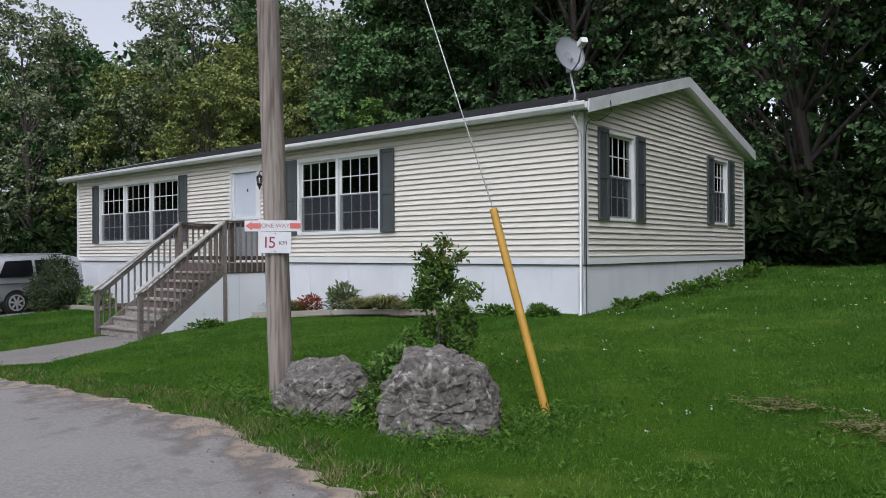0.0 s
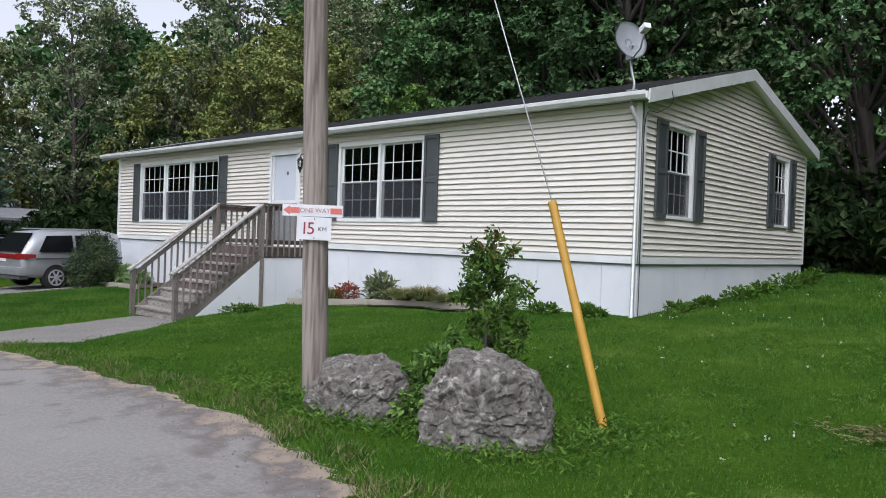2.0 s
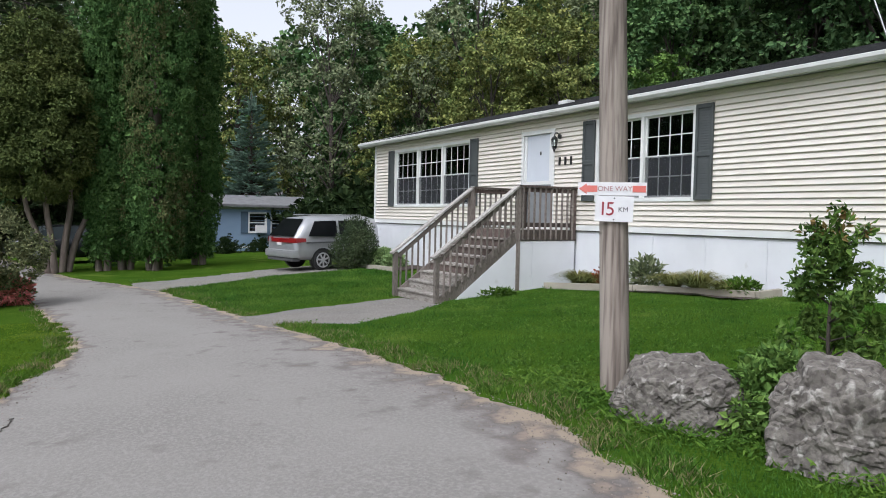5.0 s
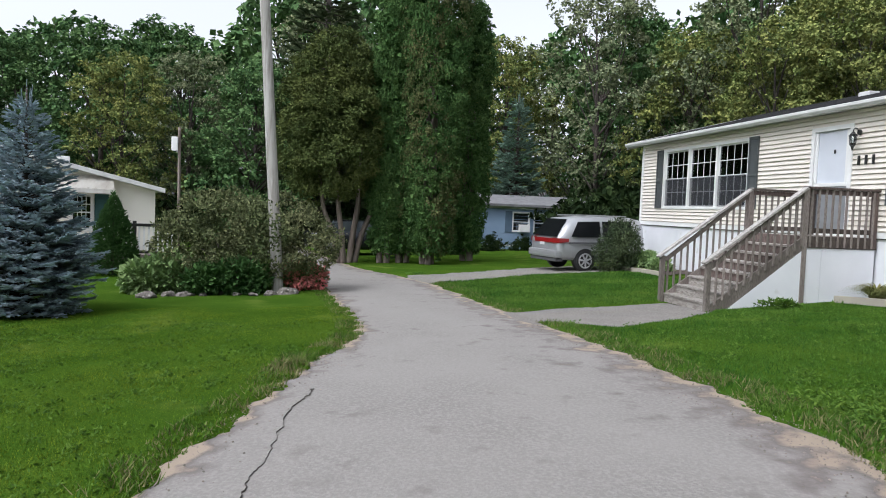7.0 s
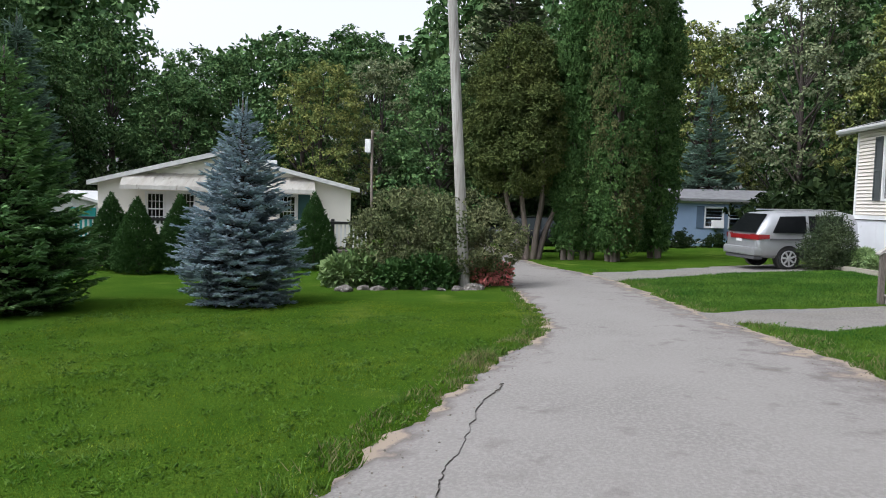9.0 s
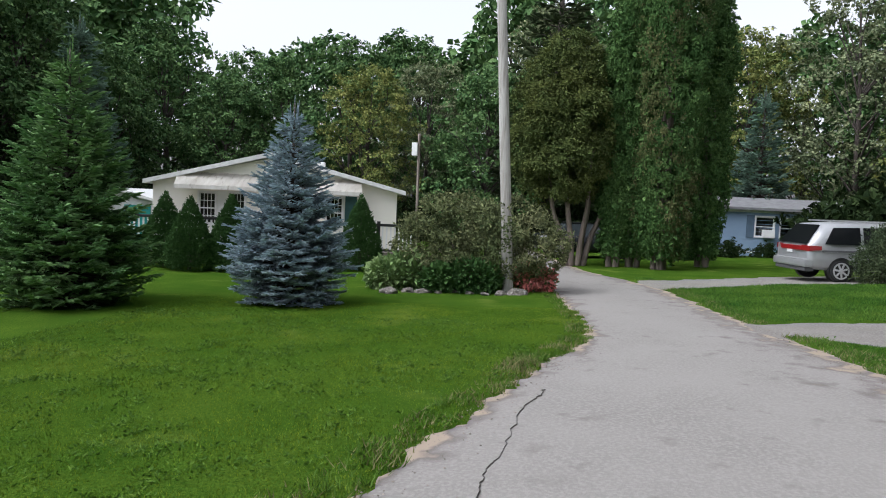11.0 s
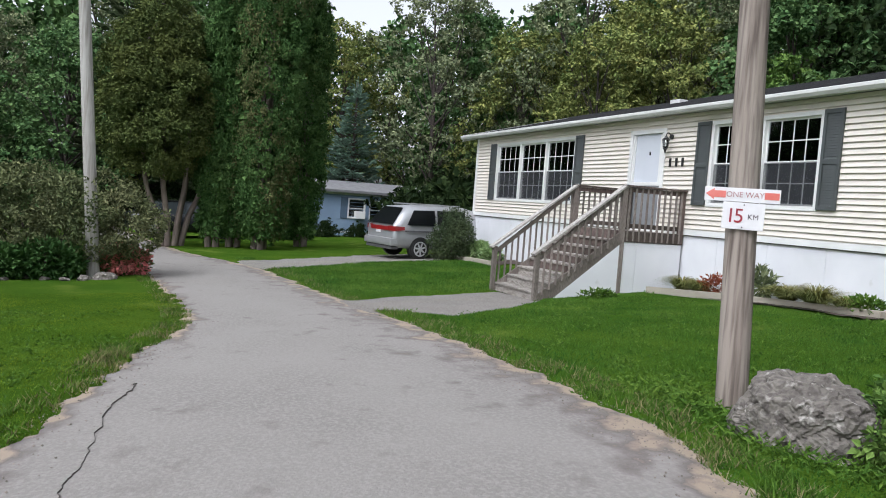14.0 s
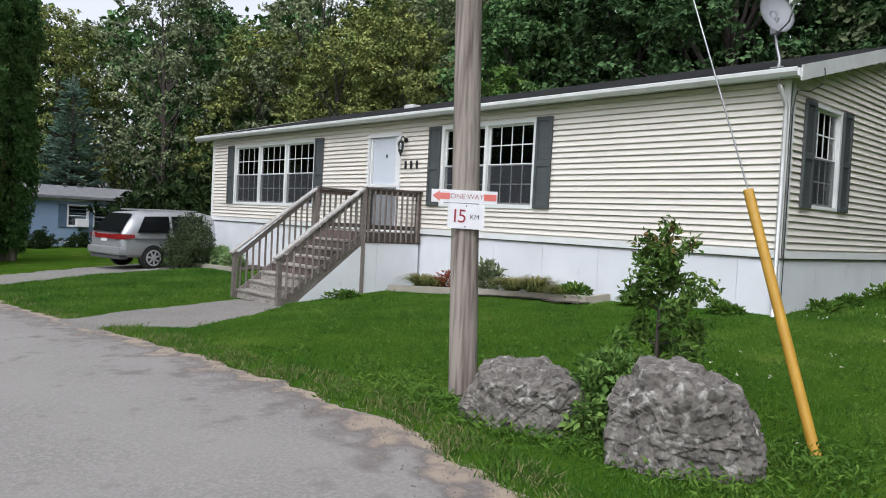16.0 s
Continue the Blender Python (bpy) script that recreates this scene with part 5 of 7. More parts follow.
# sapling and creeper between the boulders
def sapling():
    rng = np.random.default_rng(51)
    ob = thing("sapling", "young bushy sapling with open glossy leaves behind the boulders", "shrub")
    bm = bmesh.new()
    spots = []
    spine = limb_path(rng, (0, 0, -0.05), (0.03, 0.0, 1.42), 0.03, 12)
    tube(bm, spine, np.linspace(0.02, 0.004, 12), 7)
    spots += [(p, 0.085) for p in spine[7:]]
    for k in range(22):
        a = k * 2.4 + 0.5 * rng.random()
        h = 0.08 + 0.056 * k
        ln = (0.29 if k < 16 else 0.20) * (0.75 + 0.5 * rng.random())
        base = spine[min(11, int((h + 0.05) / 1.47 * 11))]
        e = base + np.array([ln * math.cos(a), ln * math.sin(a), 0.10 + 0.10 * rng.random()])
        p = limb_path(rng, base, e, 0.08, 5)
        tube(bm, p, np.linspace(0.008, 0.003, 5), 5)
        for q, rad in ((2, 0.05), (3, 0.07), (4, 0.095)):
            if rng.random() < 0.9:
                spots.append((p[q] + rng.normal(size=3) * 0.02, rad))
                tip = p[q] + unit(rng.normal(size=3) + np.array([0, 0, 0.4])) * rad
                tube(bm, [p[q], tip], [0.004, 0.002], 4, cap=False)
    part("stem", bm, M_BARK, ob)
    at = np.vstack([c + unit(rng.normal(size=(60, 3))) * rad * 1.1 * rng.random((60, 1)) ** 0.5 for c, rad in spots])
    v, f = leaf_arrays(rng, at, rng.normal(size=at.shape) + np.array([0, 0, 0.15]), 0.062 * (0.6 + 0.8 * rng.random(len(at))), 0.5, 0.3)
    red = (at[:, 2] > 1.25) & (rng.random(len(at)) < 0.25)
    raw("crown", v, f[~red], L_SHRUB, ob)
    raw("crown", v, f[red], L_SHRUBRED, ob, "reddened young leaves at the tip")
    return put(ob, 1.30, -5.17)


sapling()
put(shell_plant("creeper", 52, [(0, 0, 0.26, 0.17, 0.22, 0.24), (0.05, 0.22, 0.40, 0.22, 0.24, 0.22), (-0.12, 0.35, 0.36, 0.26, 0.22, 0.22), (0.1, -0.22, 0.14, 0.16, 0.16, 0.15)], 2300, L_VINE, 0.068, "bright green creeper growing between the two boulders", "plant", 0.0, 0.65, 0.9, [([(0, 0, -0.05), (0.05, 0.1, 0.3), (0, 0.3, 0.5)], 0.008, 0.004)]), 1.28, -6.0, 0, 0.88)

# bed along the house front

def timber(a, b):
    za, zb = gz_at(*a) + 0.06, gz_at(*b) + 0.06
    ob = part("bed_edging", beam((*a, za), (*b, zb), 0.09, 0.13, 0.012), M_TIMBER)
    return tagged(ob, "grey landscape timber edging the flower bed", "edging", "bed edging timbers")


for a, b in (((-7.5, -0.92), (-5.2, -0.74)), ((-5.18, -0.735), (-2.85, -0.5)), ((-2.82, -0.5), (-2.76, -0.05)), ((-16.9, -1.0), (-15.3, -1.15)), ((-15.28, -1.16), (-13.6, -1.3))):
    timber(a, b)
for x0, x1, y0, y1 in ((-7.5, -2.8, -0.85, -0.02), (-17.0, -13.6, -1.15, -0.02)):
    xs, ys = np.linspace(x0, x1, 24), np.linspace(y0, y1, 8)
    x, y = np.meshgrid(xs, ys)
    z = turf(x, y) + 0.03 + 0.02 * waves(x, y, 0.2, 3)
    i = np.arange(x.size).reshape(x.shape)
    f = np.stack([i[:-1, :-1], i[:-1, 1:], i[1:, 1:], i[1:, :-1]], -1).reshape(-1, 4)
    tagged(raw("flower_bed", np.stack([x, y, z], -1).reshape(-1, 3), f, M_SOIL, smooth=True), "dark soil of the bed along the skirting", "flower bed", kind="structure")


def tuft(name, seed, n, h, spread, mat, label, category="grass clump", wide=0.07):
    rng = np.random.default_rng(seed)
    ob = thing(name, label, category)
    a, s = rng.random(n) * math.tau, rng.random(n)
    v, f = [], []
    d = np.stack([np.cos(a), np.sin(a)], 1)
    prev = np.stack([d[:, 0] * 0.05, d[:, 1] * 0.05, np.zeros(n)], 1)
    side = np.stack([-d[:, 1], d[:, 0], np.zeros(n)], 1) * wide * 0.14
    rows = []
    for k in range(5):
        t = k / 4
        r = spread * (0.35 + 0.65 * s) * (t ** 1.2) + 0.04
        z = h * (0.6 + 0.5 * s[::-1]) * (math.sin(t * 2.1)) * (1.05 - 0.35 * s * t)
        c = np.stack([d[:, 0] * r, d[:, 1] * r, z], 1)
        rows += [c - side * (1.05 - t), c + side * (1.05 - t)]
    pts = np.stack(rows, 1).reshape(-1, 3)
    base = np.arange(n)[:, None] * 10
    f = np.vstack([base + np.array([2 * k, 2 * k + 1, 2 * k + 3, 2 * k + 2]) for k in range(4)])
    raw("blades", pts, f, mat, ob)
    return ob


for x, y, h, s, seed, m in ((-7.0, -0.5, 0.30, 0.62, 61, L_STRAW), (-6.55, -0.5, 0.28, 0.5, 66, L_STRAW), (-4.0, -0.45, 0.36, 0.75, 62, L_STRAW), (-4.55, -0.45, 0.32, 0.6, 63, L_STRAW), (-3.5, -0.4, 0.24, 0.5, 67, L_STRAW), (-2.2, -0.35, 0.17, 0.2, 64, L_WEED), (-0.75, -0.22, 0.2, 0.2, 65, L_WEED)):
    put(tuft("ornamental_grass", seed, 620, h, s, m, "arching clump of yellowing ornamental grass" if m is L_STRAW else "low green grass clump at the skirting"), x, y)
put(shell_plant("bedding_plant", 66, [(0, 0, 0.20, 0.32, 0.2, 0.2)], 500, L_RUST, 0.07, "rust-red bedding plant in the house bed", "plant", 0.4, 0.5, 0.6), -6.2, -0.45)
put(shell_plant("bedding_plant", 67, [(0, 0, 0.26, 0.32, 0.24, 0.30)], 420, L_ASH, 0.15, "variegated pale-leaved plant in the house bed", "plant", 0.6, 0.35, 0.7), -5.25, -0.42)
put(shell_plant("bedding_plant", 68, [(0, 0, 0.14, 0.3, 0.2, 0.14)], 600, L_WEED, 0.08, "low leafy bedding plant", "plant", 0.4, 0.5, 0.7), -3.2, -0.38)
put(shell_plant("bedding_plant", 69, [(0, 0, 0.25, 0.75, 0.35, 0.28), (0.9, 0, 0.2, 0.5, 0.3, 0.22)], 2300, L_HYDR, 0.12, "leafy pale green plants in the far house bed", "plant", 0.5, 0.5, 0.6), -15.9, -0.62)
put(shell_plant("corner_bush", 70, [(0, 0, 0.75, 0.75, 0.7, 0.75), (-0.1, 0.1, 1.35, 0.55, 0.5, 0.6), (-0.5, -0.1, 0.55, 0.6, 0.55, 0.55), (0.35, 0.1, 1.0, 0.45, 0.45, 0.6)], 9000, L_YEW, 0.11, "dark loose evergreen bush at the house corner", "shrub", 0.3, 0.28, 0.6, [([(0, 0, -0.1), (0, 0, 0.8), (0.1, 0, 1.4)], 0.04, 0.01)], tuft=(14, 0.20)), -16.25, -1.33, 0, 0.84)
for k, (x, y, sx, sy, h) in enumerate(((0.28, 0.9, 0.25, 0.4, 0.16), (0.25, 1.9, 0.2, 0.35, 0.14), (0.35, 3.2, 0.3, 0.6, 0.24), (0.3, 4.4, 0.3, 0.6, 0.22), (0.35, 5.6, 0.35, 0.6, 0.34), (0.3, 6.7, 0.3, 0.5, 0.3), (0.3, 7.6, 0.3, 0.4, 0.34), (-1.6, -0.28, 0.5, 0.22, 0.17), (-0.6, -0.3, 0.3, 0.2, 0.14), (-8.05 + 0.75, -2.2, 0.12, 0.4, 0.16))):
    put(shell_plant("skirting_weed", 80 + k, [(0, 0, h * 0.3, sx * 0.8, sy, h * 0.65), (sx * 0.3, sy * 0.4, h * 0.25, sx * 0.5, sy * 0.5, h * 0.5)], 420, L_WEED, 0.075, "leafy green weeds along the white skirting", "weed", 0.4, 0.6, 0.8, group="weeds along the skirting"), x, y)

# ---- the van ----


def ring_band(x, y, z, r0, r1, thick):
    """A flat ring standing upright across x."""
    bm = bmesh.new()
    n = 28
    loops = []
    for r, dx in ((r0, -thick), (r0, thick), (r1, thick), (r1, -thick)):
        loops.append([bm.verts.new((x + dx, y + r * math.cos(math.tau * k / n), z + r * math.sin(math.tau * k / n))) for k in range(n)])
    for a, b in zip(loops, loops[1:] + loops[:1]):
        for k in range(n):
            bm.faces.new((a[k], a[(k + 1) % n], b[(k + 1) % n], b[k]))
    bmesh.ops.recalc_face_normals(bm, faces=bm.faces)
    return bm


def van():
    ob = thing("minivan", "silver minivan parked beside the house, seen from behind", "car")
    paint = surface("silver_paint", (0.40, 0.405, 0.415), (0.37, 0.375, 0.385), rough=0.32, metal=0.45)
    dark = surface("van_glass", (0.008, 0.009, 0.010), rough=0.12, spec=0.2)
    trim = surface("grey_plastic", (0.10, 0.10, 0.105), rough=0.6)
    lamp = surface("red_lens", (0.26, 0.010, 0.012), rough=0.3)
    # y ahead, x to the right, origin at the ground under the rear axle's middle
    stations = [(-0.98, 0.45, 0.95, 0.78, 0.80, 0.50), (-0.95, 0.40, 1.06, 0.90, 0.90, 0.66), (-0.72, 0.36, 1.42, 0.94, 0.93, 0.70), (-0.44, 0.34, 1.69, 0.95, 0.93, 0.70), (0.5, 0.30, 1.76, 0.96, 0.94, 0.70), (1.9, 0.30, 1.74, 0.96, 0.94, 0.69), (2.6, 0.30, 1.60, 0.95, 0.93, 0.66), (3.35, 0.30, 1.12, 0.93, 0.90, 0.72), (3.95, 0.32, 0.95, 0.86, 0.82, 0.66), (4.15, 0.36, 0.80, 0.74, 0.70, 0.56)]
    bm = bmesh.new()
    rings = []
    for y, zb, zt, wl, wm, wt in stations:
        belt = min(zt - 0.04, 1.02)
        prof = [(wl * 0.90, zb), (wl, zb + 0.12), (wl * 1.01, (zb + belt) / 2), (wm, belt), ((wm + wt) / 2 + 0.05, (belt + zt) / 2 + 0.03), (wt, zt - 0.035), (wt * 0.72, zt)]
        rings.append([bm.verts.new((x, y, z)) for x, z in prof] + [bm.verts.new((-x, y, z)) for x, z in prof[::-1]])
    m = len(rings[0])
    for a, b in zip(rings, rings[1:]):
        for k in range(m):
            bm.faces.new((a[k], a[(k + 1) % m], b[(k + 1) % m], b[k])).smooth = True
    bm.faces.new(rings[0])
    bm.faces.new(rings[-1][::-1])
    bmesh.ops.recalc_face_normals(bm, faces=bm.faces)
    body = part("body", bm, paint, ob)
    # rear glass, lamps, bumper, plate
    def quad(name, pts, mat, thick, label="", parent=body):
        q = bmesh.new()
        f = q.faces.new([q.verts.new(p) for p in pts])
        q.normal_update()
        n = f.normal * thick
        r = bmesh.ops.extrude_face_region(q, geom=[f])
        for v in [g for g in r["geom"] if isinstance(g, bmesh.types.BMVert)]:
            v.co += n
        bmesh.ops.recalc_face_normals(q, faces=q.faces)
        return part(name, q, mat, parent, label)
    quad("rear_window", [(-0.78, -0.965, 1.09), (0.78, -0.965, 1.09), (0.62, -0.52, 1.64), (-0.62, -0.52, 1.64)], dark, 0.03, "dark tinted rear window")
    for s in (-1, 1):
        quad("tail_lamp", [(s * 0.60, -0.985, 0.90), (s * 0.945, -0.93, 0.90), (s * 0.945, -0.93, 1.05), (s * 0.60, -0.985, 1.05)], lamp, 0.04, "red tail lamp")
        quad("tail_lamp", [(s * 0.955, -0.96, 0.90), (s * 0.965, -0.62, 0.93), (s * 0.955, -0.62, 1.04), (s * 0.945, -0.96, 1.05)], lamp, 0.025, "red tail lamp")
        quad("side_window", [(s * 0.957, -0.52, 1.10), (s * 0.965, 0.55, 1.10), (s * 0.845, 0.55, 1.60), (s * 0.835, -0.24, 1.58)], dark, 0.02, "dark tinted side window")
        quad("side_window", [(s * 0.967, 0.65, 1.10), (s * 0.965, 1.75, 1.10), (s * 0.845, 1.75, 1.60), (s * 0.845, 0.65, 1.60)], dark, 0.02, "dark tinted side window")
        quad("side_moulding", [(s * 0.975, -0.6, 0.88), (s * 0.98, 2.6, 0.88), (s * 0.98, 2.6, 0.93), (s * 0.975, -0.6, 0.93)], trim, 0.015)
    quad("tailgate_lamp_bar", [(-0.60, -0.985, 0.90), (0.60, -0.985, 0.90), (0.60, -0.985, 1.03), (-0.60, -0.985, 1.03)], lamp, 0.025)
    part("bumper", boxes((-0.93, 0.93, -1.08, -0.80, 0.42, 0.66), bevel=0.07), paint, body)
    part("lower_bumper", boxes((-0.85, 0.85, -1.03, -0.75, 0.30, 0.42), bevel=0.04), trim, body)
    part("number_plate", boxes((-0.26, 0.05, -1.0, -0.985, 0.80, 0.93), bevel=0.005), M_SIGN, body, "blank pale number plate")
    part("roof_rack", boxes((-0.62, -0.58, -0.2, 1.7, 1.76, 1.80), (0.58, 0.62, -0.2, 1.7, 1.76, 1.80), bevel=0.01), paint, body)
    rim = surface("alloy", (0.68, 0.68, 0.69), rough=0.35, metal=0.5)
    rub = surface("tyre_rubber", (0.02, 0.02, 0.02), rough=0.9)
    for x in (-0.86, 0.86):
        for y in (0.0, 3.0):
            s = 1 if x > 0 else -1
            arch = tube(bmesh.new(), [(x - s * 0.12, y, 0.36), (x + s * 0.098, y, 0.35)], [0.375, 0.375], 28)
            part("wheel_arch", arch, M_BLACK, body, "dark wheel arch")
            wh = part("wheel", tube(bmesh.new(), [(x - s * 0.10, y, 0.335), (x - s * 0.08, y, 0.335), (x + s * 0.09, y, 0.335), (x + s * 0.12, y, 0.335)], [0.28, 0.335, 0.335, 0.29], 28), rub, ob, "black tyre")
            part("rim", tube(bmesh.new(), [(x + s * 0.10, y, 0.335), (x + s * 0.124, y, 0.335)], [0.24, 0.23], 24), M_BLACK, wh)
            part("rim_ring", ring_band(x + s * 0.122, y, 0.335, 0.205, 0.245, 0.014), rim, wh, "bright alloy rim")
            for k in range(7):
                a = k * math.tau / 7 + 0.3
                p = beam((x + s * 0.128, y + 0.03 * math.cos(a), 0.335 + 0.03 * math.sin(a)), (x + s * 0.128, y + 0.21 * math.cos(a), 0.335 + 0.225 * math.sin(a)), 0.055, 0.02, 0.004, up=(1, 0, 0))
                part("spoke", p, rim, wh)
            part("hub", tube(bmesh.new(), [(x + s * 0.12, y, 0.335), (x + s * 0.145, y, 0.335)], [0.06, 0.05], 12), rim, wh)
    return ob


v_ob = van()
v_ob.matrix_basis = pose(-17.95, -2.2, float(land(-17.95, -1.9)), 0.8, 0, 10) @ Matrix.Scale(0.95, 4)

# ---- bungalow across the lawn ----


def bungalow():
    ob = thing("bungalow", "cream gabled mobile home with striped metal awnings", "house")
    wallm = surface("cream_stucco", (0.86, 0.83, 0.74), (0.81, 0.78, 0.69), scale=0.8, rough=0.7, bump=0.15, bump_scale=40)
    awn = surface("awning_metal", (0.72, 0.70, 0.65), (0.58, 0.55, 0.49), scale=1.5, rough=0.6, spots=(3, (0.38, 0.34, 0.27), 0.62), stretch=(1, 4, 1))
    teal = surface("teal_paint", (0.03, 0.10, 0.10), rough=0.6)
    x0, y0, y1, yr, zb, ze, zr = -18.5, -22.5, -14.85, -18.95, -0.95, 1.68, 2.62
    wins = [(-21.16, -20.55, 0.35, 1.44), (-20.25, -19.65, 0.35, 1.46), (-17.2, -16.56, 0.35, 1.46)]
    holed_wall("wall", ob, "y", y0, y1, zb, ze, wins, wallm, x0 - 0.15, x0)
    holed_wall("wall", ob, "x", -32, x0 - 0.15, zb, ze, [], wallm, y1 - 0.15, y1)
    holed_wall("wall", ob, "x", -32, x0 - 0.15, zb, ze, [], wallm, y0, y0 + 0.15)
    bm = bmesh.new()
    v = [bm.verts.new((x, y, z)) for x in (x0 - 0.15, x0) for y, z in ((y0, ze), (y1, ze), (yr, zr - 0.06))]
    for f in ((0, 1, 2), (5, 4, 3), (0, 3, 4, 1), (1, 4, 5, 2), (2, 5, 3, 0)):
        bm.faces.new([v[i] for i in f])
    part("gable_wall", bm, wallm, ob)
    for ye in (y0 - 0.25, y1 + 0.25):
        bm = bmesh.new()
        zt = ze + 0.03
        v = [bm.verts.new((x, y, z)) for x in (-32.2, x0 + 0.3) for y, z in ((ye, zt), (yr, zr + 0.12), (yr, zr - 0.02), (ye, zt - 0.13))]
        for f in ((0, 1, 2, 3), (7, 6, 5, 4), (0, 4, 5, 1), (1, 5, 6, 2), (2, 6, 7, 3), (3, 7, 4, 0)):
            bm.faces.new([v[i] for i in f])
        bmesh.ops.recalc_face_normals(bm, faces=bm.faces)
        part("roof", bm, surface("pale_metal_roof", (0.80, 0.80, 0.78), rough=0.5), ob, "pale metal roof with a white edge")
    part("roof_vent", boxes((-19.6, -19.2, -17.6, -17.2, 2.35, 2.56), bevel=0.05), M_GUTTER, ob)
    for a, b, c, d in wins:
        sash_window(ob, "y", a, b, c, d, x0, 1, 1, "white sash window", False)
    part("curtain", boxes((x0 + 0.005, x0 + 0.03, -20.54, -20.26, 0.35, 1.46), bevel=0.004), M_WHITE, ob, "white boarded strip between the windows")
    part("shutter", boxes((x0 + 0.005, x0 + 0.04, -16.54, -16.16, 0.35, 1.46), bevel=0.005), teal, ob, "dark teal shutter")
    part("interior", boxes((-20.5, -20.4, y0 + 0.2, y1 - 0.2, -0.3, ze)), M_ROOM, ob, "darkened slab standing in for an unlit room behind the glass")
    for a, b in ((-21.75, -19.3), (-18.0, -16.05)):
        canopy = part("awning", boxes((x0 + 0.74, x0 + 0.765, a, b, 1.48, 1.60), bevel=0.004), awn, ob, "stained ribbed metal awning")
        n = 16
        for k in range(n):
            bm = bmesh.new()
            p, q = a + (b - a) * k / n, a + (b - a) * (k + 1) / n
            lift = 0.012 if k % 2 else 0.0
            v = [bm.verts.new(c) for c in ((x0, p, 2.0 + lift), (x0, q, 2.0 + lift), (x0 + 0.75, q, 1.60 + lift), (x0 + 0.75, p, 1.60 + lift), (x0 + 0.75, p, 1.52), (x0 + 0.75, q, 1.52))]
            bm.faces.new(v[:4])
            bm.faces.new((v[3], v[2], v[5], v[4]))
            bmesh.ops.solidify(bm, geom=bm.faces[:], thickness=0.012)
            part("slat", bm, awn, canopy)
    return ob


SQUARE = Matrix.Translation((-18.5, -18.9, 0)) @ pose(0, 0, 0, 0, 0, 17) @ Matrix.Translation((18.5, 18.9, 0))
bungalow().matrix_basis = SQUARE


def deck_fence():
    ob = thing("deck", "raised deck with dark rails and white balusters before the bungalow", "deck")
    part("platform", boxes((-18.45, -16.5, -24.6, -14.5, -0.32, -0.2), bevel=0.01), M_DECK, ob)
    part("apron", boxes((-16.56, -16.52, -24.6, -14.5, -0.95, -0.33)), M_DECKRED, ob)
    part("rail", boxes((-16.58, -16.46, -24.6, -14.5, 0.60, 0.68), bevel=0.01), M_BLACK, ob, "dark top rail")
    part("rail", boxes((-16.55, -16.49, -24.6, -14.5, -0.16, -0.10), bevel=0.01), M_BLACK, ob, "dark bottom rail")
    y = -24.6
    k = 0
    while y <= -14.5:
        if k % 12 == 0:
            part("post", boxes((-16.57, -16.47, y - 0.05, y + 0.05, -0.9, 0.75), bevel=0.01), M_BLACK, ob)
        else:
            part("baluster", boxes((-16.535, -16.505, y - 0.025, y + 0.025, -0.12, 0.60)), M_WHITE, ob)
        y += 0.125
        k += 1
    return ob


deck_fence().matrix_basis = SQUARE


def shed():
    ob = thing("shed", "small white shed with a teal door", "shed")
    w = surface("shed_white", (0.70, 0.70, 0.68), rough=0.6)
    part("wall", boxes((-24.0, -21.0, -27.4, -23.6, -0.95, 0.92)), w, ob)
    bm = bmesh.new()
    for y0, y1, z0, z1 in ((-27.65, -25.5, 0.87, 1.40), (-23.35, -25.5, 0.87, 1.40)):
        v = [bm.verts.new((x, y, z)) for x in (-24.2, -20.8) for y, z in ((y0, z0), (y1, z1), (y1, z1 - 0.1), (y0, z0 - 0.1))]
        for f in ((0, 1, 2, 3), (7, 6, 5, 4), (0, 4, 5, 1), (1, 5, 6, 2), (2, 6, 7, 3), (3, 7, 4, 0)):
            bm.faces.new([v[i] for i in f])
    bmesh.ops.recalc_face_normals(bm, faces=bm.faces)
    part("roof", bm, M_WHITE, ob)
    bm = bmesh.new()
    v = [bm.verts.new((x, y, z)) for x in (-21.1, -21.0) for y, z in ((-27.4, 0.92), (-23.6, 0.92), (-25.5, 1.35))]
    for f in ((0, 1, 2), (5, 4, 3)):
        bm.faces.new([v[i] for i in f])
    part("gable_wall", bm, w, ob)
    part("door", boxes((-20.995, -20.95, -25.3, -24.3, -0.8, 0.80), bevel=0.01), surface("teal_door", (0.03, 0.30, 0.28), rough=0.5), ob, "teal door")


shed()


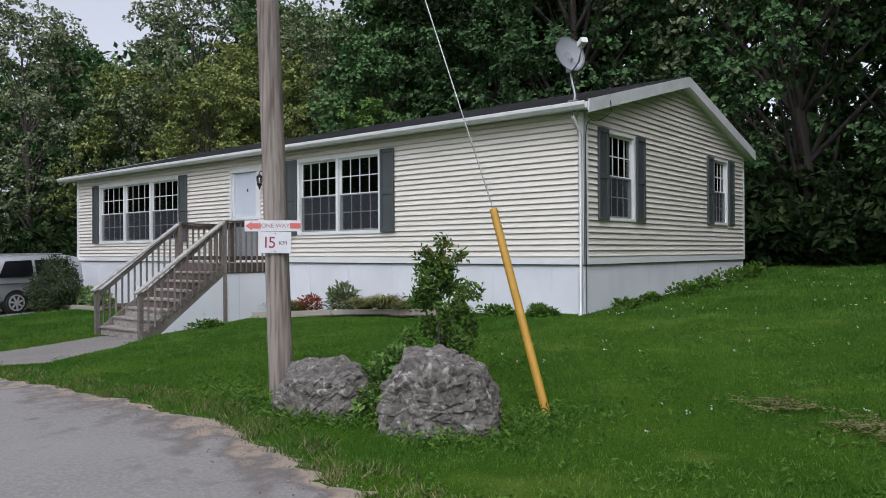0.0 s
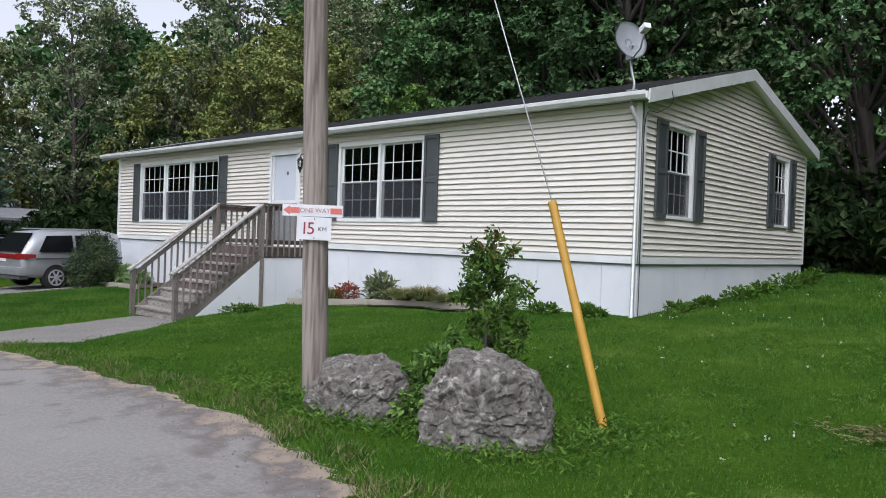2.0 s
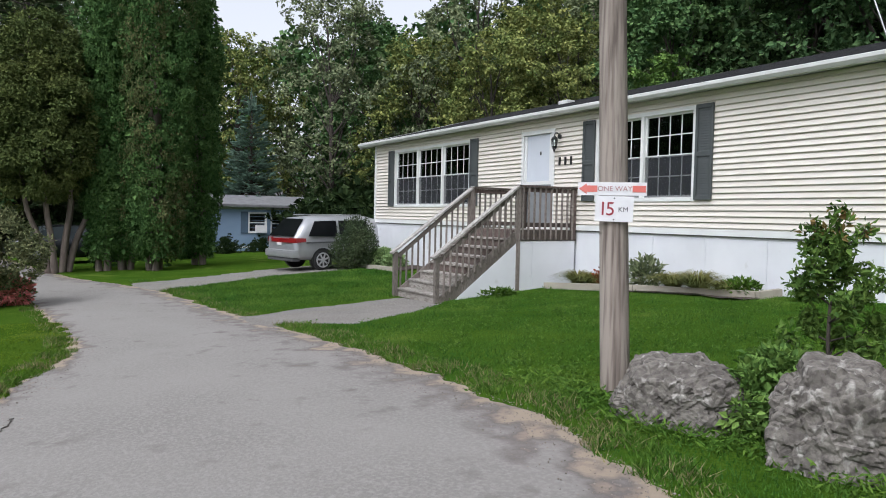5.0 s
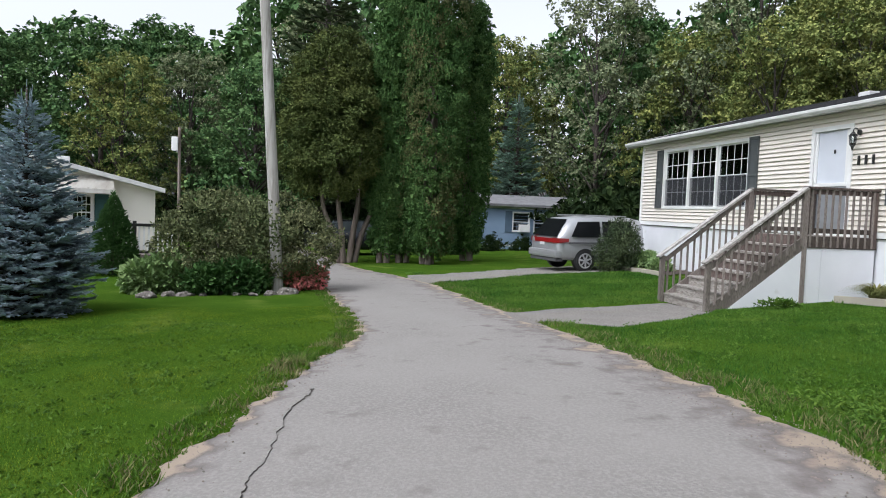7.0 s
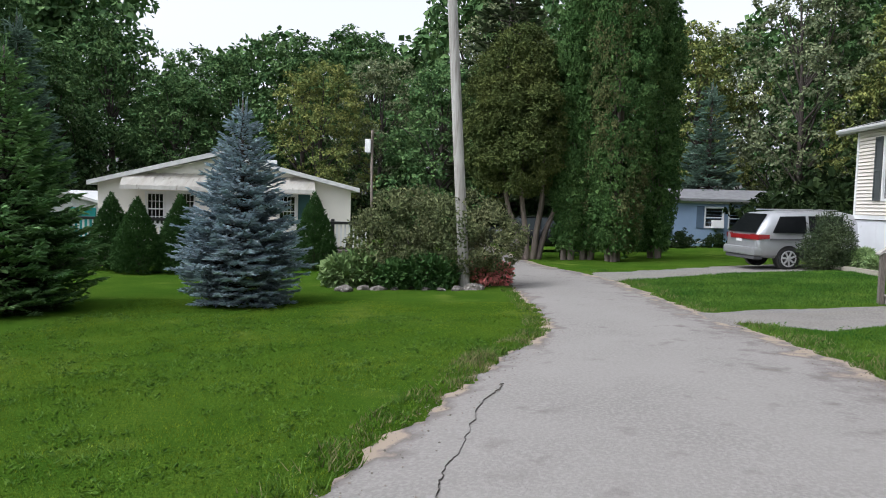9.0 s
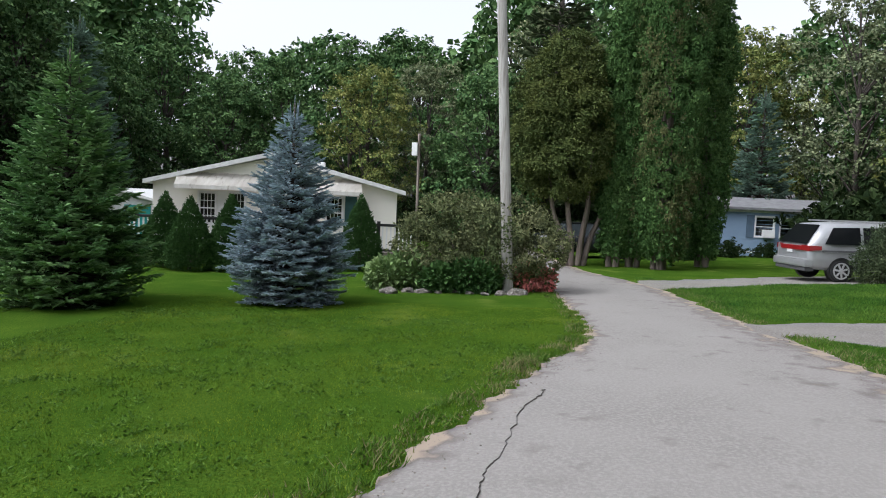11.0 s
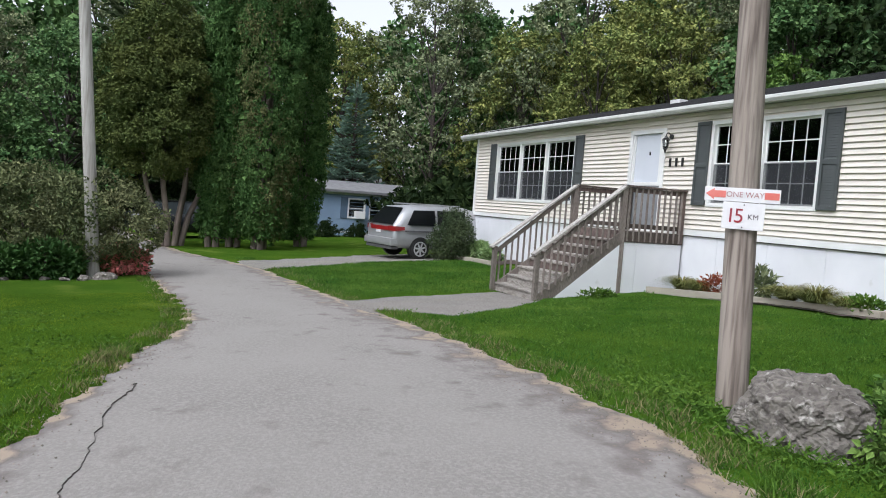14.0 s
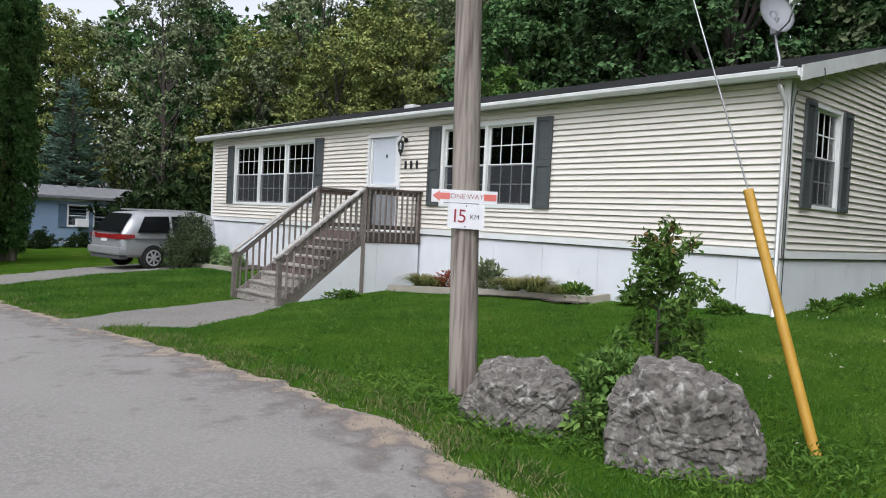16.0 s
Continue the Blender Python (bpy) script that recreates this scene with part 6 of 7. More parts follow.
def blue_home():
    ob = thing("blue_mobile_home", "pale blue mobile home with a grey roof behind the van", "house")
    m = surface("blue_siding", (0.25, 0.345, 0.47), (0.22, 0.31, 0.43), scale=1.0, rough=0.6)
    x0, y0, y1 = -33.0, -4.6, 5.0
    win = [(0.10, 1.05, 0.40, 1.46), (1.25, 2.05, 0.40, 1.42)]
    holed_wall("wall", ob, "y", y0, y1, -0.9, 1.72, win, m, x0 - 0.14, x0)
    part("wall", boxes((-37, x0 - 0.14, y1 - 0.14, y1, -0.9, 1.72)), m, ob)
    part("band", boxes((x0 + 0.002, x0 + 0.02, y0, y1, -0.35, -0.28), (x0 + 0.002, x0 + 0.03, y0, y1, 1.60, 1.72)), M_WHITE, ob)
    for k in range(1, 10):
        part("siding_batten", boxes((x0 + 0.001, x0 + 0.012, y0, y1, -0.25 + k * 0.185, -0.235 + k * 0.185)), m, ob)
    for a, b, c, d in win:
        sash_window(ob, "y", a, b, c, d, x0, 1, 1, "white sash window", False, False)
    part("shutter", boxes((x0 + 0.01, x0 + 0.04, -0.28, 0.08, 0.38, 1.48), bevel=0.01), surface("slate_shutter", (0.09, 0.14, 0.20), rough=0.6), ob, "slate blue shutter")
    part("air_conditioner", boxes((x0 + 0.0, x0 + 0.35, 0.45, 0.97, 0.42, 0.80), bevel=0.02), M_WHITE, ob, "window air conditioner")
    # darkened slab in place of an unlit room
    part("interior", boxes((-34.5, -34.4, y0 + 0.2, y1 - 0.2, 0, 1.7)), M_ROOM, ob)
    bm = bmesh.new()
    v = [bm.verts.new((x, y, z)) for y in (y0 - 0.2, y1 + 0.2) for x, z in ((x0 + 0.3, 1.72), (x0 + 0.3, 1.84), (-35, 2.35), (-37.3, 1.84), (-37.3, 1.72))]
    bm.faces.new(v[:5])
    bm.faces.new(v[:4:-1])
    for k in range(5):
        bm.faces.new((v[k], v[(k + 1) % 5], v[5 + (k + 1) % 5], v[5 + k]))
    bmesh.ops.recalc_face_normals(bm, faces=bm.faces)
    part("roof", bm, surface("grey_roof", (0.20, 0.20, 0.205), (0.15, 0.15, 0.155), rough=0.9), ob, "weathered grey roof")


blue_home()


def sedan():
    ob = thing("dark_car", "dark grey sedan parked behind the cedar stems", "car")
    paint = surface("charcoal_paint", (0.03, 0.032, 0.036), rough=0.25, metal=0.4)
    glass = surface("car_glass", (0.05, 0.06, 0.065), rough=0.08)
    bm = bmesh.new()
    rings = []
    for y, zb, zt, w in ((-2.2, 0.42, 0.72, 0.66), (-2.05, 0.30, 0.92, 0.80), (-1.3, 0.25, 0.98, 0.86), (0, 0.24, 0.98, 0.88), (1.2, 0.25, 0.95, 0.87), (2.0, 0.30, 0.80, 0.80), (2.2, 0.40, 0.65, 0.62)):
        prof = [(w * 0.9, zb), (w, zb + 0.15), (w * 1.0, (zb + zt) / 2), (w * 0.93, zt - 0.05), (w * 0.7, zt)]
        rings.append([bm.verts.new((x, y, z)) for x, z in prof] + [bm.verts.new((-x, y, z)) for x, z in prof[::-1]])
    m = len(rings[0])
    for a, b in zip(rings, rings[1:]):
        for k in range(m):
            bm.faces.new((a[k], a[(k + 1) % m], b[(k + 1) % m], b[k])).smooth = True
    bm.faces.new(rings[0])
    bm.faces.new(rings[-1][::-1])
    bmesh.ops.recalc_face_normals(bm, faces=bm.faces)
    body = part("body", bm, paint, ob)
    bm = bmesh.new()
    rings = []
    for y, z, w in ((-1.75, 0.95, 0.74), (-0.9, 1.38, 0.60), (0.2, 1.42, 0.62), (1.15, 0.95, 0.74)):
        rings.append([bm.verts.new(p) for p in ((0.76, y, 0.94), (w, y, z), (-w, y, z), (-0.76, y, 0.94))])
    for a, b in zip(rings, rings[1:]):
        for k in range(3):
            bm.faces.new((a[k], a[k + 1], b[k + 1], b[k]))
    bmesh.ops.recalc_face_normals(bm, faces=bm.faces)
    part("cabin", bm, glass, body, "dark glazed cabin")
    part("roof_panel", boxes((-0.60, 0.60, -0.9, 0.22, 1.40, 1.44), bevel=0.015), paint, body)
    for x in (-0.80, 0.80):
        for y in (-1.35, 1.35):
            wh = part("wheel", tube(bmesh.new(), [(x - 0.1, y, 0.31), (x + 0.1, y, 0.31)], [0.31, 0.31], 22), M_BLACK, ob, "black tyre")
            part("rim", tube(bmesh.new(), [(x - 0.105, y, 0.31), (x + 0.105, y, 0.31)], [0.2, 0.2], 16), M_STEEL, wh)
        part("headlight", boxes((x * 0.7 - 0.14, x * 0.7 + 0.14, 2.06, 2.14, 0.60, 0.72), bevel=0.02), M_WHITE, body)
    return ob


s_ob = sedan()
s_ob.matrix_basis = pose(-27.2, -8.3, gz_at(-27.2, -8.3), 0, 0, 12)

# ---- woods ----
MASTERS = [
    broadleaf("maple_tree", 101, 15.0, 3.4, 0.30, 15500, L_MAPLE, M_BARK, 0.28, 0.10, 74, "tall green maple at the edge of the woods", group="trees of the wood", airy=0.3),
    broadleaf("maple_tree", 102, 17.0, 3.8, 0.34, 14500, L_DARK, M_BARK, 0.28, 0.10, 66, "tall maple, the shade of the woods put into its dark leaf colour", group="trees of the wood", airy=0.25),
    broadleaf("turning_tree", 103, 12.0, 2.7, 0.20, 17000, L_OLIVE, M_BARK, 0.185, 0.08, 54, "slender tree turning yellow-green at the wood's edge", group="trees of the wood", airy=0.3),
    broadleaf("ash_tree", 104, 14.5, 3.0, 0.22, 16000, L_ASH, M_BARK, 0.18, 0.14, 56, "airy grey-green ash with thin crown", group="trees of the wood", airy=0.35),
    broadleaf("maple_tree", 105, 13.0, 3.3, 0.26, 15500, L_MAPLE, M_BARK, 0.27, 0.06, 64, "broad green maple leafy to the ground", group="trees of the wood", airy=0.25),
    broadleaf("maple_tree", 112, 16.0, 3.8, 0.34, 30000, L_WOOD, M_BARK, 0.19, 0.1, 80, "tall fine-leaved maple close behind the house", group="trees of the wood", airy=0.3),
    broadleaf("maple_tree", 109, 16.0, 4.2, 0.30, 4500, L_MAPLE, M_BARK, 0.60, 0.06, 60, "distant green maple deep in the woods", group="trees of the wood", airy=0.25),
]
FIR = tagged(spruce("fir_tree", 106, 10.5, OPEN_LINE, L_FIR, M_BARK, "dark fir standing in the woods", 26, 13, 0.40, 2.4), group="trees of the wood")
put(spruce("norway_spruce", 110, 17.5, OPEN_LINE, L_YEW, M_BARK, "tall dark spruce with hanging boughs behind the cedars", 26, 11, 0.62, 3.6, rise=-0.12), -36, -9.6)
SCRUB = shell_plant("undergrowth", 107, [(0, 0, 1.0, 1.6, 1.6, 1.3), (1.3, 0.4, 0.8, 1.3, 1.2, 1.0), (-1.2, 0.6, 0.9, 1.2, 1.3, 1.2), (0.2, -0.8, 0.7, 1.3, 1.0, 0.9), (0.4, 0.9, 1.9, 1.1, 1.1, 0.9)], 3600, L_DARK, 0.25, "undergrowth along the edge of the woods, shade put into its dark leaves", "shrub", 0.1, 0.6, 0.5, [([(0, 0, -0.1), (0, 0, 0.8), (0.2, 0, 1.5)], 0.04, 0.01)], group="undergrowth", tuft=(24, 0.28))
LIGHTSCRUB = shell_plant("undergrowth", 108, [(0, 0, 1.0, 1.4, 1.4, 1.2), (1.1, 0.4, 1.5, 1.1, 1.1, 1.1), (-1.0, 0.6, 0.9, 1.2, 1.3, 1.2)], 4500, L_MAPLE, 0.20, "green undergrowth along the edge of the woods", "shrub", 0.1, 0.6, 0.5, [([(0, 0, -0.1), (0, 0, 0.8), (0.2, 0, 1.5)], 0.04, 0.01)], group="undergrowth")
rng_w = np.random.default_rng(77)
used = set()


def plant(kind, x, y, s):
    master = {"f": FIR, "u": SCRUB, "l": LIGHTSCRUB}.get(kind) or MASTERS["0123465".index(kind)]
    # the wood stands lower beyond the lane and the far lawn
    side, away = math.degrees(math.atan2(y + 10.5, 4.5 - x)), math.hypot(y + 10.5, x - 4.5)
    rise = 0.44 if side < -27 else 0.165 if side < -21 else 0.212 if side < -7 else 0.20 if side < -2.5 else 0.275 if side < 10 else 0.24 if side < 20 else 0.38 if side < 33 else 0.9
    if kind not in "ul" and not (kind == "f" and side < 4):
        tall = {"f": 10.5, "0": 15, "1": 17, "2": 12, "3": 14.5, "4": 13, "6": 16, "5": 16}[kind] * 1.02
        s = min(s, (rise * away + 2.1) * (0.88 + 0.14 * rng_w.random()) / tall)
    m = pose(x, y, gz_at(x, y) - 0.05, 0, 0, rng_w.random() * 360)
    if kind in used:
        ob = copy_thing(master, m)
        ob.scale = (s, s, s * (0.95 + 0.1 * rng_w.random()))
    else:
        used.add(kind)
        master.matrix_basis = m @ Matrix.Scale(s, 4)


put(broadleaf("young_maple", 111, 7.2, 1.15, 0.07, 5200, L_VINE, M_BARK, 0.15, 0.3, 26, "young pale yellow-green maple behind the house roof", airy=0.3), -15.8, 11.3)
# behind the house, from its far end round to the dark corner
# maples at x 17.5 and 21 are unseen, added to block sky over the lawn
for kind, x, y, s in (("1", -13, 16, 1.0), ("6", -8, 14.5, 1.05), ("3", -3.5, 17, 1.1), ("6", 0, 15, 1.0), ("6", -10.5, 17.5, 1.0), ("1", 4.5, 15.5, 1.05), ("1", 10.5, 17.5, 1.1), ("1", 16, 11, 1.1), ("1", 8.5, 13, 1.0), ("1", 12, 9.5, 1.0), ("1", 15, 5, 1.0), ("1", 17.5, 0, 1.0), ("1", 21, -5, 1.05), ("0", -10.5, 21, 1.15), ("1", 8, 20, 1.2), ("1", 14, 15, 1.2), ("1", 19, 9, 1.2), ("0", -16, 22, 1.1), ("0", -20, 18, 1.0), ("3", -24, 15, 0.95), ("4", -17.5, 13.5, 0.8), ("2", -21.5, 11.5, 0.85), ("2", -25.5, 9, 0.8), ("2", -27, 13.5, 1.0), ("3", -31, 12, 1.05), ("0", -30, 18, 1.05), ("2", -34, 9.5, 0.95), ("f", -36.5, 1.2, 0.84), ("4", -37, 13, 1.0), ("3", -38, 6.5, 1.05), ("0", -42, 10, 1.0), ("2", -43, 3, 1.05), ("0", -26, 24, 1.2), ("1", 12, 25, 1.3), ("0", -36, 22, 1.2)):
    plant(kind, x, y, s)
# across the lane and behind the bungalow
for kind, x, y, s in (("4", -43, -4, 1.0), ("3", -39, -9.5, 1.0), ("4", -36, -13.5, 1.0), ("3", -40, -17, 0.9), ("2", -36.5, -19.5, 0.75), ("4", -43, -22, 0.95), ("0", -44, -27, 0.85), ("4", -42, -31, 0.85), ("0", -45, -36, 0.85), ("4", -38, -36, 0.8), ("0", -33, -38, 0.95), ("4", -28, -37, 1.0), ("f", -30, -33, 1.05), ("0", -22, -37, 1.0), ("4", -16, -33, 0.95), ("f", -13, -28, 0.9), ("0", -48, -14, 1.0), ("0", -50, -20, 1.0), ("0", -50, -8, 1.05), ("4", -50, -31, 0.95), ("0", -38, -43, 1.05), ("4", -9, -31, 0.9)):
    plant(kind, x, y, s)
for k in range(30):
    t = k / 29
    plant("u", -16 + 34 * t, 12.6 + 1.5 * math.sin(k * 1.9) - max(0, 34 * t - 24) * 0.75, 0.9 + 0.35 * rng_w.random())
for kind, x, y, s in (("l", -21, 8.5, 0.9), ("u", -23.5, 6.5, 1.0), ("l", -26, 5.6, 1.0), ("u", -29.5, 6.0, 1.0), ("u", -20.0, 5.6, 0.85), ("l", -31, -3.2, 0.55), ("u", -36, -16, 1.2), ("l", -34, -13.8, 1.0), ("l", -31.5, -13.0, 1.05), ("u", -38, -11.5, 1.1), ("u", -38, -25, 1.3), ("u", -40, -29, 1.3), ("u", -36, -31, 1.3), ("u", -30, -30, 1.2), ("u", -24, -30.5, 1.3), ("u", -19, -29.5, 1.2), ("u", -35, -8.5, 1.0), ("u", -41, -6, 1.3), ("u", -44, -1, 1.3), ("u", -40, 2.0, 1.2), ("l", -32.2, -3.0, 0.5), ("u", -31.6, 1.6, 0.32), ("u", -31.6, 0.2, 0.3), ("u", -31.6, -1.4, 0.34), ("u", -31.5, -2.6, 0.3), ("u", -26.5, 3.0, 0.95), ("u", -23.5, 4.2, 1.2), ("u", -29.0, 4.0, 1.0), ("u", -29.5, 2.2, 0.85), ("u", -30.8, 3.3, 1.25), ("l", -27.5, -3.9, 0.42), ("l", -29.5, -5.2, 0.5), ("u", -28.5, 6.5, 1.7)):
    plant(kind, x, y, s)
for x, y in [(-55 + 7 * k, 36 + 3 * math.sin(k * 2.0)) for k in range(13)] + [(-58 + 2 * math.sin(k * 1.7), -45 + 8 * k) for k in range(11)] + [(-52 + 8 * k, -48) for k in range(7)] + [(26 + 3 * math.sin(k), 8 - 9 * k) for k in range(4)]:
    plant("5", x, y, 1.15 + 0.2 * rng_w.random())

# ---- grass ----


def grass(name, seed, n, x0, x1, y0, y1, h, keep, label, mat=None, wide=0.012):
    rng = np.random.default_rng(seed)
    x, y = x0 + (x1 - x0) * rng.random(n), y0 + (y1 - y0) * rng.random(n)
    ok = keep(x, y, rng)
    x, y = x[ok], y[ok]
    z = turf(x, y)
    n = len(x)
    a = rng.random(n) * math.tau
    hh = h * (0.45 + 0.8 * rng.random(n)) * (1 + 0.35 * waves(x, y, 0.8, 2.0))
    b = np.stack([x, y, z - 0.005], 1)
    side = np.stack([np.cos(a), np.sin(a), np.zeros(n)], 1) * (wide * (0.6 + 0.6 * rng.random(n)))[:, None]
    tip = b + np.stack([rng.normal(size=n) * 0.4 * hh, rng.normal(size=n) * 0.4 * hh, hh], 1)
    v = np.stack([b - side * 0.5, b + side * 0.5, tip], 1).reshape(-1, 3)
    ob = raw(name, v, np.arange(3 * n).reshape(-1, 3), mat or L_GRASS)
    return tagged(ob, label, "grass", kind="stuff")


def lawn_keep(x, y, rng):
    lane = depth_in(LANE, x, y) + ragged(x, y)
    path = depth_in(WALKWAY, x, y)
    inside_house = (x > HX0) & (x < 0.02) & (y > -0.03)
    bed = (x > -7.5) & (x < -2.8) & (y > -0.85)
    porch_area = (x > PX0 - 0.1) & (x < PX1 + 0.05) & (y > FOOT_Y)
    return (lane < 0.03) & (path < 0.0) & ~inside_house & ~bed & ~porch_area


grass("grass", 201, 300000, -9.0, 8.0, -8.0, 1.0, 0.030, lawn_keep, "green mown grass between the lane and the house", wide=0.010)
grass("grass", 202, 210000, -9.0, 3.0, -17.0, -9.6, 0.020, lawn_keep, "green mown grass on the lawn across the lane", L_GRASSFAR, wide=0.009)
grass("grass", 205, 60000, -17.0, -9.0, -7.6, -1.2, 0.045, lambda x, y, rng: lawn_keep(x, y, rng) & (depth_in(DRIVE, x, y) < -0.05), "green mown grass between the path and the drive", wide=0.02)
grass("grass", 203, 70000, 0.0, 12.0, 0.0, 12.0, 0.06, lawn_keep, "green grass beside the house", wide=0.016)


def verge_grass():
    """Longer, ragged grass that hangs over the broken edges of the lane."""
    rng = np.random.default_rng(204)
    rows = []
    for line, lo, hi, n in ((LANE_NORTH, -16, 6, 18000), (LANE_SOUTH, -14, 4, 13000)):
        sel = line[(line[:, 0] > lo) & (line[:, 0] < hi)]
        t = rng.random(n) * (len(sel) - 1.001)
        i = t.astype(int)
        p = sel[i] + (sel[i + 1] - sel[i]) * (t - i)[:, None]
        rows.append(p + np.stack([rng.normal(size=n) * 0.05, (1 if line is LANE_NORTH else -1) * (rng.random(n) ** 1.3 * 0.42 - 0.10)], 1))
    p = np.vstack(rows)
    x, y = p[:, 0], p[:, 1]
    lane = depth_in(LANE, x, y) + ragged(x, y)
    ok = (lane < 0.10 * rng.random(len(x))) & (depth_in(WALKWAY, x, y) < 0) & (depth_in(DRIVE, x, y) < 0) & (waves(x, y, 0.3, 9.0) + 0.9 * rng.random(len(x)) > 0.1)
    x, y = x[ok], y[ok]
    n = len(x)
    z = np.maximum(turf(x, y), land(x, y))
    h = (0.018 + 0.050 * rng.random(n)) * (1 + 0.5 * waves(x, y, 0.5, 3.0))
    a = rng.random(n) * math.tau
    b = np.stack([x, y, z - 0.004], 1)
    side = np.stack([np.cos(a), np.sin(a), np.zeros(n)], 1) * 0.006
    tip = b + np.stack([rng.normal(size=n) * 0.6 * h, rng.normal(size=n) * 0.6 * h, h], 1)
    v = np.stack([b - side, b + side, tip], 1).reshape(-1, 3)
    dry = rng.random(n) < np.clip(0.45 + 0.5 * waves(x, y, 0.6, 5.0), 0.05, 0.8)
    blades = np.arange(3 * n).reshape(-1, 3)
    tagged(raw("verge_straw", v, blades[dry], L_DRY), "dry straw-coloured grass along the lane's edge", "grass", kind="stuff")
    return tagged(raw("verge_grass", v, blades[~dry], L_WEED), "longer ragged grass along the lane's edge", "grass", kind="stuff")


verge_grass()


def weeds(name, seed, spots, label, size=0.08, leaf_wide=0.22):
    """Broad-leaved weeds round the stones and the pole."""
    rng = np.random.default_rng(seed)
    at = []
    for x, y, rx, ry, n in spots:
        p = rng.normal(size=(n, 2)) * (rx, ry) + (x, y)
        at.append(np.column_stack([p, turf(p[:, 0], p[:, 1]) + size * rng.random(n) ** 1.5]))
    at = np.vstack(at)
    a = rng.random(len(at)) * math.tau
    along = np.stack([np.cos(a), np.sin(a), 0.2 + 0.7 * rng.random(len(at))], 1)
    v, f = leaf_arrays(rng, at, along, 0.75 * size * (0.5 + rng.random(len(at))), leaf_wide, 0.3)
    return tagged(raw(name, v, f, L_WEED), label, "weeds", kind="stuff")


weeds("weeds", 211, [(0.1, -6.45, 0.22, 0.12, 420), (0.9, -6.62, 0.35, 0.12, 520), (1.5, -6.35, 0.2, 0.15, 420), (2.35, -6.35, 0.3, 0.16, 620), (2.7, -5.75, 0.22, 0.2, 700), (2.6, -5.35, 0.2, 0.12, 250), (-0.4, -6.35, 0.3, 0.15, 350)], "leafy weeds round the boulders and the pole")


def scattered(seed, n, x0, x1, y0, y1, leaves):
    """Places for small rosettes strewn unevenly over a lawn."""
    rng = np.random.default_rng(seed)
    x, y = x0 + (x1 - x0) * rng.random(n), y0 + (y1 - y0) * rng.random(n)
    ok = lawn_keep(x, y, rng) & (waves(x, y, 1.1, 8.0) + 0.8 * rng.random(n) > 0.1)
    return [(a, b, 0.03 + 0.07 * rng.random(), 0.03 + 0.07 * rng.random(), int(leaves * (0.5 + rng.random()))) for a, b in zip(x[ok], y[ok])]


weeds("lawn_weeds", 212, scattered(213, 1500, -7, 3.5, -17, -9.7, 15), "small weed rosettes strewn through the far lawn", 0.045, 0.45)
weeds("lawn_weeds", 214, scattered(215, 900, -8, 6, -7.6, -1.0, 16), "small weed rosettes strewn through the house lawn", 0.05, 0.4)


def clover(name, seed, n, x0, x1, y0, y1):
    rng = np.random.default_rng(seed)
    x, y = x0 + (x1 - x0) * rng.random(n), y0 + (y1 - y0) * rng.random(n)
    ok = lawn_keep(x, y, rng) & (waves(x, y, 1.5, 6.0) > 0.0)
    x, y = x[ok], y[ok]
    at = np.stack([x, y, turf(x, y) + 0.045], 1)
    at = np.repeat(at, 4, 0) + rng.normal(size=(len(at) * 4, 3)) * 0.006
    v, f = leaf_arrays(rng, at, rng.normal(size=at.shape), 0.022, 0.8)
    return tagged(raw(name, v, f, L_DAISY), "scattered pale clover heads in the lawn", "flowers", kind="stuff")


clover("clover_heads", 221, 420, 0.3, 11, -6, 9)


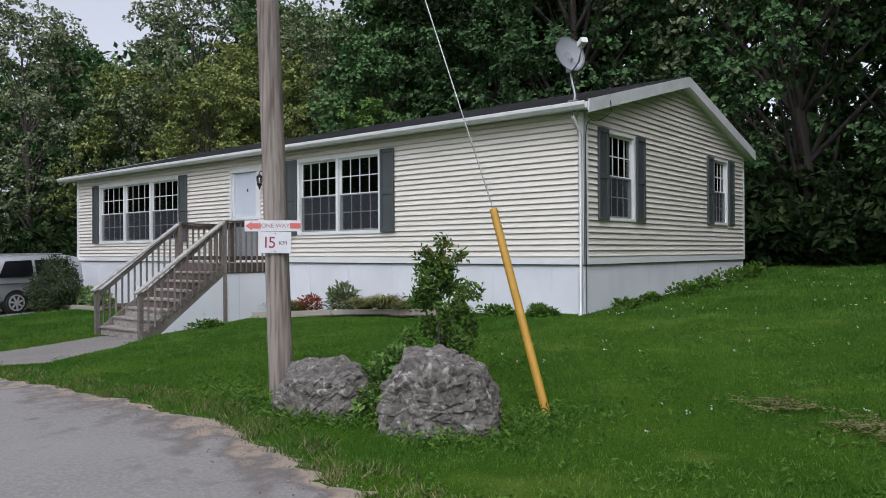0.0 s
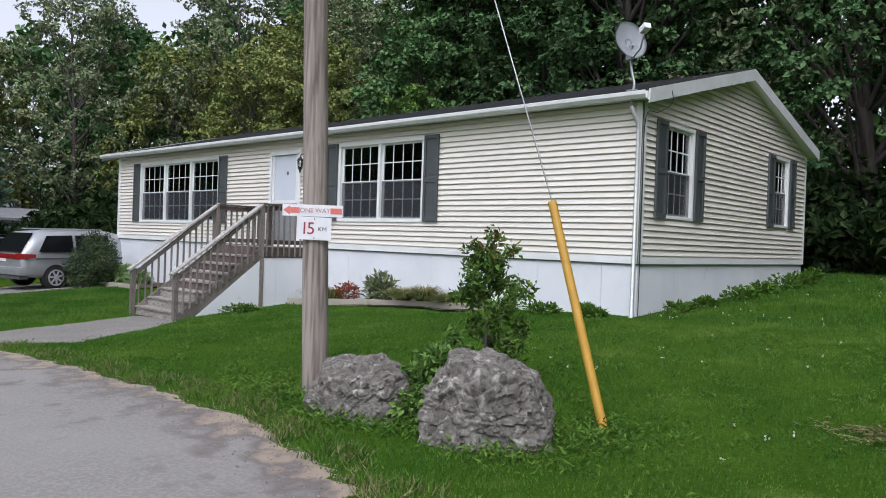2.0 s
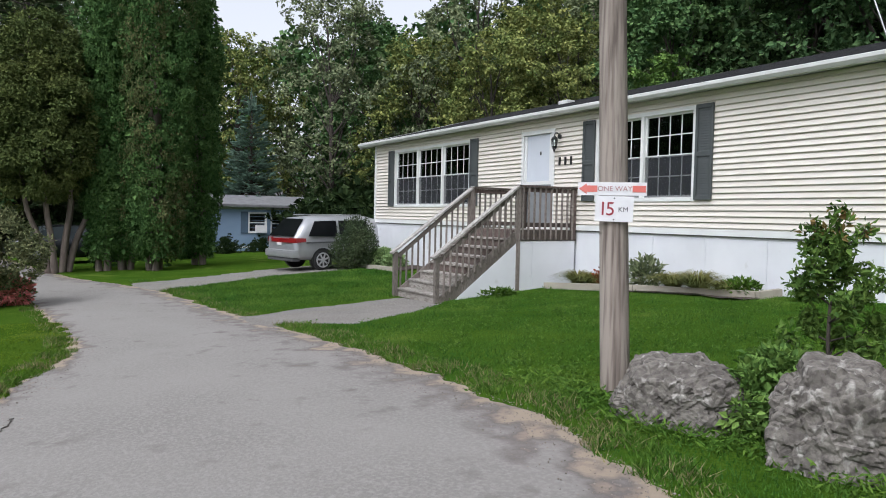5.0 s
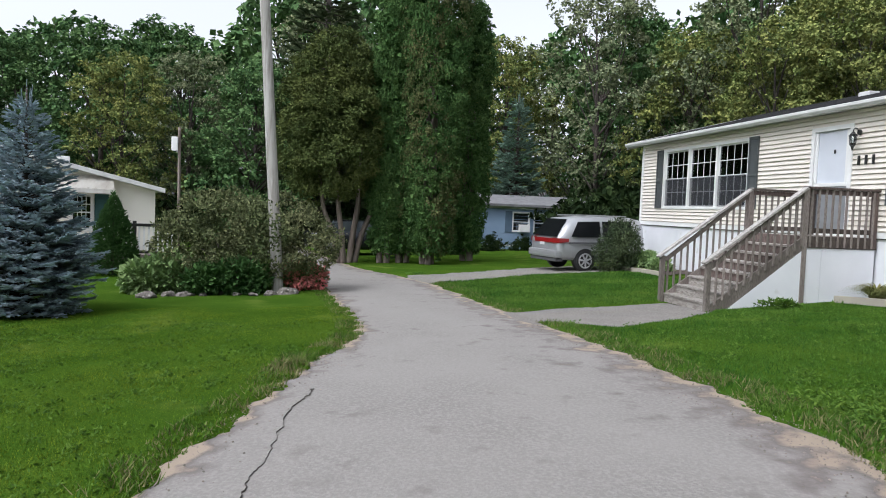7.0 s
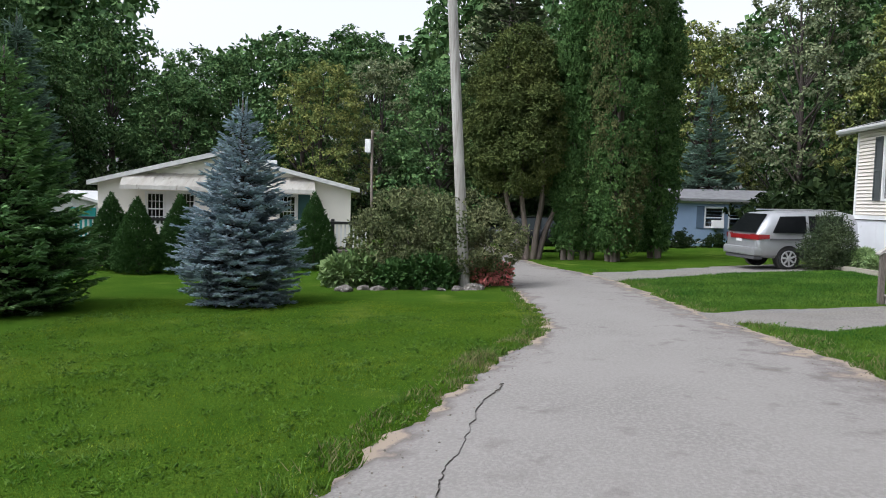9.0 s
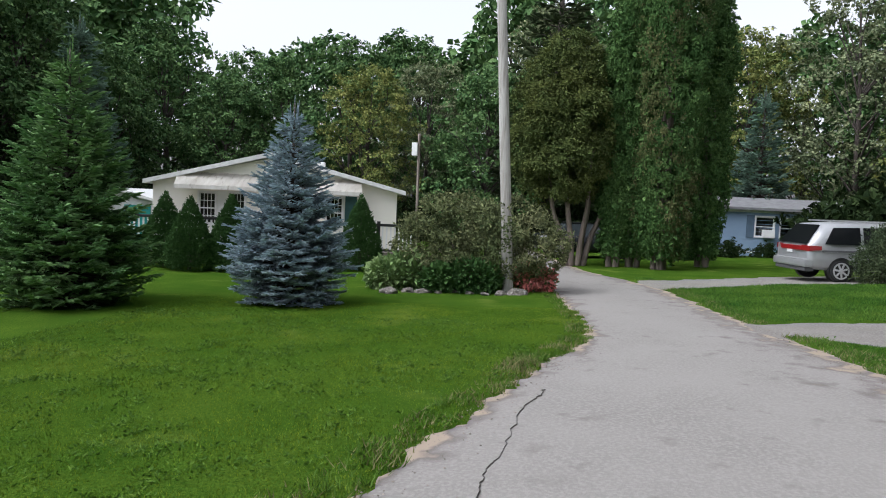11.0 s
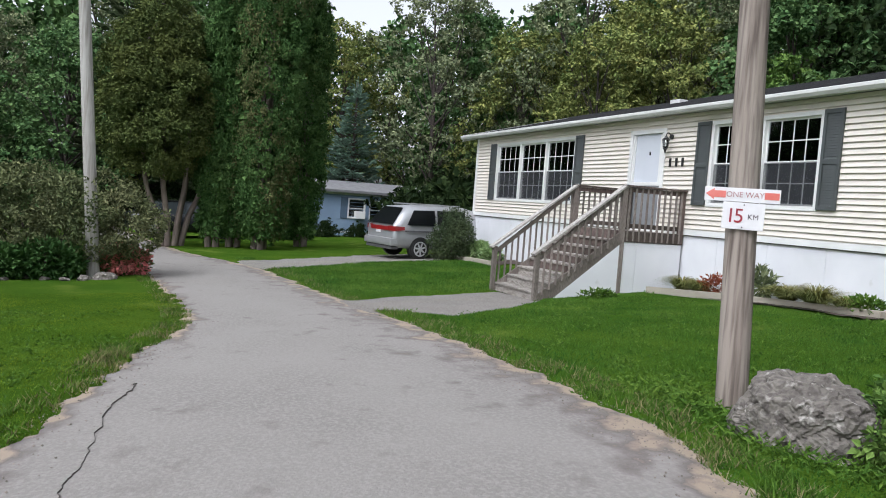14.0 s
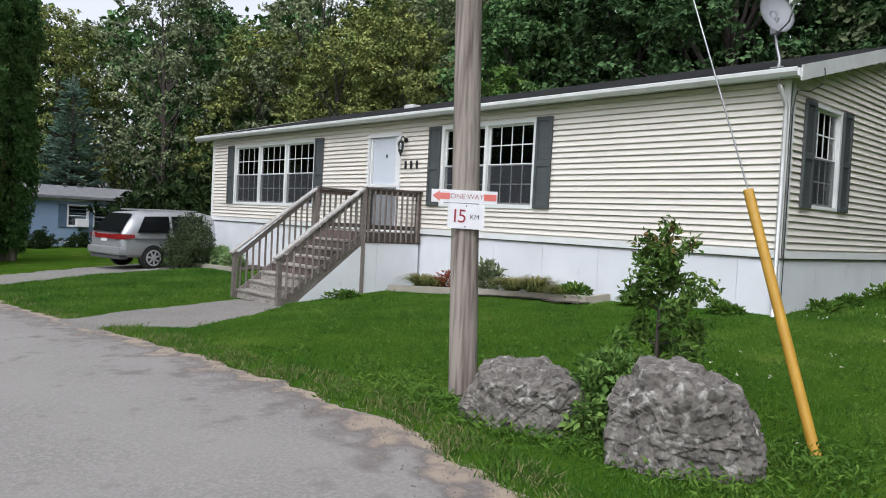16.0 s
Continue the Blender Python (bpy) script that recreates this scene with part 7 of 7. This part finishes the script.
def pebbles():
    """Loose grit and small stones along the broken edge of the lane."""
    rng = np.random.default_rng(241)
    rows = []
    for line, lo, hi, n, inward in ((LANE_NORTH, -9, 6, 2600, -1), (LANE_SOUTH, -6, 4, 900, 1)):
        sel = line[(line[:, 0] > lo) & (line[:, 0] < hi)]
        t = rng.random(n) * (len(sel) - 1.001)
        i = t.astype(int)
        p = sel[i] + (sel[i + 1] - sel[i]) * (t - i)[:, None]
        p[:, 1] += inward * np.abs(rng.normal(size=n)) * 0.30
        rows.append(p)
    p = np.vstack(rows)
    n = len(p)
    r = 0.003 + 0.008 * rng.random(n) ** 3
    c = np.column_stack([p, land(p[:, 0], p[:, 1]) + 0.012 + r * 0.3])
    corners = np.array([(1, 0, 0), (0, 1, 0), (-1, 0, 0), (0, -1, 0), (0, 0, 0.7), (0, 0, -0.7)])
    v = c[:, None] + corners[None] * r[:, None, None] * (0.7 + 0.6 * rng.random((n, 6, 1)))
    f = np.array([(0, 1, 4), (1, 2, 4), (2, 3, 4), (3, 0, 4), (1, 0, 5), (2, 1, 5), (3, 2, 5), (0, 3, 5)])
    f = (np.arange(n)[:, None, None] * 6 + f[None]).reshape(-1, 3)
    stone = surface("grit", (0.25, 0.215, 0.18), (0.17, 0.15, 0.13), scale=20, rough=0.95, per_island=0.4)
    return tagged(raw("gravel", v.reshape(-1, 3), f, stone), "loose grit and small stones on the lane's edge", "gravel", kind="stuff")


pebbles()


def worn_patch():
    """A strawy worn streak in the lawn."""
    rng = np.random.default_rng(231)
    n = 1500
    t = rng.random(n)
    x, y = 3.95 + 1.5 * t + rng.normal(size=n) * 0.10, -4.55 - 0.95 * t + rng.normal(size=n) * (0.07 + 0.08 * np.abs(np.sin(t * 9)))
    ok = waves(x, y, 0.25, 3.0) > -0.15
    x, y = x[ok], y[ok]
    n = len(x)
    b = np.stack([x, y, turf(x, y) + 0.03], 1)
    a = rng.random(n) * math.tau
    along = np.stack([np.cos(a), np.sin(a), 0.15 * np.ones(n)], 1)
    v, f = leaf_arrays(rng, b, along, 0.05 * (0.5 + rng.random(n)), 0.22, 0.2, np.array([0, 0, 1.0]) + rng.normal(size=(n, 3)) * 0.3)
    return tagged(raw("dry_grass", v, f, L_DRY), "pale dry grass over a worn streak of lawn", "grass", kind="stuff")


worn_patch()

# ---- siding boards ----
z = SEAM + 0.112
while z < WALLTOP - 0.02:
    h = min(COURSE, WALLTOP + 0.05 - z)
    for a, b in clear_spans(HX0 + 0.09, HX1 - 0.09, z, z + h, HOLES_F):
        plank(wall_front, "x", a, b, z, h, -1, HY0)
    for a, b in clear_spans(HY0 + 0.09, HY1 - 0.09, z, z + h, HOLES_S):
        plank(wall_side, "y", a, b, z, h, 1, HX1)
    z += COURSE
while z < RIDGE_Z - 0.24:
    reach = [max(0.02, min(RIDGE_Y, (RIDGE_Z - 0.13 - q) / SLOPE)) for q in (z, z + COURSE)]
    plank(wall_side, "y", RIDGE_Y - reach[0], RIDGE_Y + reach[0], z, COURSE, 1, HX1, (RIDGE_Y - reach[1], RIDGE_Y + reach[1]))
    z += COURSE
